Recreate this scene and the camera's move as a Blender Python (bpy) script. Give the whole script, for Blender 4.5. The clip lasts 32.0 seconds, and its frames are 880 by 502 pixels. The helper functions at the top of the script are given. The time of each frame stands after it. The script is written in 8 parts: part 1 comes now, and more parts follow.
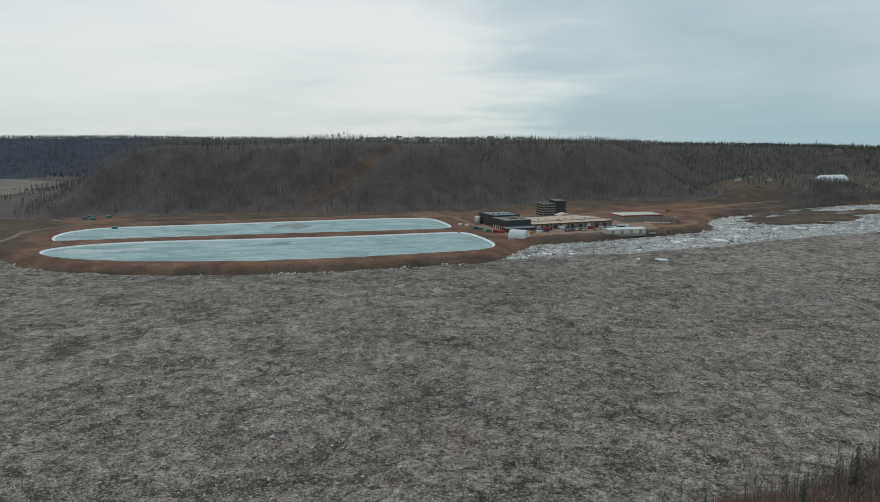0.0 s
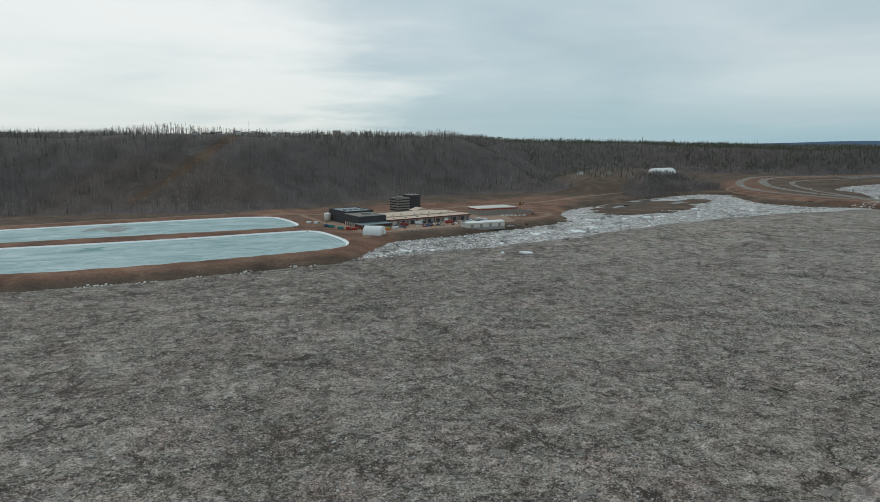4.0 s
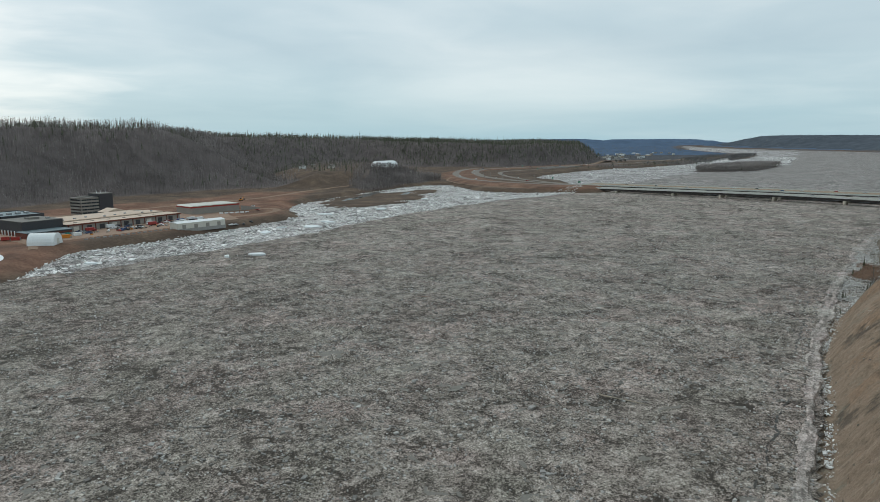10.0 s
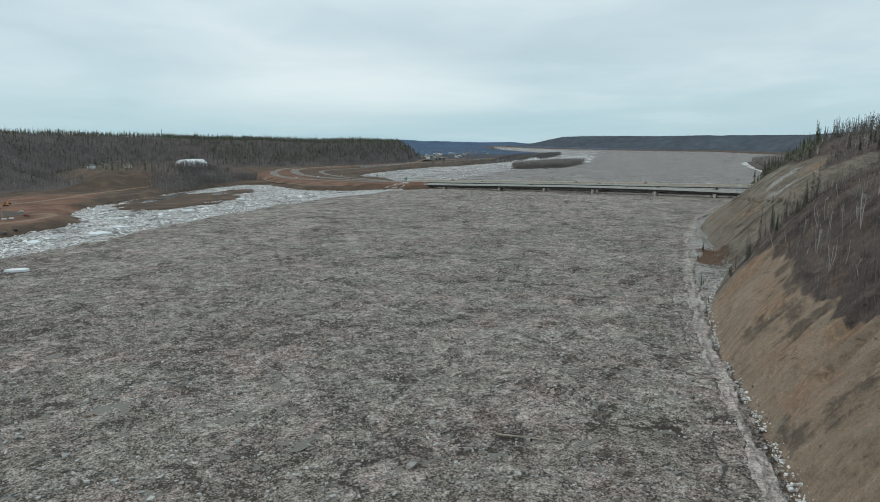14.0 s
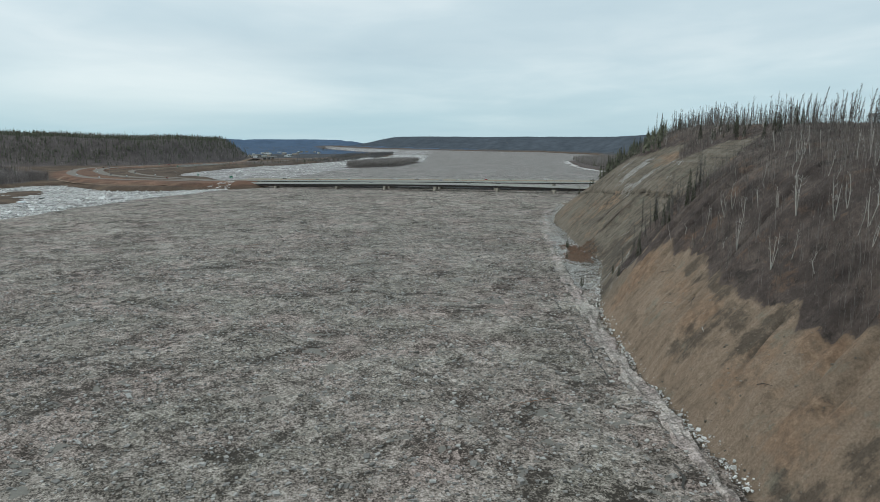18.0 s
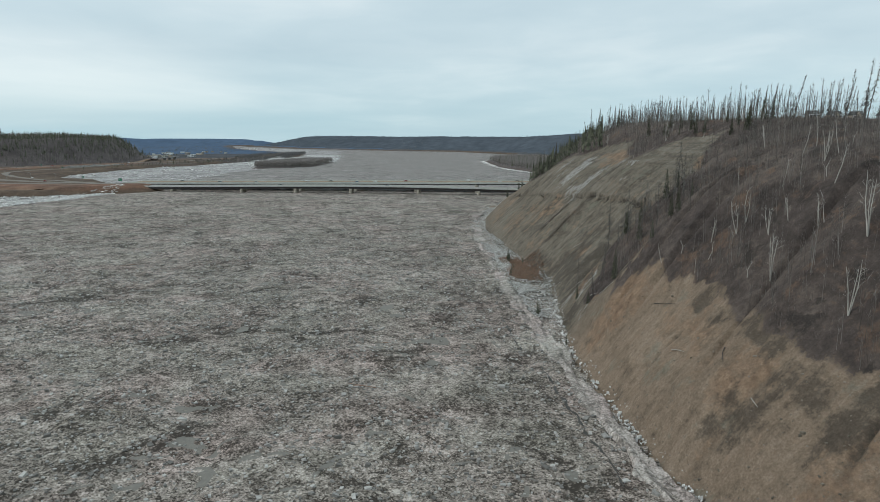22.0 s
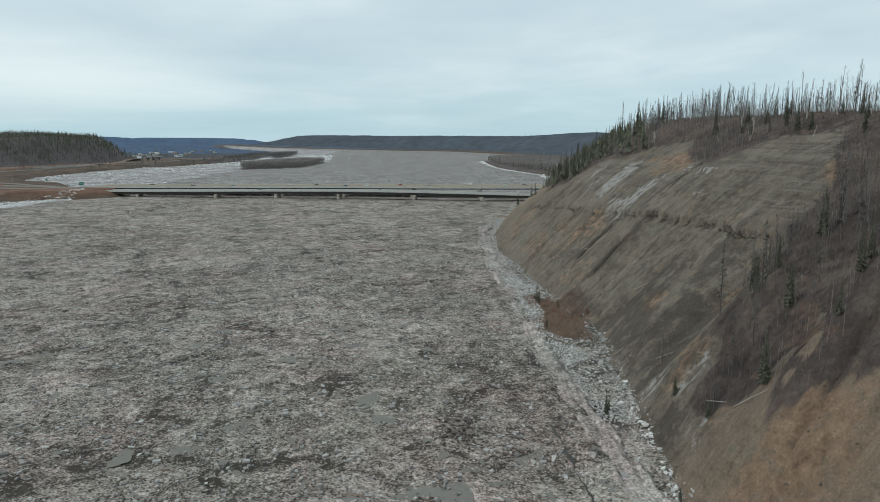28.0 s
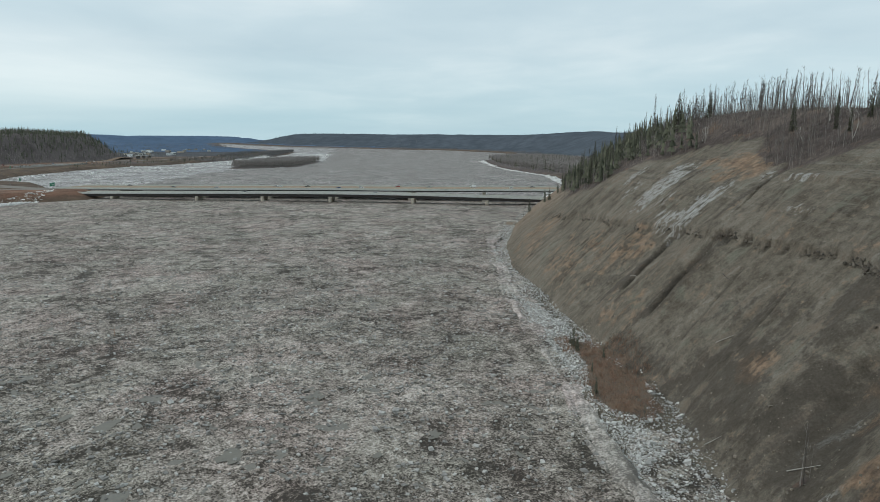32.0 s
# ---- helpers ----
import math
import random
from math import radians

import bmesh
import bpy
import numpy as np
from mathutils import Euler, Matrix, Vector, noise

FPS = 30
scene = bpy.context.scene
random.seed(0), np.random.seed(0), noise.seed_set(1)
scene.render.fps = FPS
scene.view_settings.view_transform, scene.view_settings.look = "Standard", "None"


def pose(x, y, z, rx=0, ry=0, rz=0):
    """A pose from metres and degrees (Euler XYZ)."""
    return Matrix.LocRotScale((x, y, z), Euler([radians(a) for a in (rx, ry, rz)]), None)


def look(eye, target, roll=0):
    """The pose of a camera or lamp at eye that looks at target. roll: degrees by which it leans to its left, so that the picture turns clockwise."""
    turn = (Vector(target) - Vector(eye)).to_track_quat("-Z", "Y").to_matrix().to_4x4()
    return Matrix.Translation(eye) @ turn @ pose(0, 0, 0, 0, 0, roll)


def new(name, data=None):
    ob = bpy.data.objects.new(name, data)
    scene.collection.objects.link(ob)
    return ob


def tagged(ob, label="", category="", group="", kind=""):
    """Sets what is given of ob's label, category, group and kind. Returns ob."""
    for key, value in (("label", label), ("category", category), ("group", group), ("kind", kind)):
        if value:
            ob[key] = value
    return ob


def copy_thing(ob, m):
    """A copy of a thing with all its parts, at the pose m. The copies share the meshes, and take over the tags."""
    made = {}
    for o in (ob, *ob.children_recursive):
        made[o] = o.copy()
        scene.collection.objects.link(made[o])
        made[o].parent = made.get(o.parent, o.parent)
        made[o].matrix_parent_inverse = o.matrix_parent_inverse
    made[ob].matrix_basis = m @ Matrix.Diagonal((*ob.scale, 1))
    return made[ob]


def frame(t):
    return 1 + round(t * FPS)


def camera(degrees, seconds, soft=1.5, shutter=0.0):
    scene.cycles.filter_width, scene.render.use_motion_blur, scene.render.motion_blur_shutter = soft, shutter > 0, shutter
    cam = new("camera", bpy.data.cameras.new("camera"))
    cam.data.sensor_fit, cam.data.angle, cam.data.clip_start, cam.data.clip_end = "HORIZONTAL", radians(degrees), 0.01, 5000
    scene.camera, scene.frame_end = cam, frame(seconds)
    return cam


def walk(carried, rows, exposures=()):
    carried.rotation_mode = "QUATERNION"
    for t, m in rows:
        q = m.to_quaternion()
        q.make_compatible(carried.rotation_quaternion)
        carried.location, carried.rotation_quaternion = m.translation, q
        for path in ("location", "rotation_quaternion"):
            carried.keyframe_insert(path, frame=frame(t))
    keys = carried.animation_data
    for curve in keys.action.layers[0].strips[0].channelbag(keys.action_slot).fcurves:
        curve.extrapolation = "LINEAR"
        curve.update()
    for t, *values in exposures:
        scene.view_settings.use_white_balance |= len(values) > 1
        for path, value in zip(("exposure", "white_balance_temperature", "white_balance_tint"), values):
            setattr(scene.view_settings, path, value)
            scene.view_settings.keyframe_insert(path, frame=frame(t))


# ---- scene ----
cam = camera(67.3, 32.0, soft=0.55)
METRES, EYE, TILT, LEAN, TURN = 468.0, 104.85, 0.0, 0.0, 0.0
ROWS = [
    (0.0, 0.0, 0.0, 0.0, -0.04, -9.28, 0.25),
    (0.5, -0.0009, 0.0158, -0.003, -1.35, -9.28, 0.25),
    (1.0, -0.0016, 0.0314, -0.006, -2.65, -9.27, 0.24),
    (1.5, -0.0024, 0.047, -0.0088, -4.02, -9.29, 0.2),
    (2.0, -0.0027, 0.0625, -0.0118, -5.66, -9.3, 0.21),
    (2.5, -0.003, 0.0779, -0.0148, -7.37, -9.29, 0.17),
    (3.0, -0.0027, 0.0933, -0.0178, -9.24, -9.28, 0.16),
    (3.5, -0.0023, 0.109, -0.0205, -11.26, -9.31, 0.15),
    (5.5, 0.0042, 0.1712, -0.0317, -19.33, -9.38, 0.13),
    (6.0, 0.0075, 0.1864, -0.0346, -21.31, -9.36, 0.14),
    (6.5, 0.0109, 0.2018, -0.0372, -23.35, -9.4, 0.16),
    (7.0, 0.0147, 0.2168, -0.0403, -25.39, -9.37, 0.18),
    (7.5, 0.0191, 0.2316, -0.0431, -27.4, -9.4, 0.21),
    (8.0, 0.0237, 0.2464, -0.0459, -29.43, -9.42, 0.19),
    (8.5, 0.0291, 0.2609, -0.0488, -31.45, -9.44, 0.21),
    (9.0, 0.0348, 0.2753, -0.0513, -33.48, -9.46, 0.22),
    (9.5, 0.0411, 0.2894, -0.0542, -35.5, -9.43, 0.24),
    (10.0, 0.0479, 0.3031, -0.0571, -37.51, -9.4, 0.24),
    (10.5, 0.055, 0.3167, -0.0597, -39.55, -9.39, 0.22),
    (11.0, 0.0626, 0.33, -0.0623, -41.59, -9.38, 0.21),
    (11.5, 0.071, 0.3431, -0.0653, -43.62, -9.35, 0.25),
    (12.0, 0.0793, 0.3559, -0.0681, -45.65, -9.32, 0.18),
    (12.5, 0.0886, 0.3684, -0.0708, -47.62, -9.32, 0.22),
    (13.0, 0.0983, 0.3805, -0.0736, -49.57, -9.3, 0.23),
    (13.5, 0.1084, 0.3924, -0.0762, -51.37, -9.29, 0.25),
    (14.0, 0.119, 0.4039, -0.079, -53.08, -9.3, 0.23),
    (14.5, 0.1299, 0.4151, -0.0815, -54.86, -9.31, 0.23),
    (16.5, 0.1765, 0.4562, -0.0902, -62.46, -9.25, 0.12),
    (17.0, 0.1886, 0.4653, -0.0923, -64.18, -9.23, 0.02),
    (17.5, 0.2012, 0.474, -0.0942, -65.85, -9.23, -0.07),
    (18.0, 0.2143, 0.4823, -0.0961, -67.53, -9.22, -0.11),
    (18.5, 0.2275, 0.4901, -0.0973, -69.21, -9.2, -0.12),
    (19.0, 0.2409, 0.4975, -0.0981, -71.36, -9.2, -0.12),
    (19.5, 0.2546, 0.5045, -0.0988, -73.58, -9.19, -0.15),
    (20.0, 0.2685, 0.5111, -0.099, -74.7, -9.2, -0.08),
    (20.5, 0.2825, 0.5174, -0.0992, -74.82, -9.19, -0.14),
    (21.0, 0.2969, 0.5233, -0.0993, -74.84, -9.19, -0.15),
    (21.5, 0.3113, 0.5289, -0.0991, -74.87, -9.22, -0.14),
    (22.0, 0.3258, 0.5342, -0.0991, -74.9, -9.21, -0.16),
    (22.5, 0.3405, 0.5393, -0.099, -74.94, -9.21, -0.13),
    (23.0, 0.3551, 0.5443, -0.0989, -74.97, -9.21, -0.11),
    (23.5, 0.3698, 0.5489, -0.0986, -75.0, -9.21, -0.07),
    (24.0, 0.3845, 0.5535, -0.0986, -75.04, -9.21, -0.07),
    (24.5, 0.3992, 0.558, -0.0984, -75.07, -9.22, -0.08),
    (25.0, 0.4139, 0.5625, -0.0983, -75.1, -9.21, -0.09),
    (25.5, 0.4287, 0.567, -0.0984, -75.13, -9.22, -0.09),
    (27.5, 0.4877, 0.5854, -0.0983, -75.28, -9.26, -0.17),
    (28.0, 0.5027, 0.5899, -0.0983, -75.3, -9.26, -0.2),
    (28.5, 0.5176, 0.5944, -0.0982, -75.33, -9.28, -0.2),
    (29.0, 0.5324, 0.5989, -0.0982, -75.35, -9.29, -0.17),
    (29.5, 0.5473, 0.6036, -0.0983, -75.38, -9.29, -0.19),
    (30.0, 0.5621, 0.6084, -0.0985, -75.4, -9.3, -0.24),
    (30.5, 0.5768, 0.6131, -0.0986, -75.4, -9.32, -0.29),
    (31.0, 0.5917, 0.6177, -0.0988, -75.42, -9.34, -0.28),
    (31.5, 0.6065, 0.6224, -0.099, -75.45, -9.34, -0.31),
    (32.0, 0.6213, 0.6271, -0.0991, -75.44, -9.36, -0.35),
]
walk(cam, [(t, pose(0, 0, EYE, TILT, LEAN, TURN) @ pose(METRES * x, METRES * y, METRES * z, 90 + pitch, roll, yaw)) for t, x, y, z, yaw, pitch, roll in ROWS],
     exposures=[(0, -0.30), (3.5, -0.22), (7, -0.07), (13, 0.08), (20, 0.12), (32, 0.12)])

# ---- world, sun, exposure ----
world = bpy.data.worlds.new("overcast_sky")
scene.world = world
world.use_nodes = True
wn, wl = world.node_tree.nodes, world.node_tree.links
wn.clear()
SUN_ELEV, SUN_ROT = 38.0, -20.0
sky = wn.new("ShaderNodeTexSky")
sky.sky_type = "NISHITA"
sky.sun_disc = False
sky.sun_elevation, sky.sun_rotation = radians(SUN_ELEV), radians(SUN_ROT)
sky_dim = wn.new("ShaderNodeVectorMath")
sky_dim.operation = "SCALE"
sky_dim.inputs["Scale"].default_value = 0.10
wl.new(sky.outputs[0], sky_dim.inputs[0])
coord = wn.new("ShaderNodeTexCoord")
sep = wn.new("ShaderNodeSeparateXYZ")
wl.new(coord.outputs["Generated"], sep.inputs[0])


def wmath(op, a, b=None, clamp=False):
    n = wn.new("ShaderNodeMath")
    n.operation, n.use_clamp = op, clamp
    for k, v in enumerate((a, b)):
        if v is None:
            continue
        if isinstance(v, (int, float)):
            n.inputs[k].default_value = v
        else:
            wl.new(v, n.inputs[k])
    return n.outputs[0]


# cloud layer on a flat ceiling: x/z, y/z
zz = wmath("ADD", wmath("MAXIMUM", sep.outputs[2], 0.0), 0.10)
cx, cy = wmath("DIVIDE", sep.outputs[0], zz), wmath("DIVIDE", sep.outputs[1], zz)
comb = wn.new("ShaderNodeCombineXYZ")
wl.new(cx, comb.inputs[0]), wl.new(cy, comb.inputs[1])


def wnoise(scale, detail, dist, shift):
    n = wn.new("ShaderNodeTexNoise")
    n.inputs["Scale"].default_value, n.inputs["Detail"].default_value = scale, detail
    n.inputs["Distortion"].default_value = dist
    m = wn.new("ShaderNodeMapping")
    m.inputs["Location"].default_value = shift
    wl.new(comb.outputs[0], m.inputs[0]), wl.new(m.outputs[0], n.inputs["Vector"])
    return n.outputs[0]


def wramp(fac, stops):
    r = wn.new("ShaderNodeValToRGB")
    while len(r.color_ramp.elements) < len(stops):
        r.color_ramp.elements.new(0.5)
    for e, (p, c) in zip(r.color_ramp.elements, stops):
        e.position, e.color = p, (*c, 1)
    wl.new(fac, r.inputs[0])
    return r.outputs[0]


def wmix(fac, a, b):
    m = wn.new("ShaderNodeMix")
    m.data_type = "RGBA"
    if isinstance(fac, (int, float)):
        m.inputs[0].default_value = fac
    else:
        wl.new(fac, m.inputs[0])
    wl.new(a, m.inputs[6]), wl.new(b, m.inputs[7])
    return m.outputs[2]


soft_cloud = wnoise(0.42, 5.0, 0.35, (3.1, 1.7, 0))
fine_cloud = wnoise(1.5, 6.0, 0.5, (0.4, 5.2, 0))
grey = wramp(wmath("ADD", wmath("MULTIPLY", soft_cloud, 0.75), wmath("MULTIPLY", fine_cloud, 0.25)),
             [(0.30, (0.435, 0.565, 0.63)), (0.5, (0.535, 0.655, 0.705)), (0.68, (0.69, 0.78, 0.805))])
# the bright break in the cloud round the hidden sun
sx, sy = -math.sin(radians(29)), math.cos(radians(29))
glow = wmath("ADD", wmath("MULTIPLY", sep.outputs[0], sx), wmath("MULTIPLY", sep.outputs[1], sy))
ragged = wmath("ADD", wmath("MULTIPLY", wmath("SUBTRACT", soft_cloud, 0.5), 0.34), wmath("MULTIPLY", wmath("SUBTRACT", fine_cloud, 0.5), 0.16))
glow = wmath("ADD", glow, wmath("SUBTRACT", ragged, wmath("MULTIPLY", sep.outputs[2], 0.30)))
glow = wmath("MULTIPLY", wmath("SUBTRACT", glow, 0.715), 5.5, True)
glow = wmath("MULTIPLY", glow, wmath("MULTIPLY", glow, wmath("SUBTRACT", 3.0, wmath("MULTIPLY", glow, 2.0))), True)
glow = wmath("MULTIPLY", glow, wmath("ADD", wmath("MULTIPLY", soft_cloud, 1.3), 0.25), True)
bright = wn.new("ShaderNodeRGB")
bright.outputs[0].default_value = (0.915, 0.95, 0.935, 1)
cloud = wmix(glow, grey, bright.outputs[0])
# a second thin place, low in the east
px2, py2 = math.sin(radians(45)), math.cos(radians(45))
thin = wmath("ADD", wmath("MULTIPLY", sep.outputs[0], px2), wmath("MULTIPLY", sep.outputs[1], py2))
thin = wmath("MULTIPLY", wmath("SUBTRACT", thin, 0.955), 24.0, True)
thin = wmath("MULTIPLY", thin, wramp(sep.outputs[2], [(0.02, (0, 0, 0)), (0.06, (1, 1, 1)), (0.10, (0.7, 0.7, 0.7)), (0.16, (0, 0, 0))]))
cloud = wmix(wmath("MULTIPLY", thin, wmath("ADD", soft_cloud, 0.1)), cloud, bright.outputs[0])
# bluish gap low over the horizon
low = wramp(sep.outputs[2], [(0.0, (1, 1, 1)), (0.035, (0.85, 0.85, 0.85)), (0.13, (0, 0, 0))])
lown = wmath("MULTIPLY", low, wmath("MULTIPLY", wnoise(0.16, 3.0, 0.2, (7.3, 2.0, 0)), 1.35), True)
band = wn.new("ShaderNodeRGB")
band.outputs[0].default_value = (0.36, 0.565, 0.65, 1)
cloud = wmix(wmath("MULTIPLY", lown, wmath("SUBTRACT", 1.0, wmath("MULTIPLY", glow, 0.35))), cloud, band.outputs[0])
mixed = wmix(0.9, sky_dim.outputs[0], cloud)
back = wn.new("ShaderNodeBackground")
back.inputs["Strength"].default_value = 1.05
wl.new(mixed, back.inputs[0])
wout = wn.new("ShaderNodeOutputWorld")
wl.new(back.outputs[0], wout.inputs[0])

sun = new("sun", bpy.data.lights.new("sun", "SUN"))
sun.data.energy, sun.data.angle, sun.data.color = 0.9, radians(14), (1.0, 0.97, 0.93)
sun.matrix_world = look((-0.34 * 300, 0.93 * 300, 300 * math.tan(radians(SUN_ELEV))), (0, 0, 0))

# ---- number helpers ----


def lattice(ix, iy, seed):
    h = (ix.astype(np.int64) * 374761393 + iy.astype(np.int64) * 668265263 + seed * 974711) & 0xFFFFFFFF
    h = ((h ^ (h >> 13)) * 1274126177) & 0xFFFFFFFF
    return ((h ^ (h >> 16)) & 0xFFFF) / 65535.0


def vnoise(x, y, seed=0):
    x, y = np.asarray(x, float), np.asarray(y, float)
    ix, iy = np.floor(x), np.floor(y)
    fx, fy = x - ix, y - iy
    fx, fy = fx * fx * (3 - 2 * fx), fy * fy * (3 - 2 * fy)
    a, b = lattice(ix, iy, seed), lattice(ix + 1, iy, seed)
    c, d = lattice(ix, iy + 1, seed), lattice(ix + 1, iy + 1, seed)
    return (a + (b - a) * fx) * (1 - fy) + (c + (d - c) * fx) * fy


def fbm(x, y, size, octaves=4, seed=0):
    total, amp, norm = 0.0, 1.0, 0.0
    for k in range(octaves):
        total = total + amp * (vnoise(np.asarray(x) / size * 2 ** k, np.asarray(y) / size * 2 ** k, seed + 31 * k) - 0.5)
        norm += amp
        amp *= 0.5
    return total / norm * 2


def smooth(t):
    t = np.clip(t, 0, 1)
    return t * t * (3 - 2 * t)


def inside_dist(x, y, poly):
    """Signed distance to a closed polygon, positive inside."""
    x, y = np.asarray(x, float), np.asarray(y, float)
    best = np.full(x.shape, 1e18)
    inn = np.zeros(x.shape, bool)
    n = len(poly)
    for i in range(n):
        (x0, y0), (x1, y1) = poly[i], poly[(i + 1) % n]
        dx, dy = x1 - x0, y1 - y0
        t = np.clip(((x - x0) * dx + (y - y0) * dy) / (dx * dx + dy * dy + 1e-12), 0, 1)
        best = np.minimum(best, (x - x0 - t * dx) ** 2 + (y - y0 - t * dy) ** 2)
        if y0 != y1:
            cross = ((y0 > y) != (y1 > y)) & (x < x0 + (y - y0) / (y1 - y0) * dx)
            inn ^= cross
    d = np.sqrt(best)
    return np.where(inn, d, -d)


def line_dist(x, y, pts):
    x, y = np.asarray(x, float), np.asarray(y, float)
    best = np.full(x.shape, 1e18)
    for (x0, y0), (x1, y1) in zip(pts[:-1], pts[1:]):
        dx, dy = x1 - x0, y1 - y0
        t = np.clip(((x - x0) * dx + (y - y0) * dy) / (dx * dx + dy * dy + 1e-12), 0, 1)
        best = np.minimum(best, (x - x0 - t * dx) ** 2 + (y - y0 - t * dy) ** 2)
    return np.sqrt(best)


def steps(*spans):
    """Grid lines: (from, to, step) spans joined end to end."""
    out = [spans[0][0]]
    for a, b, s in spans:
        n = max(1, round((b - a) / s))
        out += [a + (b - a) * (k + 1) / n for k in range(n)]
    return np.array(out)


def rounded(pts, rounds=2):
    """Corner cutting of a closed polygon."""
    for _ in range(rounds):
        out = []
        for (x0, y0), (x1, y1) in zip(pts, pts[1:] + pts[:1]):
            out += [(x0 * .75 + x1 * .25, y0 * .75 + y1 * .25), (x0 * .25 + x1 * .75, y0 * .25 + y1 * .75)]
        pts = out
    return pts


# ---- the plan ----
NORTH_BANK = [(-1450, 2170), (-1030, 1860), (-985, 1700), (-900, 1380), (-780, 980), (-600, 720), (-500, 645), (-404, 601), (-369, 570), (-321, 545), (-266, 529),
              (-220, 524), (-175, 525), (-131, 531), (-86, 538), (-40, 554), (8, 568), (36, 576), (59, 596), (77, 636), (96, 672),
              (129, 687), (162, 697), (195, 712), (230, 727), (266, 744), (297, 763), (327, 789), (342, 825), (348, 854), (376, 900),
              (441, 958), (505, 985), (562, 1026), (670, 1089), (744, 1105), (770, 1085), (735, 1010), (708, 930), (738, 862), (800, 838),
              (846, 846), (905, 905), (985, 1000), (1005, 1075), (1025, 1130), (1139, 1212), (1258, 1256), (1393, 1303), (1561, 1340),
              (1670, 1335), (2000, 1385), (2300, 1520), (3090, 1800), (3625, 2420), (4060, 2730), (4120, 2730)]
SOUTH_BANK = [(4100, 2660), (3861, 2188), (3641, 1420), (3592, 1103), (3310, 771), (2700, 640), (2349, 689), (1821, 548), (1588, 454), (1474, 396),
              (1250, 350), (1040, 352), (920, 365), (818, 369), (702, 362), (660, 358), (605, 345), (557, 333), (537, 328), (483, 311),
              (445, 299), (423, 294), (374, 277), (305, 254), (274, 243), (230, 224), (182, 205), (163, 196), (90, 167), (0, 129),
              (-90, 90), (-300, 0), (-900, -150), (-1500, 500), (-1700, 1500), (-1900, 2000)]
RIVER = NORTH_BANK + SOUTH_BANK
# inner edge of the dirty jam: north of it lies white broken ice
WHITE_ZONE = [(52, 590), (85, 596), (113, 606), (142, 620), (169, 621), (197, 626), (229, 639), (261, 652), (297, 669), (335, 691), (434, 743),
              (544, 778), (663, 802), (721, 806), (800, 819), (850, 838), (820, 900), (800, 1120), (600, 1120), (400, 1000), (330, 900), (200, 760), (60, 660)]
# ice below the bridge's far side, paler than the main jam
PALE_ZONE = [(870, 850), (985, 885), (1200, 960), (1562, 1064), (1640, 1003), (2104, 1125), (2900, 1450), (3500, 1700), (4000, 2600), (3400, 2400),
             (2900, 1850), (2200, 1700), (1500, 1500), (900, 1150)]
POND_NEAR = rounded([(-383, 640), (-372, 600), (-300, 566), (-187, 559), (-92, 575), (8, 606), (45, 622), (56, 650), (45, 700), (30, 741), (8, 742),
                     (-112, 709), (-228, 692), (-330, 676)], 2)
POND_FAR = rounded([(-404, 684), (-428, 725), (-430, 770), (-402, 800), (-340, 813), (-206, 850), (-64, 888), (-15, 886), (2, 848), (18, 780),
                    (-22, 766), (-118, 750), (-240, 726), (-392, 690)], 2)
POND_Z = 4.0
HILL_NORTH = [(-640, 1000), (-560, 870), (-463, 930), (-382, 926), (-312, 954), (-146, 931), (13, 956), (120, 1045), (205, 1115), (304, 1132),
              (415, 1165), (474, 1135), (508, 1147), (530, 1230), (560, 1420), (700, 1660), (1000, 1800), (1151, 1640), (1335, 1504), (1520, 1500),
              (1720, 1530), (1895, 1610), (1960, 1760), (2000, 2600), (2100, 4300), (-200, 4300), (-760, 2600), (-820, 1700), (-700, 1250)]
BENCH = [(430, 1120), (520, 1085), (620, 1110), (740, 1150), (810, 1200), (900, 1380), (1050, 1560), (800, 1800), (520, 1400), (480, 1200)]
RIDGE_WEST = [(-3200, 2050), (-1300, 2050), (-800, 2200), (-300, 2700), (-200, 4300), (-3200, 4300)]
RIDGE_FAR = [(1850, 3000), (2500, 3150), (3200, 3000), (3700, 2950), (4300, 3050), (4600, 4500), (1500, 4500)]
RIDGE_END = [(3850, 3250), (4200, 2900), (4330, 2700), (4700, 2480), (4700, 3700), (4000, 3700)]
RIDGE_SOUTH = [(1350, 100), (1900, 270), (2700, 520), (3330, 640), (3640, 1000), (3720, 1420), (3920, 2150), (4180, 2640), (4900, 2700), (4900, -1800),
               (1350, -1500)]
HILL_SOUTH = [(-900, -190), (-300, -8), (-90, 86), (0, 125), (90, 163), (163, 192), (230, 220), (274, 240), (305, 250), (345, 262), (385, 269),
              (444, 278), (470, 291), (509, 306), (551, 320), (597, 338), (660, 351), (702, 355), (760, 360), (850, 362), (915, 356), (960, 330),
              (1010, 270), (1080, 130), (1200, -150), (1200, -1300), (-900, -1300)]


WILLOW_SHELF = [(484, 305), (479, 293), (469, 285), (444, 282), (430, 284), (432, 290), (439, 296), (462, 298)]


def far_rise(x, y):
    """The valley floor climbs a little towards its far end."""
    d = np.clip((np.asarray(x) - 291) * 0.968 + (np.asarray(y) - 293) * 0.252, 2500, 4330)
    true = 2500 - 3500 * np.log(1 - (d - 2500) / 1900)
    return 58.5 * (1 - d / true)


def hill(x, y, poly, top, width):
    return top * smooth(np.maximum(inside_dist(x, y, poly), 0) / width)


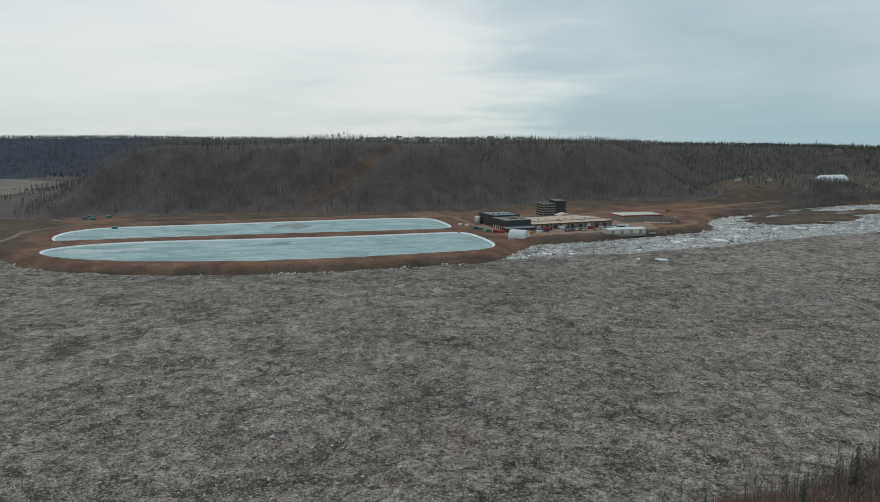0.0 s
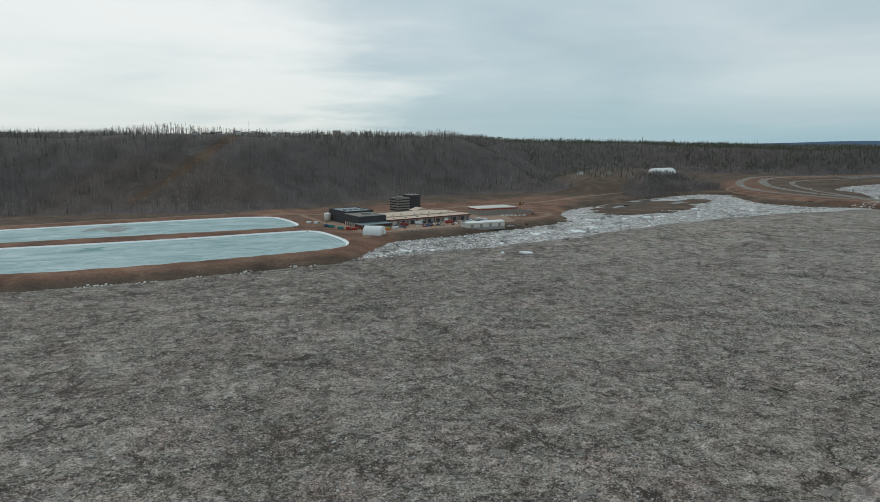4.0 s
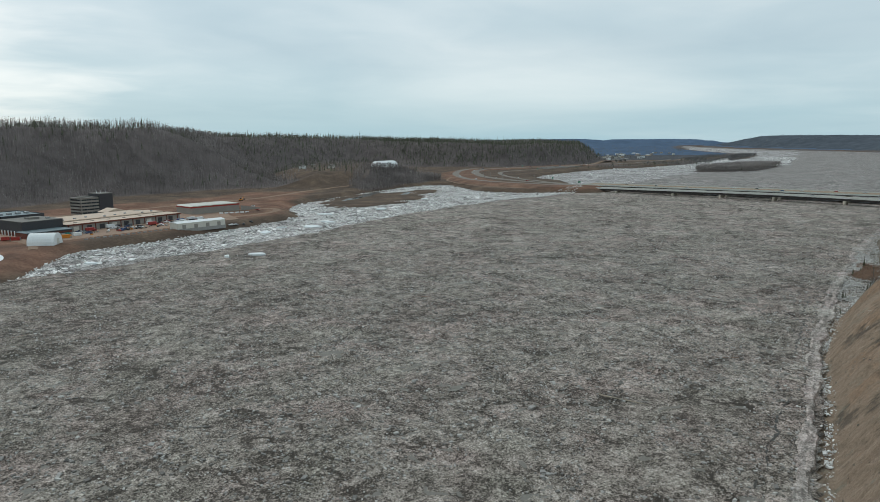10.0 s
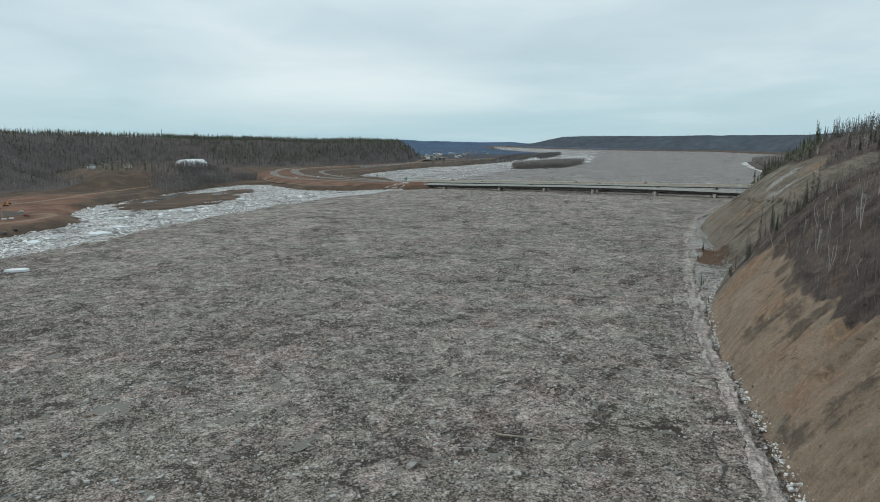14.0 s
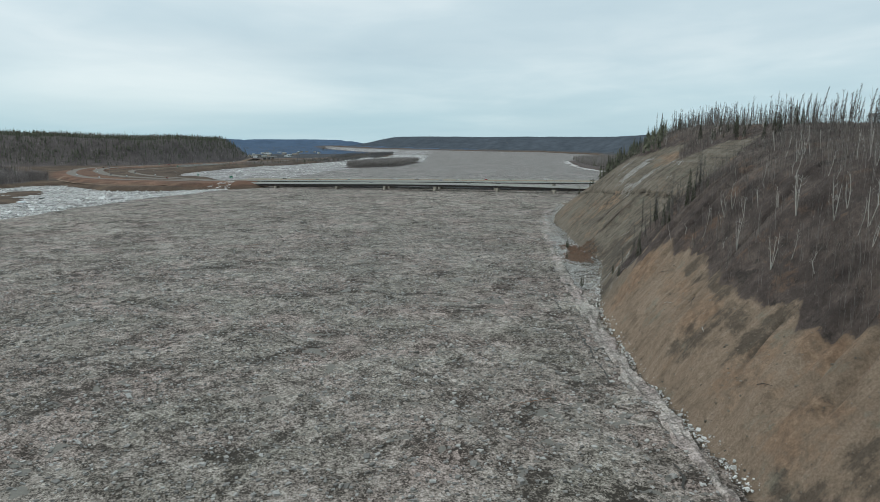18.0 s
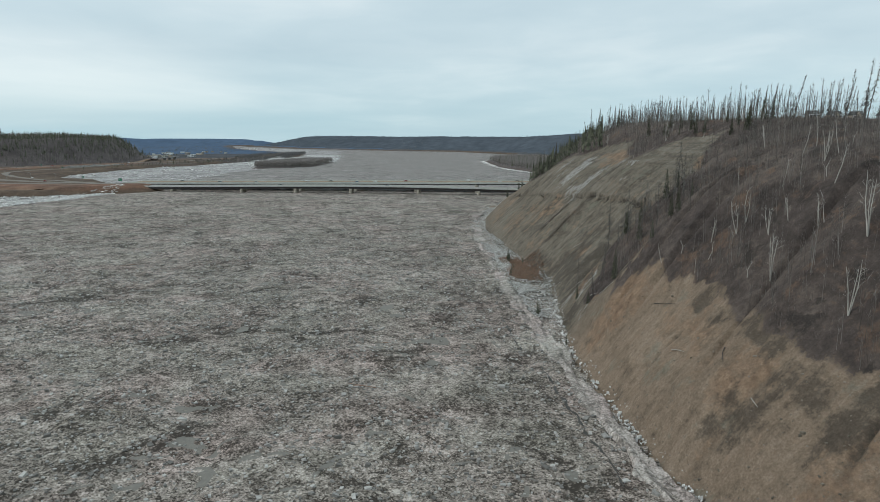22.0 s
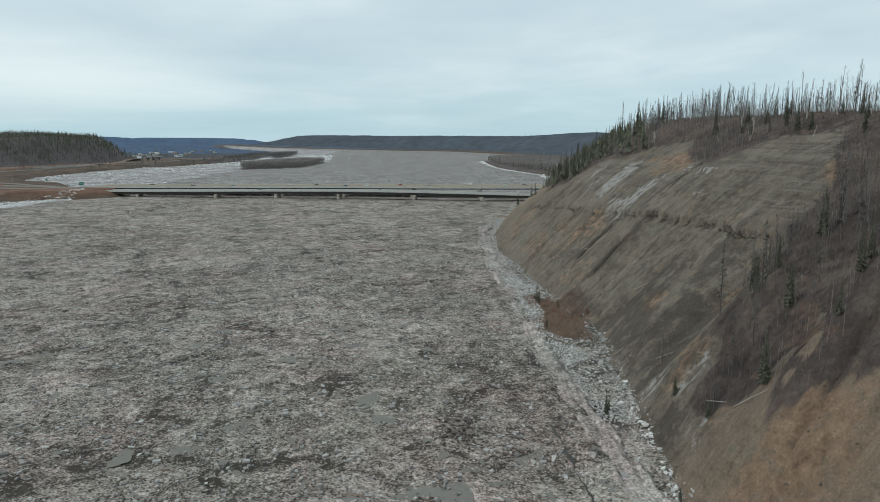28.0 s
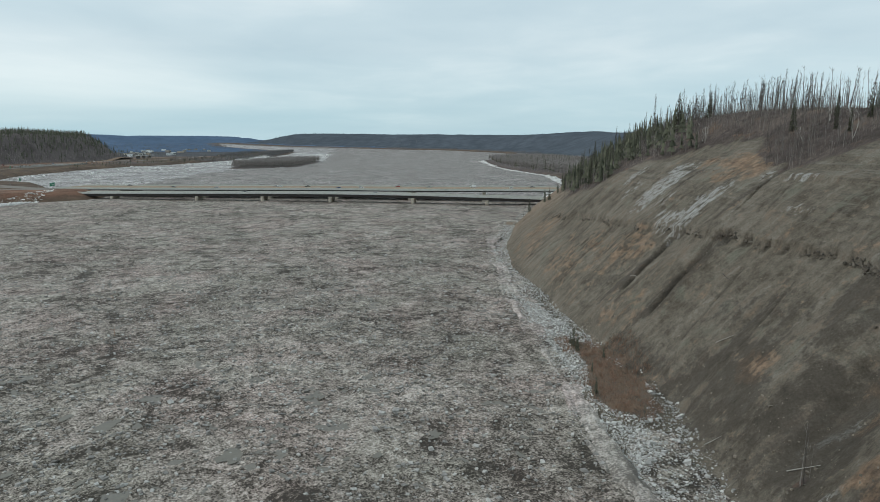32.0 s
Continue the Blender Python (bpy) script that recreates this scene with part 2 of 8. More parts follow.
MUDFLAT = [(378, 880), (392, 835), (425, 808), (480, 812), (543, 835), (610, 895), (660, 955), (705, 1005), (650, 1040), (546, 1022), (459, 1010), (410, 940)]
ABUTMENT = [(846, 846), (800, 885), (790, 960), (815, 1060), (880, 1190), (990, 1330), (1130, 1440), (1300, 1450), (1700, 1480)]


ISLAND = [(1545, 1078), (1620, 1020), (1720, 1010), (1950, 1080), (2110, 1130), (2040, 1190), (1850, 1170), (1650, 1130)]
ISLET = [(2480, 1500), (2800, 1590), (3050, 1690), (2950, 1740), (2650, 1620)]


def ground_north(x, y):
    x, y = np.asarray(x, float), np.asarray(y, float)
    d = -inside_dist(x, y, RIVER)
    d = d + fbm(x, y, 26, 3, 5) * 5 * smooth((250 - np.abs(d)) / 200)
    z = np.where(d > 0, 0.6 + 4.6 * smooth(d / 15) + 1.2 * smooth((d - 40) / 200), -3.5 * smooth(-d / 9) + 0.6 * (1 - smooth(-d / 4)))
    land = smooth(d / 30)
    # sandbars in the bay
    bar = np.maximum(smooth(1 - line_dist(x, y, [(430, 950), (480, 905), (560, 925), (640, 985)]) / 20),
                     smooth(1 - line_dist(x, y, [(420, 985), (520, 1000), (600, 1040)]) / 22))
    bar = np.maximum(bar, smooth((inside_dist(x, y, MUDFLAT) - 13 + 30 * fbm(x, y, 60, 4, 38) + 16 * fbm(x, y, 18, 3, 58)) / 18))
    z = np.maximum(z, -3.5 + 4.6 * bar)
    top = np.interp(x, [-600, 0, 350, 700, 1200, 1600], [94, 96.5, 89, 80, 66, 57]) + 0.010 * np.clip(y - 1200, 0, 3000)
    h = hill(x, y, HILL_NORTH, top, np.interp(x, [1150, 1450], [205, 105]))
    h = h + smooth(h / 30) * (fbm(x, y, 160, 4, 9) * 9 + fbm(x, y, 45, 2, 3) * 2)
    b = hill(x, y, BENCH, 21, 90)
    w = hill(x, y, RIDGE_WEST, 118, 520) * (1 + 0.10 * fbm(x, y, 500, 3, 2))
    f = hill(x, y, RIDGE_FAR, 52, 500) * (1 + 0.22 * fbm(x, y, 700, 3, 21))
    f = np.maximum(f, hill(x, y, RIDGE_END, 42, 240) * (1 + 0.2 * fbm(x, y, 500, 3, 44)))
    s = hill(x, y, RIDGE_SOUTH, 57 + 25 * smooth((1050 - y) / 650), 330) * (1 + 0.2 * fbm(x, y, 420, 4, 12) + 0.05 * fbm(x, y, 60, 3, 2))
    z = z + land * np.maximum.reduce([h, b, w, f, s])
    z = z + land * fbm(x, y, 30, 3, 7) * 0.5
    for isle in (ISLAND, ISLET):
        z = np.maximum(z, -3.5 + 4.8 * smooth((inside_dist(x, y, isle) + 22) / 30))
    # road embankment behind the bridge head
    e = line_dist(x, y, ABUTMENT)
    z = np.maximum(z, -3.5 + 11.3 * smooth(1 - (e - 26) / 34))
    # reservoirs: level crest, sloping inner side
    for pond in (POND_NEAR, POND_FAR):
        p = inside_dist(x, y, pond)
        crest = POND_Z + 2.0
        k = smooth(1 - (-p - 6) / 14)
        z = np.where(p < 0, z * (1 - k) + np.minimum(crest, crest - 0 * p) * k, z)
        z = np.where(p > -5, crest - 3.4 * smooth((p + 5) / 9), z)
    # yard of the plant
    yard = smooth((inside_dist(x, y, [(40, 760), (110, 690), (200, 735), (280, 770), (330, 830), (330, 900), (260, 960), (20, 960)]) + 8) / 16)
    z = z * (1 - yard) + 5.2 * yard
    z = z + far_rise(x, y)
    south = inside_dist(x, y, HILL_SOUTH)
    return np.where(south > -40, -6.0, z)


# gullies cut into the grey face: foot and head as (along, up the slope), half width, depth
CHUTES = [(496, 9, 503, 33.5, 2.5, 4.0), (472, 8, 478, 30.5, 2.7, 3.8), (480, 33, 489, 58, 0.9, 1.6), (509, 36, 513, 57, 0.8, 1.2), (525, 30, 531, 54, 0.9, 1.4),
          (521, 4, 526, 29, 0.8, 0.9), (541, 4, 546, 28, 0.9, 1.1), (563, 3, 567, 26, 0.8, 0.9), (589, 3, 592, 22, 0.9, 1.0), (549, 33, 553, 52, 0.8, 1.1), (455, 5, 461, 28, 0.7, 0.7),
          (437, 6, 444, 27, 0.8, 0.7), (566, 32, 570, 46, 0.8, 0.9), (468, 36, 472, 47, 0.5, 0.5), (246, 8, 251, 21, 1.1, 1.6), (262, 6, 265, 13, 0.6, 0.7), (300, 5, 302, 15, 0.6, 0.7)]
# hollows washed out under the harder ledge: along, half width, depth
HOLLOWS = [(476, 6.5, 4.5), (467, 2.2, 2.6), (461, 1.5, 2.4), (455.5, 1.7, 2.6), (450, 1.1, 1.8), (446, 1.6, 2.4), (440, 1.3, 2.2), (434.5, 1.2, 2.0), (429, 1.0, 1.6),
           (500, 3.0, 2.4), (508, 1.2, 1.5), (519, 1.1, 1.2), (531, 1.0, 1.2), (538, 1.4, 1.6), (552, 1.2, 1.5), (577, 1.0, 1.0)]


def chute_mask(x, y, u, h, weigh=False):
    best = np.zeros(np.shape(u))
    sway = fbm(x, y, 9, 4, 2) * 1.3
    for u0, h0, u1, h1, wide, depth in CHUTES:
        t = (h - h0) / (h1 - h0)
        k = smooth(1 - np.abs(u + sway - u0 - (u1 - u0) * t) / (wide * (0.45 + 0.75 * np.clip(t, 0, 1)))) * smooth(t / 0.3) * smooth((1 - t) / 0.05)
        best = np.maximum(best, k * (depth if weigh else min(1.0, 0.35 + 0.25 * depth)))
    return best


def scarp_level(x, y):
    return np.interp(x, [420, 447, 486, 512, 548, 604, 660], [34.5, 34.0, 33.3, 30.5, 28.3, 24.4, 17]) + fbm(x, y, 9, 3, 35) * 1.1


def ground_south(x, y):
    x, y = np.asarray(x, float), np.asarray(y, float)
    h = inside_dist(x, y, HILL_SOUTH)
    u = x * 0.95 + y * 0.31
    face = smooth((x - 0.31 * h - 398) / 14) * smooth((h - 1) / 5)
    gul = fbm(u, h * 0.25, 34, 3, 17) * 5.0 + fbm(u, h * 0.22, 11, 3, 4) * 1.6 * (1 - 0.7 * face)
    hh = np.maximum(h, 0)
    # chutes cut down the face, slanting a little
    chute = smooth(1 - np.abs(fbm(u - 0.35 * h, h * 0.10, 30, 3, 27)) / 0.065) * smooth(hh / 12) * smooth((75 - hh) / 25)
    gul = gul - 3.0 * chute * (1 - 0.85 * face)
    # gullies above and below the harder ledge
    uu = x - 0.31 * h
    gul = gul - chute_mask(x, y, uu, h, True)
    # narrow rills down the face
    rill = 0.5 - np.abs(fbm(u * 1.0, h * 0.05, 4.5, 3, 66))
    gul = gul + (rill - 0.3) * (1.1 + 0.5 * face) * smooth((fbm(u, h * 0.2, 22, 2, 40) + 0.25) / 0.3) * smooth((34 - h) / 10)
    # the brushy gully and the bare spur beside it
    v2 = x - 0.31 * h
    gul = gul - 8.0 * np.exp(-((v2 - 396 - 0.25 * h) / 9.0) ** 2) + 4.5 * np.exp(-((v2 - 374 - 0.1 * h) / 10.0) ** 2)
    hw = np.maximum(0, hh + gul * smooth(hh / 22) * smooth((140 - hh) / 80))
    g = np.interp(x, [150, 330, 420, 600, 720, 900], [1.18, 1.18, 0.92, 0.92, 0.74, 0.66])
    steep = g * hw + 2.5 * smooth(hw / 10)
    flat = 49.5 + 0.165 * np.minimum(hw, 90) + smooth((hw - 58) / 38) * np.interp(v2, [271, 341, 391, 436, 480], [0, 0.3, 1.6, 6.2, 8.0]) + smooth((hw - 100) / 110) * (6 * smooth((x - 540) / 290) - 1.0)
    k = 7.0
    z = -k * np.log(np.exp(-steep / k) + np.exp(-flat / k))
    z = z + k * math.log(1 + math.exp(-52 / k))
    z = z + smooth(hh / 6) * (fbm(x, y, 4.5, 3, 8) * (0.55 - 0.38 * face) + (0.5 - np.abs(fbm(u, h * 0.4, 9, 3, 38))) * (0.9 - 0.75 * face) + fbm(x, y, 1.7, 2, 48) * 0.16 + fbm(x, y, 60, 3, 6) * 2.0 * smooth(hh / 60))
    # a ledge of harder clay part way up the grey face
    # dip in the brow of the promontory
    z = z - 3.8 * np.exp(-((x - 62) / 26) ** 2 - ((y - 92) / 30) ** 2)
    scarp = scarp_level(x, y)
    z = z + 1.7 * smooth((z - scarp) / 0.6) * smooth((x - 412) / 15) * smooth((640 - x) / 50) * smooth((56 - z) / 15)
    for level, lift in ((38.5, 0.25), (42.0, 0.3), (45.6, 0.35), (49.0, 1.1), (52.2, 0.7), (54.6, 0.5)):
        z = z + lift * smooth((z - level - fbm(x, y, 40, 2, 15) * 0.5) / 0.5) * smooth((x - 425) / 10) * smooth((530 - x) / 40) * smooth((level + 4 - z) / 3.5) * smooth((fbm(x, y, 17, 2, int(level)) + 0.35) / 0.3)
    shore = -0.5 + fbm(x, y, 7, 3, 19) * 0.3 + 1.5 * smooth((inside_dist(x, y, WILLOW_SHELF) + 4) / 5)
    out = np.where(h > 0, shore + z, shore - 2.6 * smooth((-h - 26) / 14))
    riv = inside_dist(x, y, RIVER)
    return np.where(riv > 3, np.minimum(out, -0.5 - 2.0 * smooth((riv - 3) / 6)), out)

# ---- materials ----


class Mat:
    """A node material under construction."""

    def __init__(self, name, rough=0.9, metal=0.0, spec=0.3):
        self.m = bpy.data.materials.new(name)
        self.m.use_nodes = True
        self.n, self.l = self.m.node_tree.nodes, self.m.node_tree.links
        self.b = self.n["Principled BSDF"]
        self.b.inputs["Roughness"].default_value = rough
        self.b.inputs["Metallic"].default_value = metal
        self.b.inputs["Specular IOR Level"].default_value = spec
        self.pos = self.n.new("ShaderNodeTexCoord").outputs["Object"]

    def link(self, a, b):
        if isinstance(a, (int, float)):
            b.default_value = a
        elif isinstance(a, tuple):
            b.default_value = (*a, 1) if len(a) == 3 and len(b.default_value) == 4 else a
        else:
            self.l.new(a, b)

    def place(self, scale=(1, 1, 1), turn=0.0, shift=(0, 0, 0)):
        m = self.n.new("ShaderNodeMapping")
        m.inputs["Scale"].default_value = scale
        m.inputs["Rotation"].default_value = (0, 0, radians(turn))
        m.inputs["Location"].default_value = shift
        self.l.new(self.pos, m.inputs[0])
        return m.outputs[0]

    def noise(self, scale, detail=4, rough=0.55, dist=0.0, vec=None):
        t = self.n.new("ShaderNodeTexNoise")
        t.inputs["Scale"].default_value, t.inputs["Detail"].default_value = scale, detail
        t.inputs["Roughness"].default_value, t.inputs["Distortion"].default_value = rough, dist
        self.l.new(vec or self.pos, t.inputs["Vector"])
        return t.outputs[0]

    def cells(self, scale, out="Distance", feature="F1", rand=1.0, vec=None):
        t = self.n.new("ShaderNodeTexVoronoi")
        t.feature = feature
        t.inputs["Scale"].default_value, t.inputs["Randomness"].default_value = scale, rand
        self.l.new(vec or self.pos, t.inputs["Vector"])
        return t.outputs[out]

    def ramp(self, fac, *stops):
        r = self.n.new("ShaderNodeValToRGB")
        while len(r.color_ramp.elements) < len(stops):
            r.color_ramp.elements.new(0.5)
        for e, (p, c) in zip(r.color_ramp.elements, stops):
            c = (c, c, c) if isinstance(c, (int, float)) else c
            e.position, e.color = p, (*c, 1)
        self.link(fac, r.inputs[0])
        return r.outputs[0]

    def mix(self, fac, a, b, how="MIX"):
        m = self.n.new("ShaderNodeMix")
        m.data_type, m.blend_type = "RGBA", how
        self.link(fac, m.inputs[0]), self.link(a, m.inputs[6]), self.link(b, m.inputs[7])
        return m.outputs[2]

    def math(self, op, a, b=0.0, clamp=False):
        m = self.n.new("ShaderNodeMath")
        m.operation, m.use_clamp = op, clamp
        self.link(a, m.inputs[0]), self.link(b, m.inputs[1])
        return m.outputs[0]

    def attr(self, name):
        a = self.n.new("ShaderNodeAttribute")
        a.attribute_name = name
        return a.outputs["Fac"]

    def island(self):
        return self.n.new("ShaderNodeNewGeometry").outputs["Random Per Island"]

    def each(self):
        return self.n.new("ShaderNodeObjectInfo").outputs["Random"]

    def done(self, color, bump=None, strength=0.5, reach=0.1, rough=None):
        self.link(color, self.b.inputs["Base Color"])
        if rough is not None:
            self.link(rough, self.b.inputs["Roughness"])
        if bump is not None:
            k = self.n.new("ShaderNodeBump")
            k.inputs["Strength"].default_value, k.inputs["Distance"].default_value = strength, reach
            self.l.new(bump, k.inputs["Height"])
            self.l.new(k.outputs[0], self.b.inputs["Normal"])
        return self.m


def plain(name, color, rough=0.7, metal=0.0, grain=8.0, vary=0.14, coarse=0.35, spec=0.3):
    """Painted or plain surface with fine grain and broad weathering."""
    a = Mat(name, rough, metal, spec)
    dark, light = tuple(c * (1 - vary) for c in color), tuple(min(1, c * (1 + vary)) for c in color)
    c = a.ramp(a.noise(grain, 5), (0.3, dark), (0.7, light))
    c = a.mix(0.7, c, a.ramp(a.noise(coarse, 3), (0.3, 1 - vary), (0.65, 1.0)), "MULTIPLY")
    return a.done(c, a.noise(grain * 2, 3), 0.15, 0.02)


def ice_material(name, dark, mid, light, snow, seed, grain=1.0, warm=1.0, pools=0.0):
    a = Mat(name, 0.85, 0, 0.25)
    v = a.place((1, 1, 0.4), 0, (seed, seed * 2, 0))

    def total(*pairs):
        out = None
        for val, k in pairs:
            t = a.math("MULTIPLY", val, k)
            out = t if out is None else a.math("ADD", out, t)
        return out

    fine = a.noise(0.95 * grain, 6, 0.66, 0.4, v)
    med = a.noise(0.16, 6, 0.62, 0.8, v)
    big = a.noise(0.022, 5, 0.58, 0.6, v)
    slab = a.cells(0.55 * grain, "Distance", "F1", 1, v)
    grit = a.noise(2.6 * grain, 6, 0.76, 0.2, v)
    # wander for cracks and seams
    warp = a.n.new("ShaderNodeVectorMath")
    warp.operation = "MULTIPLY_ADD"
    wob = a.n.new("ShaderNodeTexNoise")
    wob.inputs["Scale"].default_value, wob.inputs["Detail"].default_value, wob.inputs["Roughness"].default_value = 0.055, 6, 0.62
    a.l.new(v, wob.inputs["Vector"])
    a.l.new(wob.outputs["Color"], warp.inputs[0])
    warp.inputs[1].default_value = (44, 44, 0)
    a.l.new(v, warp.inputs[2])
    # old floes: each one its own grey, dark ragged seams between them
    floe = a.cells(0.030, "Color", "F1", 1, warp.outputs[0])
    floe2 = a.cells(0.11, "Color", "F1", 1, warp.outputs[0])
    tone = total((fine, 0.40), (med, 0.50), (big, 0.20), (grit, 0.56), (a.cells(2.9 * grain, "Color", "F1", 1, v), 0.27), (a.cells(1.1 * grain, "Color", "F1", 1, v), 0.10), (floe, 0.045), (floe2, 0.035))
    tone = a.math("SUBTRACT", tone, 0.573)
    tone = a.math("SUBTRACT", tone, a.math("MULTIPLY", a.attr("dirt"), 0.045))
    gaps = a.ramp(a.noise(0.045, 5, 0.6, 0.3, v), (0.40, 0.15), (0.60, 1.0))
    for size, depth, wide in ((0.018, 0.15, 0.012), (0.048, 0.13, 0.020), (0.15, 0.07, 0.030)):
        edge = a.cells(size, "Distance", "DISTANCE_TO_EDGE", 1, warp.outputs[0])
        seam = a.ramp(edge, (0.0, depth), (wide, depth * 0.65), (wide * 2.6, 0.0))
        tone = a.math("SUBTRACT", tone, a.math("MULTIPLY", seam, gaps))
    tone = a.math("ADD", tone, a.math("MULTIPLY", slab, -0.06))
    c = a.ramp(tone, (0.31, dark), (0.43, mid), (0.535, light), (0.65, snow))
    tint = a.ramp(a.noise(0.035, 4, 0.55, 0.5, v), (0.35, (1 + 0.05 * warm, 1, 1 - 0.07 * warm)), (0.50, (1 + 0.08 * warm, 1 - 0.01 * warm, 1 - 0.06 * warm)), (0.64, (1 + 0.14 * warm, 1 - 0.02 * warm, 1 - 0.06 * warm)))
    c = a.mix(1.0, c, tint, "MULTIPLY")
    # shade of holes between the lumps, painted as dark spots
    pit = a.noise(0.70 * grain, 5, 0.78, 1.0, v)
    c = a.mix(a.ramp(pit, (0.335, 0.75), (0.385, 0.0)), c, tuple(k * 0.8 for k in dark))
    bump = a.math("ADD", fine, a.math("MULTIPLY", slab, -0.5))
    if pools:
        # level slush pools, plain grey
        wet = a.ramp(total((a.noise(0.17, 3, 0.5, 0.9, a.place((1, 1, 0.4), 20, (seed * 3, 5, 0))), 0.8), (med, -0.12), (big, 0.25)), (0.576, 0.0), (0.594, pools))
        c = a.mix(wet, c, (0.205, 0.192, 0.168))
        bump = a.math("MULTIPLY", bump, a.math("SUBTRACT", 1.0, wet))
    return a.done(c, bump, 0.9, 0.5)


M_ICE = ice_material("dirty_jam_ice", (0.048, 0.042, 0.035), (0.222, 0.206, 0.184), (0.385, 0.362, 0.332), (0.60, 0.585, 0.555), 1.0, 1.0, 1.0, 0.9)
M_FARJAM = ice_material("jam_ice_past_the_bridge", (0.10, 0.098, 0.095), (0.225, 0.22, 0.212), (0.33, 0.325, 0.316), (0.56, 0.555, 0.55), 9.0, 0.45, 0.9)
M_PALE = ice_material("pale_jam_ice", (0.12, 0.115, 0.11), (0.29, 0.28, 0.275), (0.52, 0.515, 0.51), (0.86, 0.86, 0.86), 7.0, 0.22, 0.5)
M_BRASH = ice_material("broken_white_ice", (0.05, 0.047, 0.043), (0.34, 0.33, 0.318), (0.66, 0.65, 0.64), (0.90, 0.89, 0.88), 3.0, 0.6, 0.5)


M_LEDGE = ice_material("sheared_shore_ice", (0.16, 0.152, 0.142), (0.345, 0.332, 0.312), (0.47, 0.455, 0.435), (0.66, 0.65, 0.63), 5.0)


def chunk_material(name, lo, hi, lean=2.0, low=0.55):
    a = Mat(name, 0.7, 0, 0.35)
    r = a.island()
    c = a.mix(a.math("POWER", r, lean), lo, hi)
    c = a.mix(0.6, c, a.ramp(a.noise(2.2, 4), (0.35, low), (0.65, 1.0)), "MULTIPLY")
    return a.done(c, a.noise(4, 3), 0.4, 0.08)


M_RUBBLE = chunk_material("grey_ice_rubble", (0.175, 0.162, 0.146), (0.62, 0.592, 0.555), 1.5)
M_FLOES = chunk_material("white_ice_floes", (0.50, 0.485, 0.465), (0.99, 0.965, 0.93), 0.8, 0.85)
M_TALUS = chunk_material("clay_clods", (0.125, 0.104, 0.080), (0.30, 0.252, 0.198), 1.2)
M_SHALE = chunk_material("dark_shale_blocks", (0.060, 0.051, 0.041), (0.23, 0.198, 0.158), 1.1)
M_SHORE_ICE = chunk_material("shore_ice_blocks", (0.36, 0.345, 0.32), (0.80, 0.78, 0.745), 1.4, 0.7)


def pond_material():
    a = Mat("pond_ice", 0.75, 0, 0.15)
    v = a.place((1, 2.2, 1), 12)
    c = a.ramp(a.noise(0.024, 7, 0.62, 0.8, v), (0.34, (0.250, 0.365, 0.365)), (0.5, (0.365, 0.480, 0.480)), (0.66, (0.480, 0.575, 0.575)))
    c = a.mix(a.ramp(a.noise(0.085, 8, 0.70, 0.5, v), (0.50, 0.0), (0.60, 0.55)), c, (0.210, 0.335, 0.330))
    c = a.mix(a.ramp(a.noise(0.16, 7, 0.68, 0.4, v), (0.58, 0.0), (0.66, 0.5)), c, (0.62, 0.68, 0.68))
    c = a.mix(a.ramp(a.noise(0.011, 4, 0.55, 0.6, v), (0.56, 0.0), (0.64, 0.5)), c, (0.185, 0.300, 0.290))
    return a.done(c, a.noise(0.8, 4), 0.1, 0.05)


M_POND = pond_material()
M_SNOW = plain("snow_rim", (0.80, 0.82, 0.82), 0.9, 0, 1.5, 0.08, 0.08)


def ground_material():
    """Earth, dead grass and forest floor, steered by cover masks on the sheet."""
    a = Mat("valley_ground", 0.95, 0, 0.15)
    patch, fine = a.noise(0.035, 6, 0.6, 0.5), a.noise(0.45, 6, 0.65)
    grass = a.ramp(patch, (0.30, (0.075, 0.054, 0.042)), (0.52, (0.130, 0.091, 0.066)), (0.72, (0.205, 0.146, 0.100)))
    soil = a.ramp(patch, (0.30, (0.150, 0.076, 0.050)), (0.55, (0.262, 0.138, 0.092)), (0.75, (0.370, 0.218, 0.152)))
    wood = a.ramp(patch, (0.35, (0.100, 0.083, 0.079)), (0.65, (0.165, 0.138, 0.130)))
    c = a.mix(a.attr("soil"), grass, soil)
    c = a.mix(a.attr("wood"), c, wood)
    c = a.mix(0.75, c, a.ramp(fine, (0.3, 0.55), (0.7, 1.15)), "MULTIPLY")
    return a.done(c, a.math("ADD", fine, patch), 0.6, 0.8)


M_GROUND = ground_material()


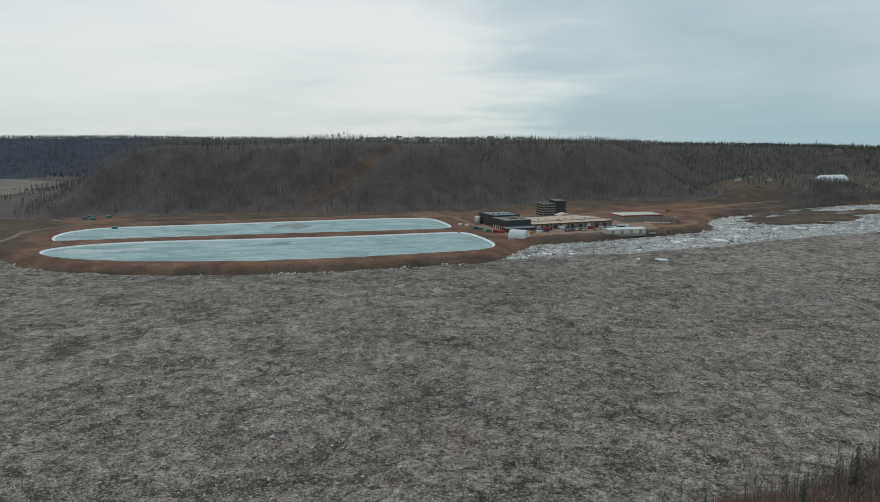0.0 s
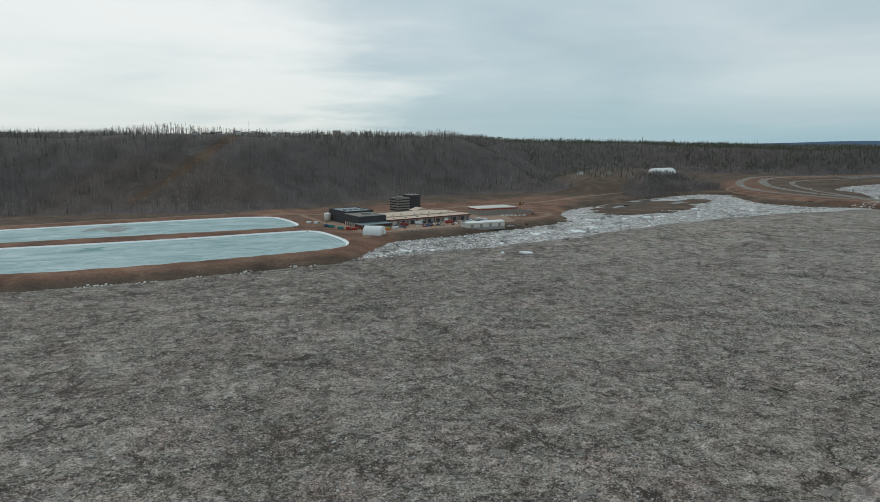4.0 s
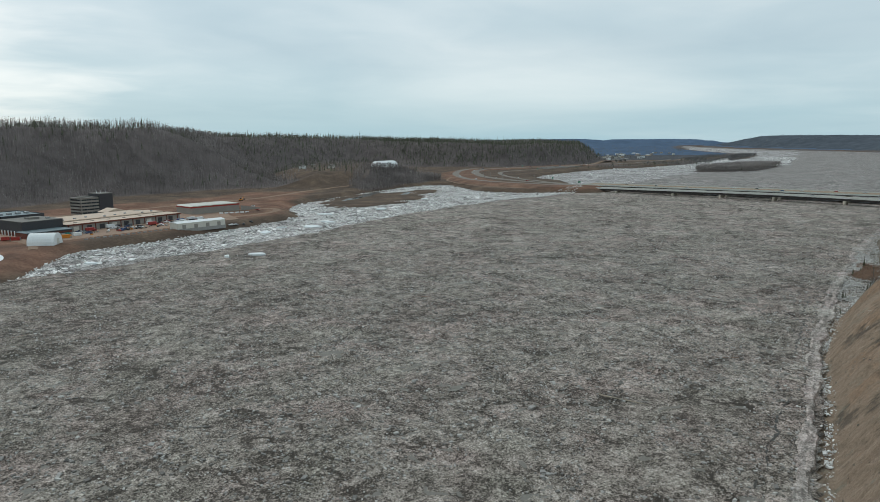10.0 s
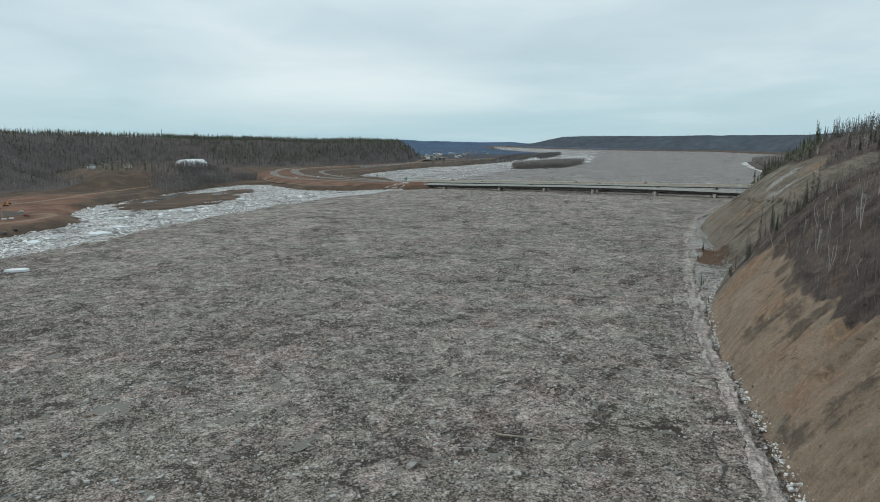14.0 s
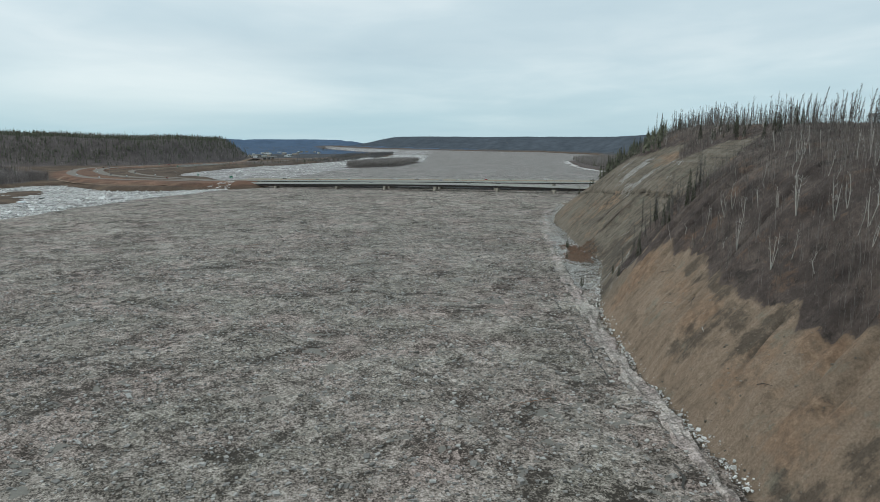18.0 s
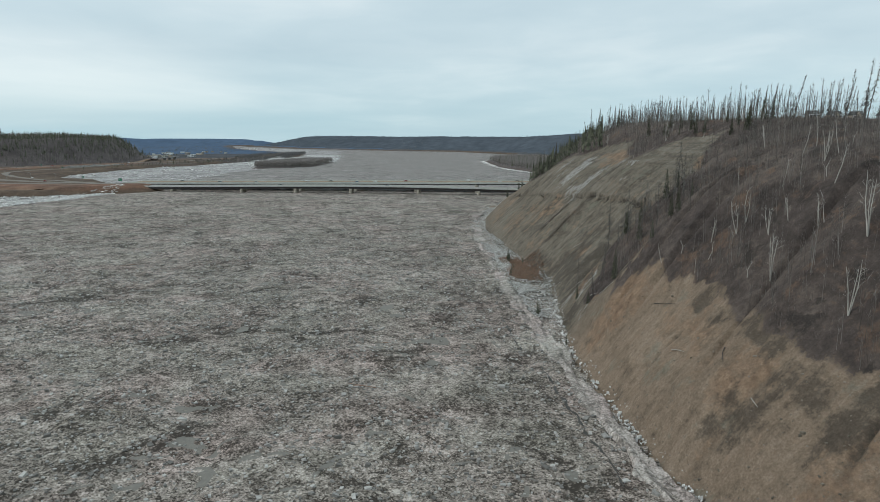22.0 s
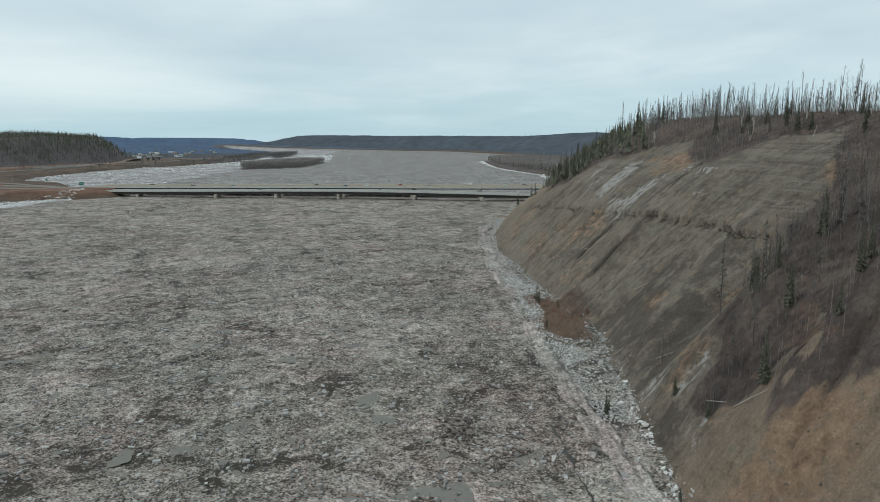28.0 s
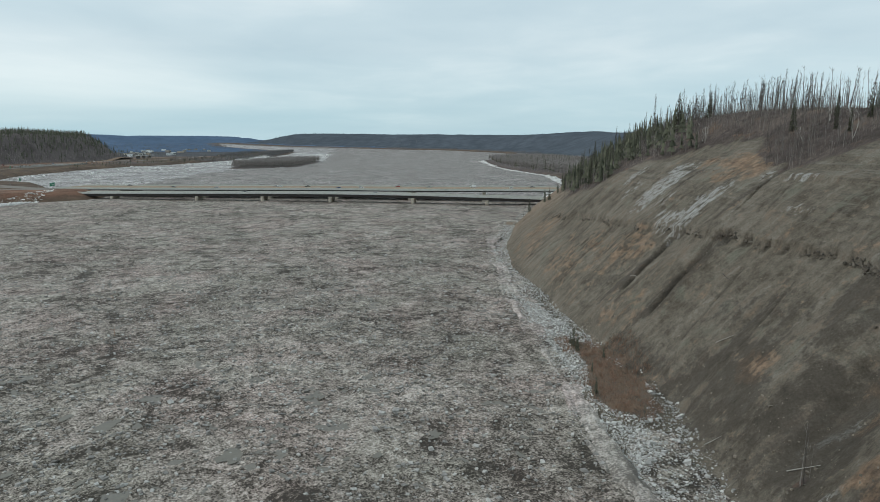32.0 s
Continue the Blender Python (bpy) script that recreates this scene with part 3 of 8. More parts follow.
def cliff_material():
    """Eroded clay bank: streaks down the fall line, rust, shale and chalk patches; dark turf and litter where the mask says so."""
    a = Mat("clay_bank", 0.95, 0, 0.12)

    def down(su, sh, detail, rough, lean=0.0, shift=0.0):
        k = a.n.new("ShaderNodeCombineXYZ")
        u = a.math("ADD", a.attr("along"), a.math("MULTIPLY", a.attr("rise"), lean))
        a.l.new(a.math("MULTIPLY", u, su), k.inputs[0])
        a.l.new(a.math("ADD", a.math("MULTIPLY", a.attr("rise"), sh), shift), k.inputs[1])
        return a.noise(1.0, detail, rough, 0.0, k.outputs[0])

    def total(*pairs):
        out = None
        for v, k in pairs:
            t = a.math("MULTIPLY", v, k)
            out = t if out is None else a.math("ADD", out, t)
        return out

    streak = down(0.42, 0.045, 9, 0.66, 0.05)
    streak2 = down(0.30, 0.035, 9, 0.68, -0.04, 31.0)
    rill = down(1.7, 0.16, 7, 0.68, 0.1, 7.0)
    blotch = a.noise(0.085, 9, 0.64, 0.6)
    iso, fine = a.noise(0.42, 10, 0.72), a.noise(2.2, 8, 0.76)
    level = a.noise(1.0, 6, 0.62, 0.0, a.place((0.020, 0.020, 0.85)))
    tone = total((streak, 0.20), (rill, 0.05), (blotch, 0.36), (iso, 0.33), (fine, 0.12))
    tone = a.math("SUBTRACT", tone, 0.03)
    soft = total((streak, 0.20), (rill, 0.05), (blotch, 0.30), (iso, 0.33), (fine, 0.12))
    clay = a.ramp(soft, (0.385, (0.118, 0.090, 0.066)), (0.455, (0.222, 0.166, 0.121)), (0.52, (0.297, 0.224, 0.164)), (0.60, (0.392, 0.309, 0.238)))
    grey = a.ramp(tone, (0.39, (0.074, 0.062, 0.048)), (0.455, (0.137, 0.116, 0.090)), (0.515, (0.188, 0.162, 0.129)), (0.585, (0.270, 0.241, 0.198)))
    # level beds in the upper face
    beds = a.math("MULTIPLY", a.attr("upper"), a.ramp(level, (0.36, 0.55), (0.43, 0.1), (0.47, 0.0)))
    grey = a.mix(beds, grey, (0.082, 0.072, 0.060))
    grey = a.mix(a.math("MULTIPLY", a.attr("upper"), a.ramp(level, (0.57, 0.0), (0.60, 0.5), (0.63, 0.15))), grey, (0.270, 0.250, 0.212))
    c = a.mix(a.attr("shale"), clay, grey)
    # brown loam sliding down in tongues
    loam = total((streak2, 0.35), (blotch, 0.3), (iso, 0.35))
    c = a.mix(a.ramp(loam, (0.52, 0.0), (0.57, 0.45), (0.66, 0.75)), c, (0.158, 0.108, 0.076))
    # greenish silt
    c = a.mix(a.ramp(total((a.noise(0.11, 8, 0.66, 0.0, a.place((1, 1, 1), 0, (40, 9, 3))), 0.7), (streak, 0.3)), (0.56, 0.0), (0.62, 0.55)), c, (0.205, 0.202, 0.160))
    # rust
    stain = total((a.noise(0.13, 9, 0.70, 0.5), 0.42), (iso, 0.43), (streak2, 0.15))
    stain = a.math("ADD", stain, a.math("MULTIPLY", a.attr("rust"), 0.15))
    rust = a.ramp(iso, (0.36, (0.150, 0.090, 0.058)), (0.52, (0.272, 0.178, 0.118)), (0.66, (0.390, 0.278, 0.190)))
    c = a.mix(a.ramp(stain, (0.56, 0.0), (0.60, 0.5), (0.68, 0.85)), c, rust)
    # chalk in broken slabs along the fall line
    chalk = a.math("ADD", total((down(0.50, 0.21, 10, 0.76, 0.25, 13.0), 0.55), (rill, 0.1), (iso, 0.35)), a.math("MULTIPLY", a.attr("chalk"), 0.075))
    c = a.mix(a.math("MULTIPLY", a.ramp(a.attr("chalk"), (0.02, 0.0), (0.25, 1.0)), a.ramp(chalk, (0.535, 0.0), (0.555, 0.7), (0.62, 1.0))), c,
              a.ramp(fine, (0.35, (0.28, 0.27, 0.25)), (0.6, (0.45, 0.44, 0.415))))
    # wet dark soil, and the chutes' shade that the wash mask paints
    wet = a.math("ADD", total((a.noise(0.16, 9, 0.70), 0.45), (streak2, 0.35), (iso, 0.2)), a.math("MULTIPLY", a.attr("wash"), -0.14))
    c = a.mix(a.ramp(wet, (0.355, 0.7), (0.435, 0.0)), c, (0.078, 0.066, 0.054))
    # shade painted near black into the chutes and the ledge hollows
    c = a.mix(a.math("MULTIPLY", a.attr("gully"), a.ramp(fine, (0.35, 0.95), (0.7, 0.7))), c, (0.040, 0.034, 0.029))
    # turf, leaf litter and dead grass
    stand = a.noise(0.05, 8, 0.66, 0.3)
    litter = a.ramp(total((stand, 0.6), (iso, 0.4)), (0.40, (0.056, 0.045, 0.041)), (0.50, (0.100, 0.080, 0.071)), (0.60, (0.168, 0.134, 0.114)))
    grass = total((a.noise(0.075, 8, 0.66, 0.4, a.place((1, 1, 1), 0, (11, 5, 0))), 0.7), (iso, 0.3))
    litter = a.mix(a.ramp(grass, (0.545, 0.0), (0.60, 0.6), (0.68, 0.85)), litter, (0.190, 0.122, 0.085))
    litter = a.mix(a.ramp(a.noise(0.13, 7, 0.66), (0.36, 0.7), (0.42, 0.0)), litter, (0.046, 0.040, 0.036))
    turf = a.math("ADD", a.attr("brush"), total((iso, 2.1), (fine, 1.0)))
    c = a.mix(a.ramp(a.math("SUBTRACT", turf, 1.55), (0.32, 0.0), (0.66, 1.0)), c, litter)
    c = a.mix(0.5, c, a.ramp(fine, (0.33, 0.5), (0.66, 1.3)), "MULTIPLY")
    return a.done(c, total((fine, 0.7), (iso, 1.1), (rill, 0.35)), 0.9, 0.6)


M_CLIFF = cliff_material()


def bark_material(name, lo, hi, stand=0.0):
    a = Mat(name, 0.9, 0, 0.15)
    c = a.mix(a.island(), lo, hi)
    if stand:
        c = a.mix(1.0, c, a.ramp(a.noise(0.013, 4, 0.6, 0.4), (0.36, 1 - stand), (0.64, 1 + 0.5 * stand)), "MULTIPLY")
    c = a.mix(0.5, c, a.ramp(a.noise(0.5, 4), (0.35, 0.65), (0.65, 1.1)), "MULTIPLY")
    return a.done(c)


M_BARE = bark_material("bare_aspen_twigs", (0.180, 0.156, 0.148), (0.400, 0.355, 0.335), 0.40)
M_SCRUB = bark_material("leafless_scrub", (0.110, 0.092, 0.082), (0.275, 0.230, 0.204), 0.4)
M_SPRUCE = bark_material("spruce_needles", (0.082, 0.088, 0.062), (0.165, 0.168, 0.116))
M_DEADSPRUCE = bark_material("thin_grey_spruce", (0.085, 0.082, 0.074), (0.175, 0.166, 0.150))
M_BIRCH = bark_material("white_birch_bark", (0.34, 0.31, 0.275), (0.60, 0.57, 0.52))
# haze of distance painted into the base colours, M_FARWOOD to M_FARTREE
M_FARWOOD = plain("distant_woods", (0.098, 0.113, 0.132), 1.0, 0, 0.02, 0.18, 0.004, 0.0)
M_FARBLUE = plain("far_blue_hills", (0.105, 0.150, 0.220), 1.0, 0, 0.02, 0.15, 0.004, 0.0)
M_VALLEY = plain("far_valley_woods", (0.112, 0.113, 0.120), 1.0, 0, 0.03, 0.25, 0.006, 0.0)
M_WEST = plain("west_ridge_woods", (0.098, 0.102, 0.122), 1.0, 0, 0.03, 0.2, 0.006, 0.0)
M_FARTREE = bark_material("far_grey_woods", (0.13, 0.128, 0.126), (0.26, 0.250, 0.246))
M_ISLE = bark_material("pale_willow_and_poplar", (0.24, 0.215, 0.200), (0.42, 0.382, 0.360))
M_TRUNK = bark_material("grey_brown_bark", (0.085, 0.075, 0.070), (0.19, 0.170, 0.158))
M_SAPLING = bark_material("grey_sapling_bark", (0.105, 0.090, 0.080), (0.330, 0.300, 0.275), 0.3)
M_WILLOW = bark_material("russet_willow_twigs", (0.190, 0.120, 0.088), (0.42, 0.265, 0.190))

M_ASPHALT = plain("worn_asphalt", (0.215, 0.188, 0.160), 0.9, 0, 1.2, 0.16, 0.05)
M_DIRT = plain("dirt_track", (0.270, 0.180, 0.122), 0.95, 0, 0.8, 0.2, 0.04)
M_DUSTY = plain("dusty_brown_asphalt", (0.300, 0.228, 0.160), 0.95, 0, 1.0, 0.14, 0.05)
M_GRAVEL = plain("gravel_yard", (0.32, 0.215, 0.155), 0.95, 0, 1.0, 0.22, 0.05)
M_PIER = plain("beige_pier_concrete", (0.48, 0.43, 0.355), 0.85, 0, 1.0, 0.14, 0.2)
M_CONCRETE = plain("grey_concrete", (0.33, 0.32, 0.30), 0.85, 0, 1.5, 0.14, 0.2)
M_STEEL = plain("weathered_girder_steel", (0.055, 0.046, 0.043), 0.7, 0, 2.0, 0.2, 0.15)
M_BARRIER = plain("pale_concrete_barrier", (0.60, 0.605, 0.56), 0.85, 0, 1.0, 0.12, 0.1)
M_CLAD = plain("charcoal_metal_cladding", (0.058, 0.056, 0.060), 0.55, 0, 1.0, 0.12, 0.1)
M_TANROOF = plain("pale_tan_roof_membrane", (0.60, 0.47, 0.37), 0.85, 0, 0.6, 0.10, 0.06)
M_GREYROOF = plain("grey_gravel_roof", (0.22, 0.205, 0.185), 0.9, 0, 1.5, 0.15, 0.1)
M_BLUEROOF = plain("blue_grey_metal_roof", (0.20, 0.25, 0.265), 0.5, 0, 1.0, 0.1, 0.2)
M_REDBRICK = plain("red_brown_brick", (0.17, 0.060, 0.042), 0.85, 0, 3.0, 0.15, 0.2)
M_WALLGREY = plain("taupe_wall_panel", (0.30, 0.275, 0.245), 0.75, 0, 2.0, 0.1, 0.2)
M_WHITE = plain("white_fabric", (0.78, 0.79, 0.78), 0.7, 0, 1.5, 0.05, 0.15)
M_CREAM = plain("cream_metal_siding", (0.62, 0.59, 0.52), 0.6, 0, 1.5, 0.07, 0.15)
M_GLASS = plain("dark_window_glass", (0.030, 0.037, 0.040), 0.12, 0, 2.0, 0.1, 0.3, 0.6)
M_RED = plain("red_paint", (0.35, 0.045, 0.035), 0.55, 0, 2.0, 0.12, 0.3)
M_TEAL = plain("teal_paint", (0.045, 0.24, 0.21), 0.5, 0, 2.0, 0.1, 0.3)
M_ORANGE = plain("orange_paint", (0.62, 0.24, 0.04), 0.5, 0, 2.0, 0.1, 0.3)
M_TYRE = plain("black_rubber", (0.022, 0.022, 0.023), 0.85)
M_GALV = plain("galvanised_steel", (0.32, 0.33, 0.335), 0.45, 0.6, 4.0, 0.1, 0.5)

# ---- mesh helpers ----


def raw_mesh(name, verts, faces, material, attrs=None, flat=False):
    """A mesh from vertex rows and same-sized faces, in bulk."""
    verts, faces = np.asarray(verts, np.float32), np.asarray(faces, np.int32)
    me = bpy.data.meshes.new(name)
    me.vertices.add(len(verts))
    me.vertices.foreach_set("co", verts.ravel())
    n, k = faces.shape
    me.loops.add(n * k)
    me.loops.foreach_set("vertex_index", faces.ravel())
    me.polygons.add(n)
    me.polygons.foreach_set("loop_start", np.arange(0, n * k, k, dtype=np.int32))
    me.polygons.foreach_set("use_smooth", np.full(n, not flat))
    for key, values in (attrs or {}).items():
        at = me.attributes.new(key, "FLOAT", "POINT")
        at.data.foreach_set("value", np.asarray(values, np.float32))
    me.update()
    me.validate()
    me.materials.append(material)
    return me


def sheet(xs, ys, height, material, keep=None, masks=None, frame_of=None):
    """Grid mesh over lines xs, ys; height(x, y); keep(x, y) of face centres; frame_of turns grid into world."""
    gx, gy = np.meshgrid(xs, ys)
    wx, wy = frame_of(gx, gy) if frame_of else (gx, gy)
    gz = height(wx, wy)
    nx, ny = len(xs), len(ys)
    idx = np.arange(nx * ny).reshape(ny, nx)
    f = np.stack([idx[:-1, :-1], idx[:-1, 1:], idx[1:, 1:], idx[1:, :-1]], -1).reshape(-1, 4)
    v = np.stack([wx, wy, gz], -1).reshape(-1, 3)
    if keep is not None:
        c = v[f].mean(1)
        f = f[keep(c[:, 0], c[:, 1])]
        used = np.unique(f)
        back_map = np.zeros(len(v), np.int64)
        back_map[used] = np.arange(len(used))
        v, f = v[used], back_map[f]
    at = {k: fn(v[:, 0], v[:, 1]) for k, fn in (masks or {}).items()}
    return v, f, at


class Shape:
    """Collects boxes, tubes and prisms for one part."""

    def __init__(self):
        self.v, self.f = [], []

    def add(self, verts, faces):
        o = len(self.v)
        self.v += [tuple(p) for p in verts]
        self.f += [tuple(i + o for i in fa) for fa in faces]
        return self

    def box(self, x0, x1, y0, y1, z0, z1, bevel=0.0):
        if bevel <= 0:
            p = [(x, y, z) for z in (z0, z1) for x, y in ((x0, y0), (x1, y0), (x1, y1), (x0, y1))]
            return self.add(p, [(3, 2, 1, 0), (4, 5, 6, 7), (0, 1, 5, 4), (1, 2, 6, 5), (2, 3, 7, 6), (3, 0, 4, 7)])
        b = bevel
        ring = [(x0, y0, z0), (x1, y0, z0), (x1, y1, z0), (x0, y1, z0), (x0, y0, z1 - b), (x1, y0, z1 - b), (x1, y1, z1 - b), (x0, y1, z1 - b),
                (x0 + b, y0 + b, z1), (x1 - b, y0 + b, z1), (x1 - b, y1 - b, z1), (x0 + b, y1 - b, z1)]
        q = [(3, 2, 1, 0), (8, 9, 10, 11)]
        for o in (0, 4):
            q += [(o + k, o + (k + 1) % 4, o + 4 + (k + 1) % 4, o + 4 + k) for k in range(4)]
        return self.add(ring, q)

    def tube(self, a, b, r0, r1, sides=6, cap=True):
        a, b = Vector(a), Vector(b)
        d = (b - a).normalized()
        e = d.orthogonal().normalized()
        g = d.cross(e)
        p = []
        for c, r in ((a, r0), (b, r1)):
            p += [c + (e * math.cos(2 * math.pi * k / sides) + g * math.sin(2 * math.pi * k / sides)) * r for k in range(sides)]
        q = [(k, (k + 1) % sides, sides + (k + 1) % sides, sides + k) for k in range(sides)]
        if cap:
            q += [tuple(range(sides - 1, -1, -1)), tuple(range(sides, 2 * sides))]
        return self.add(p, q)

    def prism(self, outline, y0, y1):
        """An outline of (x, z) pushed from y0 to y1."""
        n = len(outline)
        p = [(x, y0, z) for x, z in outline] + [(x, y1, z) for x, z in outline]
        q = [(k, (k + 1) % n, n + (k + 1) % n, n + k) for k in range(n)] + [tuple(range(n - 1, -1, -1)), tuple(range(n, 2 * n))]
        return self.add(p, q)

    def mesh(self, name, material, smooth_shade=False):
        me = bpy.data.meshes.new(name)
        me.from_pydata(self.v, [], self.f)
        bm = bmesh.new()
        bm.from_mesh(me)
        bmesh.ops.recalc_face_normals(bm, faces=bm.faces)
        bm.to_mesh(me)
        bm.free()
        if smooth_shade:
            me.polygons.foreach_set("use_smooth", np.ones(len(me.polygons), bool))
        me.materials.append(material)
        return me


def part(name, shape, material, parent, label="", smooth_shade=False):
    """One mesh under a thing or a part."""
    ob = new(name, shape if isinstance(shape, bpy.types.Mesh) else shape.mesh(name, material, smooth_shade))
    ob.parent = parent
    return tagged(ob, label)


def thing(name, label, category, m=None, group="", kind=""):
    ob = new(name)
    ob.empty_display_size = 0.5
    if m is not None:
        ob.matrix_basis = m
    return tagged(ob, label, category, group, kind)


def zn(x, y):
    return float(ground_north(np.array([x]), np.array([y]))[0])


def zs(x, y):
    return float(ground_south(np.array([x]), np.array([y]))[0])



# ---- ground ----
CLEARING = [(-330, 960), (-150, 950), (20, 980), (-20, 1040), (-90, 1075), (-250, 1080), (-330, 1030)]
CUT = [(-192, 985), (-172, 1002), (-154, 1018), (-125, 1050), (-102, 1077), (-78, 1113), (-60, 1150)]


def wood_mask(x, y):
    """1 where trees cover the ground north of the river."""
    n = fbm(x, y, 60, 3, 41) * 14
    m = smooth((inside_dist(x, y, HILL_NORTH) + n + 4) / 16)
    m = np.maximum(m, smooth((inside_dist(x, y, STRIP_WOOD) + n * 0.5) / 12))
    m = np.maximum(m, smooth((inside_dist(x, y, RIDGE_WEST) + 250) / 60))
    m = np.maximum(m, smooth((inside_dist(x, y, WEST_FLAT) + n) / 20))
    m = np.maximum(m, smooth((inside_dist(x, y, ISLAND) + 8) / 10))
    m = np.maximum(m, 0.85 * smooth((x - 1500) / 200) * smooth((y - 1300) / 100) * smooth((fbm(x, y, 260, 4, 90) + 0.12) / 0.1))
    m = np.maximum(m, smooth((inside_dist(x, y, RIDGE_SOUTH) + 30) / 60))
    m = np.maximum(m, smooth((inside_dist(x, y, RIDGE_FAR) + 60) / 60))
    m = m * (1 - 0.35 * smooth((inside_dist(x, y, CLEARING) + n) / 20))
    m = np.maximum(m, smooth((inside_dist(x, y, SOUTH_FLAT) + 20) / 20))
    return m * smooth((line_dist(x, y, CUT) - 6 + n * 0.1) / 4)


WEST_FLAT = [(-540, 880), (-640, 880), (-800, 1050), (-900, 1380), (-1000, 1850), (-760, 2200), (-600, 1400)]
SOUTH_FLAT = [(1490, 380), (1588, 440), (1821, 535), (2340, 670), (2700, 620), (2500, 480), (1900, 260), (1400, 120), (1250, 250), (1300, 340)]
STRIP_WOOD = [(540, 1020), (600, 1050), (680, 1098), (745, 1118), (800, 1150), (830, 1215), (780, 1270), (690, 1240), (610, 1160), (560, 1085)]


def soil_mask(x, y):
    n = fbm(x, y, 40, 3, 77) * 25
    m = smooth((inside_dist(x, y, [(20, 640), (60, 600), (110, 680), (300, 770), (360, 850), (420, 950), (500, 1050), (400, 1090), (260, 1020), (100, 985), (-60, 950), (20, 780)]) + n) / 20)
    for pond in (POND_NEAR, POND_FAR):
        m = np.maximum(m, smooth((inside_dist(x, y, pond) + 34) / 16))
    m = np.maximum(m, 0.9 * smooth((46 - line_dist(x, y, ABUTMENT)) / 14))
    m = np.maximum(m, 0.22 * smooth((6 - line_dist(x, y, CUT)) / 3))
    m = np.maximum(m, smooth((inside_dist(x, y, [(-540, 910), (-450, 815), (-390, 850), (-430, 935)]) + n * 0.5) / 14))
    return np.clip(m * (0.75 + 0.5 * fbm(x, y, 18, 3, 5)), 0, 1)


v, f, at = sheet(steps((-3200, -700, 60), (-700, -450, 12), (-450, 900, 6), (900, 1500, 9), (1500, 2000, 18), (2000, 4700, 55)),
                 steps((-1800, 200, 90), (200, 480, 30), (480, 1000, 6), (1000, 1320, 6), (1320, 1560, 9), (1560, 2000, 18), (2000, 4400, 60)),
                 ground_north, M_GROUND, None, {"wood": wood_mask, "soil": soil_mask})
c = v[f].mean(1)
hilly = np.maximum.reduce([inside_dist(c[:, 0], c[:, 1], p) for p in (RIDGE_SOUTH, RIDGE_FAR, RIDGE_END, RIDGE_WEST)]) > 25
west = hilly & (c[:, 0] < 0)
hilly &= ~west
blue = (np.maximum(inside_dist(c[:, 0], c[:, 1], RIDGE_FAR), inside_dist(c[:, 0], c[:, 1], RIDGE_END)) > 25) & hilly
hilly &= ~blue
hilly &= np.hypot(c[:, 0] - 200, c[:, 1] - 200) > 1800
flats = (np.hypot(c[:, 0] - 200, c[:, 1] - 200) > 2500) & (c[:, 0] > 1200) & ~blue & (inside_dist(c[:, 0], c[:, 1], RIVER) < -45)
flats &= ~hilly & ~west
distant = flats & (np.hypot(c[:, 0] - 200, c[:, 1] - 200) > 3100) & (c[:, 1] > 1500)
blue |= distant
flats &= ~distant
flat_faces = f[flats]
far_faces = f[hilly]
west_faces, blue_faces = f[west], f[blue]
f = f[~hilly & ~west & ~blue & ~flats]
ground = tagged(new("ground", raw_mesh("ground", v, f, M_GROUND, at)), "brown river valley ground with bare earth and dead grass", "ground", kind="structure")
v_all = v
tagged(new("backdrop", raw_mesh("backdrop", v_all, blue_faces, M_FARBLUE)), "farthest hills across the valley, blue with painted haze", "hills", kind="structure")
tagged(new("backdrop", raw_mesh("backdrop", v, flat_faces, M_VALLEY)), "woods on the far valley floor, greyed by painted haze", "woods", kind="structure")
backdrop = tagged(new("backdrop", raw_mesh("backdrop", v, far_faces, M_FARWOOD)), "distant wooded hills, blue-grey with painted haze", "hills", kind="structure")

TURN_S = radians(18.0)


def south_frame(u, w):
    return u * math.cos(TURN_S) + w * math.sin(TURN_S), 127 + u * math.sin(TURN_S) - w * math.cos(TURN_S)


def brush_mask(x, y):
    h = inside_dist(x, y, HILL_SOUTH)
    n = fbm(x, y, 24, 4, 51) * 9 + fbm(x, y, 6, 3, 15) * 4 + fbm(x, y, 2.5, 2, 35) * 3
    u = x - 0.31 * h
    lower = np.interp(u, [0, 150, 205, 232, 243, 252, 262, 280, 313, 330, 345, 360, 385], [6, 20, 24, 22, 19, 23, 17, 19, 21, 17, 8, 4, 3])
    upper = np.interp(u, [400, 425, 440, 458, 468, 473, 484, 500, 512, 530, 546, 561, 580, 600, 650, 720, 800, 900], [74, 78, 74, 66, 65, 57, 51, 57, 61, 66, 66, 57, 50, 42, 33, 30, 26, 14])
    right = u + 0.9 * n + 4 * fbm(x, y, 9, 3, 61) < np.interp(h, [0, 25, 42, 53, 62, 75], [392, 402, 409, 414, 424, 445])
    edge = np.where(right, lower, upper)
    edge = edge + 26 * smooth((fbm(x, y, 13, 4, 93) + 0.10) / 0.12) * smooth((u - 338) / 12) * smooth((30 - h) / 8) * right
    shelf = smooth((inside_dist(x, y, WILLOW_SHELF) + 1) / 3)
    return np.clip(np.maximum(smooth((h - edge + 0.7 * n * np.where(right & (u < 330), 0.55, 1)) / np.where(right, 3.2, 7.0)), 0.35 * shelf), 0, 1)


def shale_mask(x, y):
    return smooth((x - 335 + fbm(x, y, 30, 3, 3) * 30) / 40) * np.where(x > 640, np.clip(1 - (x - 640) / 160, 0.2, 1), 1)


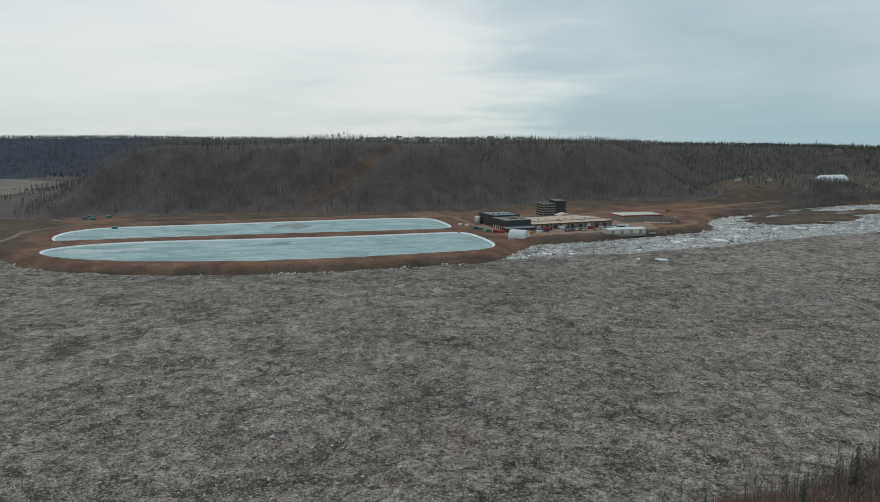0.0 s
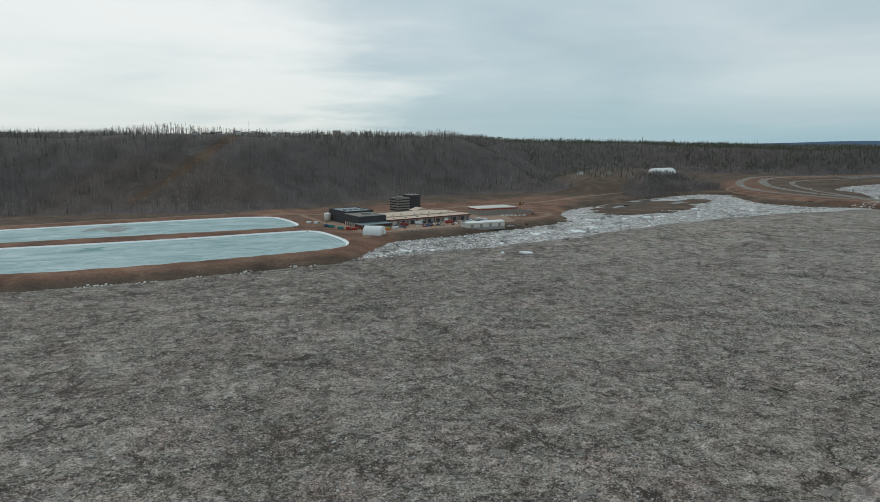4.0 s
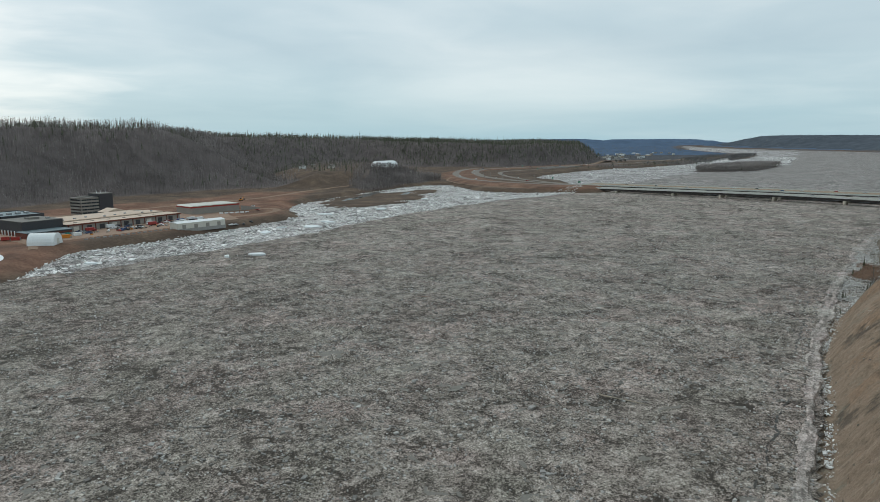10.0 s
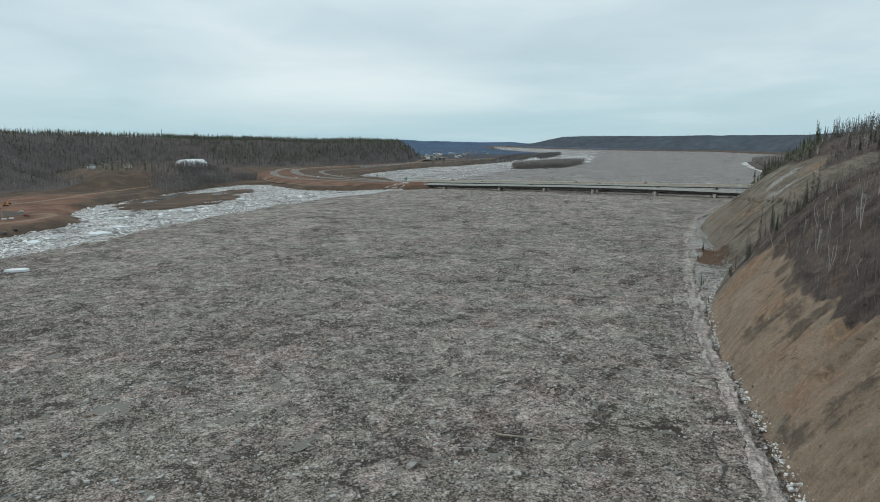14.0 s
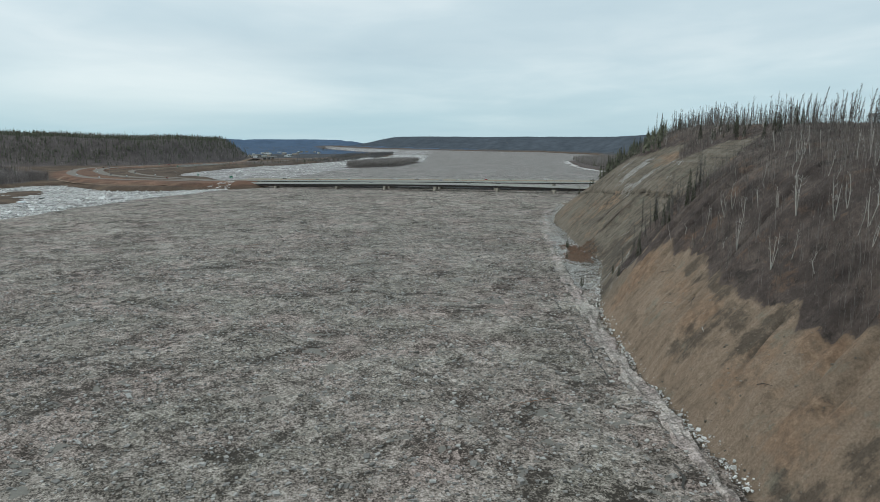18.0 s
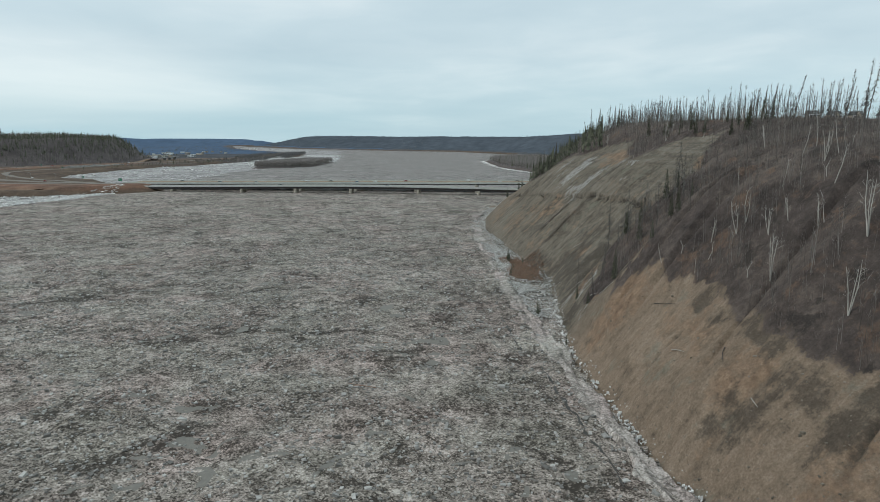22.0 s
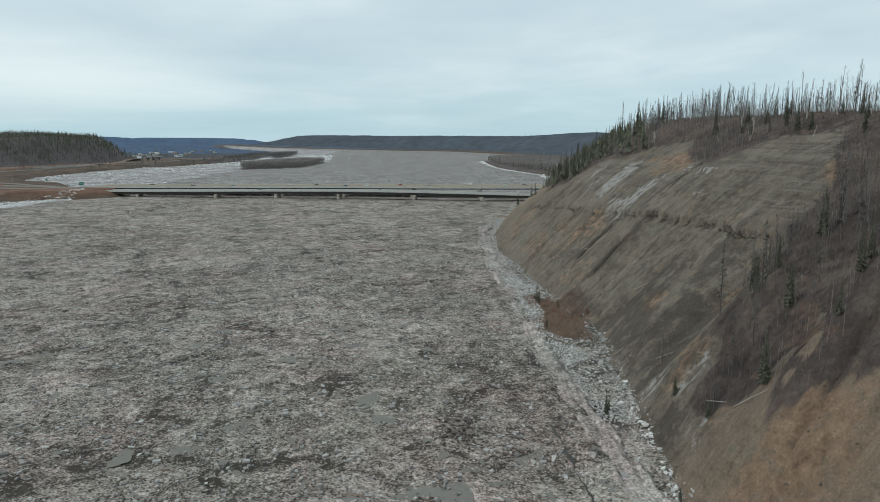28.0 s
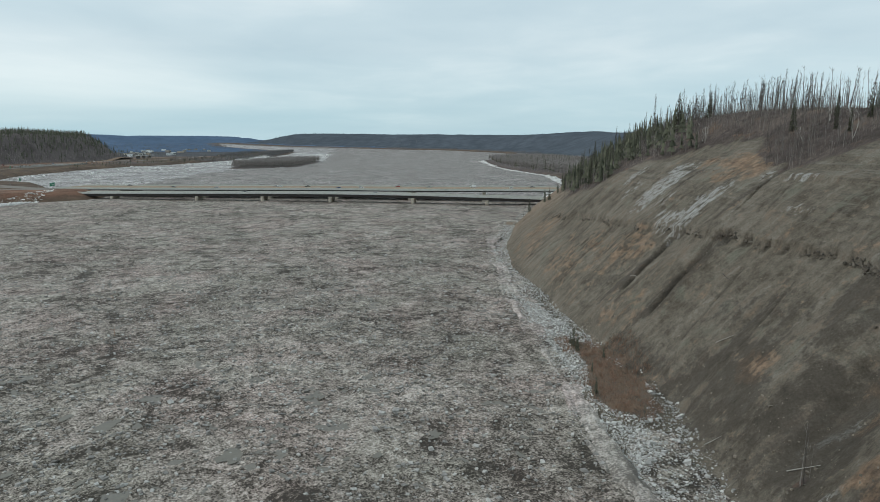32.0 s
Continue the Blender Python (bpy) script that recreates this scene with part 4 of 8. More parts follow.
def rust_mask(x, y):
    h = inside_dist(x, y, HILL_SOUTH)
    u = x - 0.31 * h
    m = 0.8 * smooth((inside_dist(x, y, WILLOW_SHELF) + 2 * fbm(x, y, 5, 3, 6)) / 3)
    for a, b, ra, rb, k in ((333, 11, 9, 9, 1.05), (357, 12, 7, 5, 0.8), (273, 13, 6, 5, 1.0), (236, 19, 7, 4, 1.1), (244, 11, 8, 6, 0.75), (222, 9, 9, 6, 0.6), (300, 15, 14, 5, 0.6), (417, 59, 7, 5, 1.1), (622, 16, 26, 14, 0.6), (600, 9, 14, 8, 0.5),
                            (514, 52, 6, 4, 0.8), (499, 54, 6, 4, 0.8), (536, 58, 7, 5, 0.7), (508, 60, 20, 7, 0.9), (520, 24, 14, 8, 0.6), (545, 14, 34, 12, 0.45), (486, 9, 12, 6, 0.5), (428, 12, 6, 4, 0.9), (376, 9, 5, 4, 0.9), (395, 20, 4, 5, 0.9), (383, 11, 3, 3, 1.0), (404, 26, 3, 5, 0.8)):
        m = np.maximum(m, k * smooth(1.4 - np.hypot((u - a) / ra, (h - b) / rb)))
    return m


def wash_mask(x, y):
    """Dark wet soil sliding over the bank: below the turf edge, in the hollow by the shelf and under the ledge. Spots
    along the chutes paint shade.
    """
    h = inside_dist(x, y, HILL_SOUTH)
    u = x - 0.31 * h
    m = np.zeros(np.shape(u))
    for a, b, ra, rb, k in ((252, 17, 4, 8, 1.0), (266, 8, 7, 4, 0.9), (278, 19, 10, 3, 1.0), (262, 15, 8, 3, 0.9), (213, 3, 9, 3, 1.0), (300, 21, 16, 3, 0.8), (430, 6, 22, 8, 1.0), (455, 3, 26, 4, 0.9), (403, 14, 14, 14, 1.15), (420, 28, 10, 12, 0.9), (207, 11, 6, 6, 0.9),
                            (500, 20, 3.5, 13, 1.25), (475, 18, 4, 13, 1.25), (486, 45, 1.6, 12, 1.0), (440, 18, 16, 9, 0.85), (512, 12, 10, 8, 0.5), (530, 48, 2.5, 9, 0.8), (378, 15, 4, 14, 1.1), (392, 9, 3, 10, 1.1), (366, 3, 6, 3, 1.1)):
        m = np.maximum(m, k * smooth(1.45 - np.hypot((u - a) / ra, (h - b) / rb)))
    return m


def upper_mask(x, y):
    h = inside_dist(x, y, HILL_SOUTH)
    return smooth((h - 34) / 10) * smooth((x - 400) / 30)


def chalk_mask(x, y):
    h = inside_dist(x, y, HILL_SOUTH)
    u = x - 0.31 * h
    m = np.zeros(np.shape(u))
    for a, b, ra, rb, k in ((542, 45, 6, 11, 0.9), (546, 53, 5, 4, 1.0), (505, 40, 5.5, 9, 0.9), (514, 34, 6, 3, 0.6), (572, 47, 3, 6, 0.5), (560, 40, 4, 4, 0.3), (528, 38, 4, 5, 0.3), (386, 4, 3, 4, 0.35), (372, 9, 3, 4, 0.3), (400, 15, 2.5, 6, 0.3), (357, 6, 4, 3, 0.25), (365, 17, 3, 3, 0.25), (489, 52, 2.5, 2.5, 0.6), (472, 50, 6, 1.2, 0.5), (462, 41, 4, 1.2, 0.3)):
        m = np.maximum(m, k * smooth(1.45 - np.hypot((u - a) / ra, (h - b) / rb)))
    return m


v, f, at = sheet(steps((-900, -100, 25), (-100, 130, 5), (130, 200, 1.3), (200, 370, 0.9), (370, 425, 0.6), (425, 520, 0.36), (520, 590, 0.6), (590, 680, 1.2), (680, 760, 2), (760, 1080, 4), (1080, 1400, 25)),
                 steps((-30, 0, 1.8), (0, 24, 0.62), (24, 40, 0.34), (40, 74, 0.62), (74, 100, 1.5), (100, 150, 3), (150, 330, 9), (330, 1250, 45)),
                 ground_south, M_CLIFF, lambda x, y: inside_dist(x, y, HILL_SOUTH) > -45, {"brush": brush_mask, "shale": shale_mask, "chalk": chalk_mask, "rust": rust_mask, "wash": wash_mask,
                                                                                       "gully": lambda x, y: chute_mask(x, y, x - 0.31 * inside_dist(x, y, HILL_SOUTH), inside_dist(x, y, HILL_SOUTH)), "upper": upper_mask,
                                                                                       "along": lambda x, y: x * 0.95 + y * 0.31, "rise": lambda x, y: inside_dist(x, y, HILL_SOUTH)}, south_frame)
# hollows washed out under the harder ledge
lip = scarp_level(v[:, 0], v[:, 1])
va = v[:, 0] - 0.31 * np.maximum(inside_dist(v[:, 0], v[:, 1], HILL_SOUTH), 0)
under = np.zeros(len(v))
for a0, half, deep in HOLLOWS:
    tall = min(1.7, 0.9 + 0.35 * half)
    half = half * 0.5
    drop = v[:, 2] - lip + 0.5 * tall + 0.8 * fbm(v[:, 0], v[:, 1], 3, 3, 29)
    under = np.maximum(under, 0.42 * deep * smooth(1.6 - np.abs(va + 0.5 * fbm(v[:, 0], v[:, 1], 2, 2, 11) - a0) / half) * smooth((1 - np.abs(drop) / tall) * 2.2))
under = under * smooth((v[:, 0] - 415) / 15) * smooth((v[:, 2] - 12) / 6)
v[:, 0] += 0.31 * under
v[:, 1] -= 0.95 * under
# shade painted inside the hollows, on top of their shape
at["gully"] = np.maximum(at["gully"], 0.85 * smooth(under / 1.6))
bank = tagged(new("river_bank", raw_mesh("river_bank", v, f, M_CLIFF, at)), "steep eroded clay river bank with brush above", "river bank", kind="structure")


# broken blocks of the harder bed standing along the ledge
led = np.random.default_rng(58)
near_lip = np.abs(v[:, 2] - lip) < 0.9
near_lip &= (v[:, 0] > 425) & (v[:, 0] < 640) & (fbm(v[:, 0], v[:, 1], 7, 3, 33) + led.uniform(-0.4, 0.4, len(v)) > 0.0)
spots = led.choice(np.where(near_lip)[0], 1500)
LEDGE_AT = v[spots] + led.normal(0, 0.25, (1500, 3))


# clods and stones lying on the face and at its foot
tal = np.random.default_rng(83)
tx, ty = tal.uniform(170, 720, 90000), tal.uniform(150, 345, 90000)
th = inside_dist(tx, ty, HILL_SOUTH)
tk = (th > -9) & (th < 62) & (brush_mask(tx, ty) < 0.4) & (tal.uniform(0, 1, 90000) < 0.25 + 0.75 * smooth((6 - th) / 10) + 0.4 * smooth(fbm(tx, ty, 14, 3, 7) * 3))
CLODS = tx[tk][:8000], ty[tk][:8000]


# ---- ice on the river ----
def ice_z(x, y):
    d = np.hypot(x - 250, y - 330)
    near = 1 / (1 + (d / 500) ** 2)
    ridge = np.maximum(0, fbm(x, y, 20, 4, 61)) * 1.5
    z = fbm(x, y, 5.0, 3, 23) * 0.55 * near + ridge * near + fbm(x, y, 70, 2, 33) * 0.5
    toe = smooth(1 - np.abs(inside_dist(x, y, RIVER) - 5) / 5) * 0.5
    return z - 0.25 + toe + far_rise(x, y)


v, f, at = sheet(steps((-1500, -420, 30), (-420, -150, 4), (-150, 640, 1.9), (640, 900, 3), (900, 1300, 8), (1300, 4200, 40)),
                 steps((-150, 130, 20), (130, 480, 1.9), (480, 720, 2.4), (720, 1120, 6), (1120, 2760, 40)),
                 ice_z, M_ICE, lambda x, y: inside_dist(x, y, RIVER) > np.where((y < 395) & (x > -90) & (x < 720), np.where(x > 335, np.where((x > 378) & (x < 445), -15.0, -8.0), -2.0), np.where((x > 900) | (x < -420) | (y > 1000) | (y < 400), -30, -8)),
                 {"dirt": lambda x, y: smooth((360 - x) / 380) * (0.55 + 0.45 * smooth((y - 330) / 220))})
c = v[f].mean(1)
wob = fbm(c[:, 0], c[:, 1], 30, 4, 71) * 9
white = inside_dist(c[:, 0], c[:, 1], WHITE_ZONE) + wob > 0
pale = (inside_dist(c[:, 0], c[:, 1], PALE_ZONE) + wob * 3 > 0) & ~white


def ice_piece(name, pick, material, label):
    used = np.unique(f[pick])
    back_map = np.zeros(len(v), np.int64)
    back_map[used] = np.arange(len(used))
    return tagged(new(name, raw_mesh(name, v[used], back_map[f[pick]], material, {"dirt": at["dirt"][used]})), label, "ice", kind="structure")


line = [Vector(p) for p in SOUTH_BANK[14:31]]
spine = []
for p, q in zip(line[:-1], line[1:]):
    n = max(1, round((q - p).length / 1.2))
    spine += [p.lerp(q, k / n) for k in range(n)]
for _ in range(6):
    spine = [spine[0]] + [(spine[k - 1] + spine[k] * 2 + spine[k + 1]) / 4 for k in range(1, len(spine) - 1)] + [spine[-1]]
ACROSS = np.linspace(-4.2, 4.2, 15)
sp = np.array([(p.x, p.y) for p in spine])
tang = np.gradient(sp, axis=0)
tang /= np.linalg.norm(tang, axis=1)[:, None]
mid = 1.0 + 2.6 * fbm(sp[:, 0], sp[:, 1], 28, 3, 6)
lx = sp[:, :1] + tang[:, 1:] * (ACROSS[None] + mid[:, None])
ly = sp[:, 1:] - tang[:, :1] * (ACROSS[None] + mid[:, None])
run = np.arange(len(sp))[:, None] * 1.2 + 0 * lx
# grooves dragged along the shore, sinking under the rubble here and there
wide = np.maximum(0.6, 2.3 + 3.2 * fbm(sp[:, 0], sp[:, 1], 20, 4, 16))[:, None]
lz = 0.55 + 0.75 * fbm(sp[:, 0], sp[:, 1], 24, 3, 26)[:, None] + 0.9 * fbm(run * 0.12, ACROSS[None] + 0 * lx, 1.7, 3, 9) + 0.35 * fbm(lx, ly, 1.6, 2, 3)
lz = lz - 2.2 * smooth((np.abs(ACROSS[None] + 0.9 * fbm(lx, ly, 4, 3, 12)) - wide) / 0.9)
grid = np.arange(lx.size).reshape(lx.shape)
ledge_faces = np.stack([grid[:-1, :-1], grid[:-1, 1:], grid[1:, 1:], grid[1:, :-1]], -1).reshape(-1, 4)
tagged(new("ice_ledge", raw_mesh("ice_ledge", np.stack([lx, ly, lz], -1).reshape(-1, 3), ledge_faces, M_LEDGE, flat=True)), "pale ledge of sheared shore ice grooved along the clay bank", "ice", kind="structure")
past = (c[:, 0] > 945) & ~white & ~pale
ice_piece("river_ice", past, M_FARJAM, "grey ice jam beyond the bridge")
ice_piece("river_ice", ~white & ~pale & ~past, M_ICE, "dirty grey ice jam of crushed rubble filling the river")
ice_piece("broken_ice", white, M_BRASH, "white broken ice along the river's edge")
ice_piece("pale_ice", pale, M_PALE, "paler ice jam beyond the bridge")


def lumps(n, x, y, z, size, flatness, seed):
    """n irregular blocks, 8 corners each, as one bulk of faces."""
    r = np.random.default_rng(seed)
    base = np.array([(-1, -1, -1), (1, -1, -1), (1, 1, -1), (-1, 1, -1), (-1, -1, 1), (1, -1, 1), (1, 1, 1), (-1, 1, 1)], float) * 0.5
    p = base[None] * (1 + r.uniform(-0.35, 0.35, (n, 8, 3)))
    p[:, :, 0] *= (size * r.uniform(0.7, 1.5, n))[:, None]
    p[:, :, 1] *= (size * r.uniform(0.6, 1.1, n))[:, None]
    p[:, :, 2] *= (size * flatness * r.uniform(0.6, 1.4, n))[:, None]
    tilt, ang = r.normal(0, 0.22, n), r.uniform(0, 6.283, n)
    px = p[:, :, 0] * np.cos(tilt)[:, None] - p[:, :, 2] * np.sin(tilt)[:, None]
    pz = p[:, :, 0] * np.sin(tilt)[:, None] + p[:, :, 2] * np.cos(tilt)[:, None]
    ca, sa = np.cos(ang)[:, None], np.sin(ang)[:, None]
    q = np.stack([px * ca - p[:, :, 1] * sa + x[:, None], px * sa + p[:, :, 1] * ca + y[:, None], pz + z[:, None]], -1)
    fa = np.array([(4, 5, 6, 7), (0, 1, 5, 4), (1, 2, 6, 5), (2, 3, 7, 6), (3, 0, 4, 7)])
    return q.reshape(-1, 3), (fa[None] + 8 * np.arange(n)[:, None, None]).reshape(-1, 4)


def scatter(n, x0, x1, y0, y1, keep, seed):
    r = np.random.default_rng(seed)
    x, y = r.uniform(x0, x1, n), r.uniform(y0, y1, n)
    k = keep(x, y)
    return x[k], y[k]


FLIGHT = [(0, 40), (12, 120), (60, 190), (126, 240), (220, 270), (330, 310)]
keep_roll = np.random.default_rng(2).uniform(0, 1, 260000)


def rubble_here(x, y):
    near = 1 / (1 + (np.maximum(line_dist(x, y, FLIGHT) - 90, 0) / 130) ** 2)
    return (inside_dist(x, y, RIVER) > 2) & (keep_roll[:len(x)] < near) & (fbm(x, y, 16, 3, 61) > -0.34)


x, y = scatter(145000, -260, 700, 130, 620, rubble_here, 3)
s = np.random.default_rng(5).gamma(2.6, 0.10, len(x)) + 0.18
vv, ff = lumps(len(x), x, y, ice_z(x, y) + s * 0.10, s, 0.6, 11)
tagged(new("ice_rubble", raw_mesh("ice_rubble", vv, ff, M_RUBBLE, flat=True)), "small grey blocks of crushed ice", "ice", kind="stuff")

x, y = scatter(105000, 40, 860, 580, 1120, lambda x, y: (inside_dist(x, y, WHITE_ZONE) + fbm(x, y, 30, 4, 71) * 9 > -2) & (inside_dist(x, y, MUDFLAT) - 13 + 30 * fbm(x, y, 60, 4, 38) + 34 * fbm(x * 0.5, y, 13, 3, 98) < 9) & (inside_dist(x, y, RIVER) > 0)
               & (fbm(x * 0.75 + y * 0.66, (y * 0.75 - x * 0.66) * 2.2, 34, 4, 88) > -0.17), 4)
s = np.random.default_rng(6).gamma(1.0, 0.55, len(x)) + 0.25
vv, ff = lumps(len(x), x, y, np.maximum(np.maximum(ice_z(x, y), 0), ground_north(x, y)) + s * 0.05, s, 0.17, 12)
tagged(new("ice_floes", raw_mesh("ice_floes", vv, ff, M_FLOES, flat=True)), "broken white ice floes and brash", "ice", kind="stuff")

x, y = scatter(90000, -430, 860, 500, 900, lambda x, y: (np.abs(inside_dist(x, y, RIVER) - 1) < np.where(x < 60, 4.5, 3.0)) & (fbm(x, y, 35, 3, 28) > np.where(x < 60, 0.12, -0.2)), 14)
x2, y2 = scatter(9000, 690, 860, 800, 870, lambda x, y: line_dist(x, y, [(700, 812), (760, 822), (815, 830), (852, 838)]) < 7, 15)
x, y = np.r_[x[:7000], x2[:3000]], np.r_[y[:7000], y2[:3000]]
s = np.random.default_rng(16).gamma(1.2, 0.30, len(x)) + 0.18
vv, ff = lumps(len(x), x, y, np.maximum(ice_z(x, y), 0.1) + s * 0.25, s, 0.55, 17)
tagged(new("ice_floes", raw_mesh("ice_floes", vv, ff, M_FLOES, flat=True)), "white ice blocks pushed up along the far bank", "ice", kind="stuff")

s = tal.gamma(1.2, 0.08, len(CLODS[0])) + 0.08
vv, ff = lumps(len(s), CLODS[0], CLODS[1], ground_south(*CLODS) + s * 0.15, s, 0.7, 84)
tagged(new("clay_clods", raw_mesh("clay_clods", vv, ff, M_TALUS, flat=True)), "clods of clay and stones on the eroded face", "stones", kind="stuff")
s = led.gamma(1.6, 0.11, 1500) + 0.08
vv, ff = lumps(1500, LEDGE_AT[:, 0], LEDGE_AT[:, 1], LEDGE_AT[:, 2], s, 0.75, 59)
tagged(new("ledge_blocks", raw_mesh("ledge_blocks", vv, ff, M_SHALE, flat=True)), "broken dark shale blocks along the ledge of the clay face", "rocks", kind="stuff")
# shore ice along the clay bank
x, y = scatter(260000, -60, 900, 100, 380, lambda x, y: (inside_dist(x, y, HILL_SOUTH) < 1.5) & ((np.abs(inside_dist(x, y, HILL_SOUTH) + 1.2) < 1.2 + 2.0 * smooth(fbm(x, y, 30, 2, 44) * 2)) | ((x < 385) & (inside_dist(x, y, RIVER) < -0.5))) & (fbm(x, y, 8, 3, 91) > -0.22), 8)
x3, y3 = scatter(90000, 60, 760, 140, 375, lambda x, y: (np.abs(inside_dist(x, y, RIVER) - 1.2) < 1.2 + 2.6 * smooth(fbm(x, y, 12, 3, 20) + 0.4)) & (fbm(x, y, 9, 2, 40) > 0.0), 29)
x2, y2 = scatter(80000, 375, 530, 262, 335, lambda x, y: (inside_dist(x, y, HILL_SOUTH) < 0) & (inside_dist(x, y, RIVER) < -1) & (inside_dist(x, y, RIVER) > -8 - fbm(x, y, 14, 3, 3) * 10) & (inside_dist(x, y, WILLOW_SHELF) < 0), 9)
x4, y4 = scatter(400000, 385, 760, 260, 375, lambda x, y: (inside_dist(x, y, HILL_SOUTH) < 1.0) & (inside_dist(x, y, RIVER) < 1) & (inside_dist(x, y, WILLOW_SHELF) < 0.5), 19)
x, y = np.r_[x[:11000], x2[:15000], x3[:8000], x4[:12000]], np.r_[y[:11000], y2[:15000], y3[:8000], y4[:12000]]
s = np.random.default_rng(9).gamma(1.0, 0.11, len(x)) + 0.09
vv, ff = lumps(len(x), x, y, np.maximum(ground_south(x, y), ice_z(x, y)) + s * 0.2, s, 0.6, 13)
tagged(new("shore_ice", raw_mesh("shore_ice", vv, ff, M_SHORE_ICE, flat=True)), "pale blocks of stranded shore ice", "ice", kind="stuff")


x, y = scatter(60000, 130, 385, 175, 285, lambda x, y: (np.abs(inside_dist(x, y, HILL_SOUTH) + 0.6) < 1.1) & (fbm(x, y, 6, 3, 49) > -0.12), 52)
x, y = x[:900], y[:900]
s = np.random.default_rng(53).gamma(1.3, 0.12, len(x)) + 0.09
vv, ff = lumps(len(x), x, y, np.maximum(ground_south(x, y), ice_z(x, y)) + s * 0.25, s, 0.75, 54)
tagged(new("ice_blocks", raw_mesh("ice_blocks", vv, ff, M_FLOES, flat=True)), "row of white ice blocks left at the foot of the clay bank", "ice", kind="stuff")

x, y = scatter(90000, 880, 2900, 860, 1700, lambda x, y: (inside_dist(x, y, PALE_ZONE) > -6) & (inside_dist(x, y, RIVER) > 2) & (inside_dist(x, y, ISLAND) < -4)
               & (fbm(x, y * 1.6, 70, 4, 19) > 0.10 - 0.25 * smooth((x - 1500) / 500) - 0.2 * smooth(1 + inside_dist(x, y, ISLAND) / 40)), 24)
x, y = x[:9000], y[:9000]
s = np.random.default_rng(26).gamma(1.6, 0.8, len(x)) * (0.45 + (x - 880) / 2600) + 0.4
vv, ff = lumps(len(x), x, y, far_rise(x, y) + 0.15, s, 0.25, 27)
tagged(new("ice_floes", raw_mesh("ice_floes", vv, ff, M_FLOES, flat=True)), "white ice floes scattered beyond the bridge", "ice", kind="stuff")

x, y = scatter(120000, 1000, 2500, 330, 720, lambda x, y: (inside_dist(x, y, RIVER) > -2) & (inside_dist(x, y, RIVER) < 5 + 9 * smooth(fbm(x, y, 60, 3, 47) * 2 + 0.3)), 34)
x, y = x[:2600], y[:2600]
s = np.random.default_rng(36).gamma(1.6, 0.6, len(x)) + 0.7
vv, ff = lumps(len(x), x, y, far_rise(x, y) + 0.3, s, 0.4, 37)
tagged(new("ice_floes", raw_mesh("ice_floes", vv, ff, M_FLOES, flat=True)), "white ice stranded along the flat southern shore", "ice", kind="stuff")

tagged(new("backdrop", raw_mesh("backdrop", v_all, west_faces, M_WEST)), "distant dark wooded ridge with painted haze", "hills", kind="structure")


# ---- reservoirs ----
def flat_poly(poly, z):
    return [(px, py, z) for px, py in poly]


for name, poly in (("pond_near", POND_NEAR), ("pond_far", POND_FAR)):
    cxm, cym = sum(p[0] for p in poly) / len(poly), sum(p[1] for p in poly) / len(poly)
    n = len(poly)
    grow = []
    for k in range(n):
        (ax, ay), (bx, by) = poly[k - 1], poly[(k + 1) % n]
        t = Vector((by - ay, ax - bx)).normalized()
        grow.append(t)
    sign = 1 if (grow[0].x * (poly[0][0] - cxm) + grow[0].y * (poly[0][1] - cym)) > 0 else -1
    rim_in = [(p[0] - sign * g.x * 1.3, p[1] - sign * g.y * 1.3, POND_Z + 0.05) for p, g in zip(poly, grow)]
    rim_out = [(p[0] + sign * g.x * 1.6, p[1] + sign * g.y * 1.6, POND_Z + 1.15) for p, g in zip(poly, grow)]
    inner = Shape().add(flat_poly(poly, POND_Z), [tuple(range(n))])
    tagged(new("pond_water", inner.mesh("pond_water", M_POND)), "blue-green frozen reservoir surface with melting patches", "pond", kind="structure")
    rim_mid = [(p[0], p[1], POND_Z + 0.45) for p in poly]
    rim = Shape().add(rim_in + rim_mid + rim_out, [(o + k, o + (k + 1) % n, o + n + (k + 1) % n, o + n + k) for o in (0, n) for k in range(n)])
    tagged(new("pond_rim", rim.mesh("pond_rim", M_SNOW)), "white snow rim round the frozen reservoir", "snow", kind="structure")


def melt_patch(name, x, y, a, b, turn, material, label):
    """A flat irregular patch on the pond ice."""
    ring = []
    for q in range(150):
        t = 6.283 * q / 150
        k = 0.95 + 1.1 * float(fbm(np.array([math.cos(t) * 2 + x]), np.array([math.sin(t) * 2 + y]), 1.1, 6, 3)[0])
        px, py = a * k * math.cos(t), b * k * math.sin(t)
        ca, sa = math.cos(radians(turn)), math.sin(radians(turn))
        ring.append((x + px * ca - py * sa, y + px * sa + py * ca, POND_Z + 0.012))
    tagged(new(name, Shape().add(ring, [tuple(range(150))]).mesh(name, material)), label, "ice", kind="structure")


M_TEALICE = plain("dark_teal_thin_ice", (0.190, 0.330, 0.310), 0.8, 0, 0.15, 0.2, 0.05, 0.1)
M_GREYICE = plain("grey_silty_ice", (0.300, 0.320, 0.310), 0.85, 0, 0.2, 0.1, 0.05, 0.1)
M_PALEICE = plain("pale_snow_ice", (0.55, 0.58, 0.58), 0.85, 0, 0.2, 0.08, 0.05, 0.1)
melt_patch("thin_ice", -163, 670, 13, 11, 10, M_TEALICE, "ragged dark teal patch of thin ice on the reservoir")
melt_patch("silt_ice", -185, 818, 20, 24, 20, M_GREYICE, "grey silty patch on the far reservoir")
melt_patch("snow_ice", -325, 628, 42, 15, 10, M_PALEICE, "pale snow ice at the end of the near reservoir")
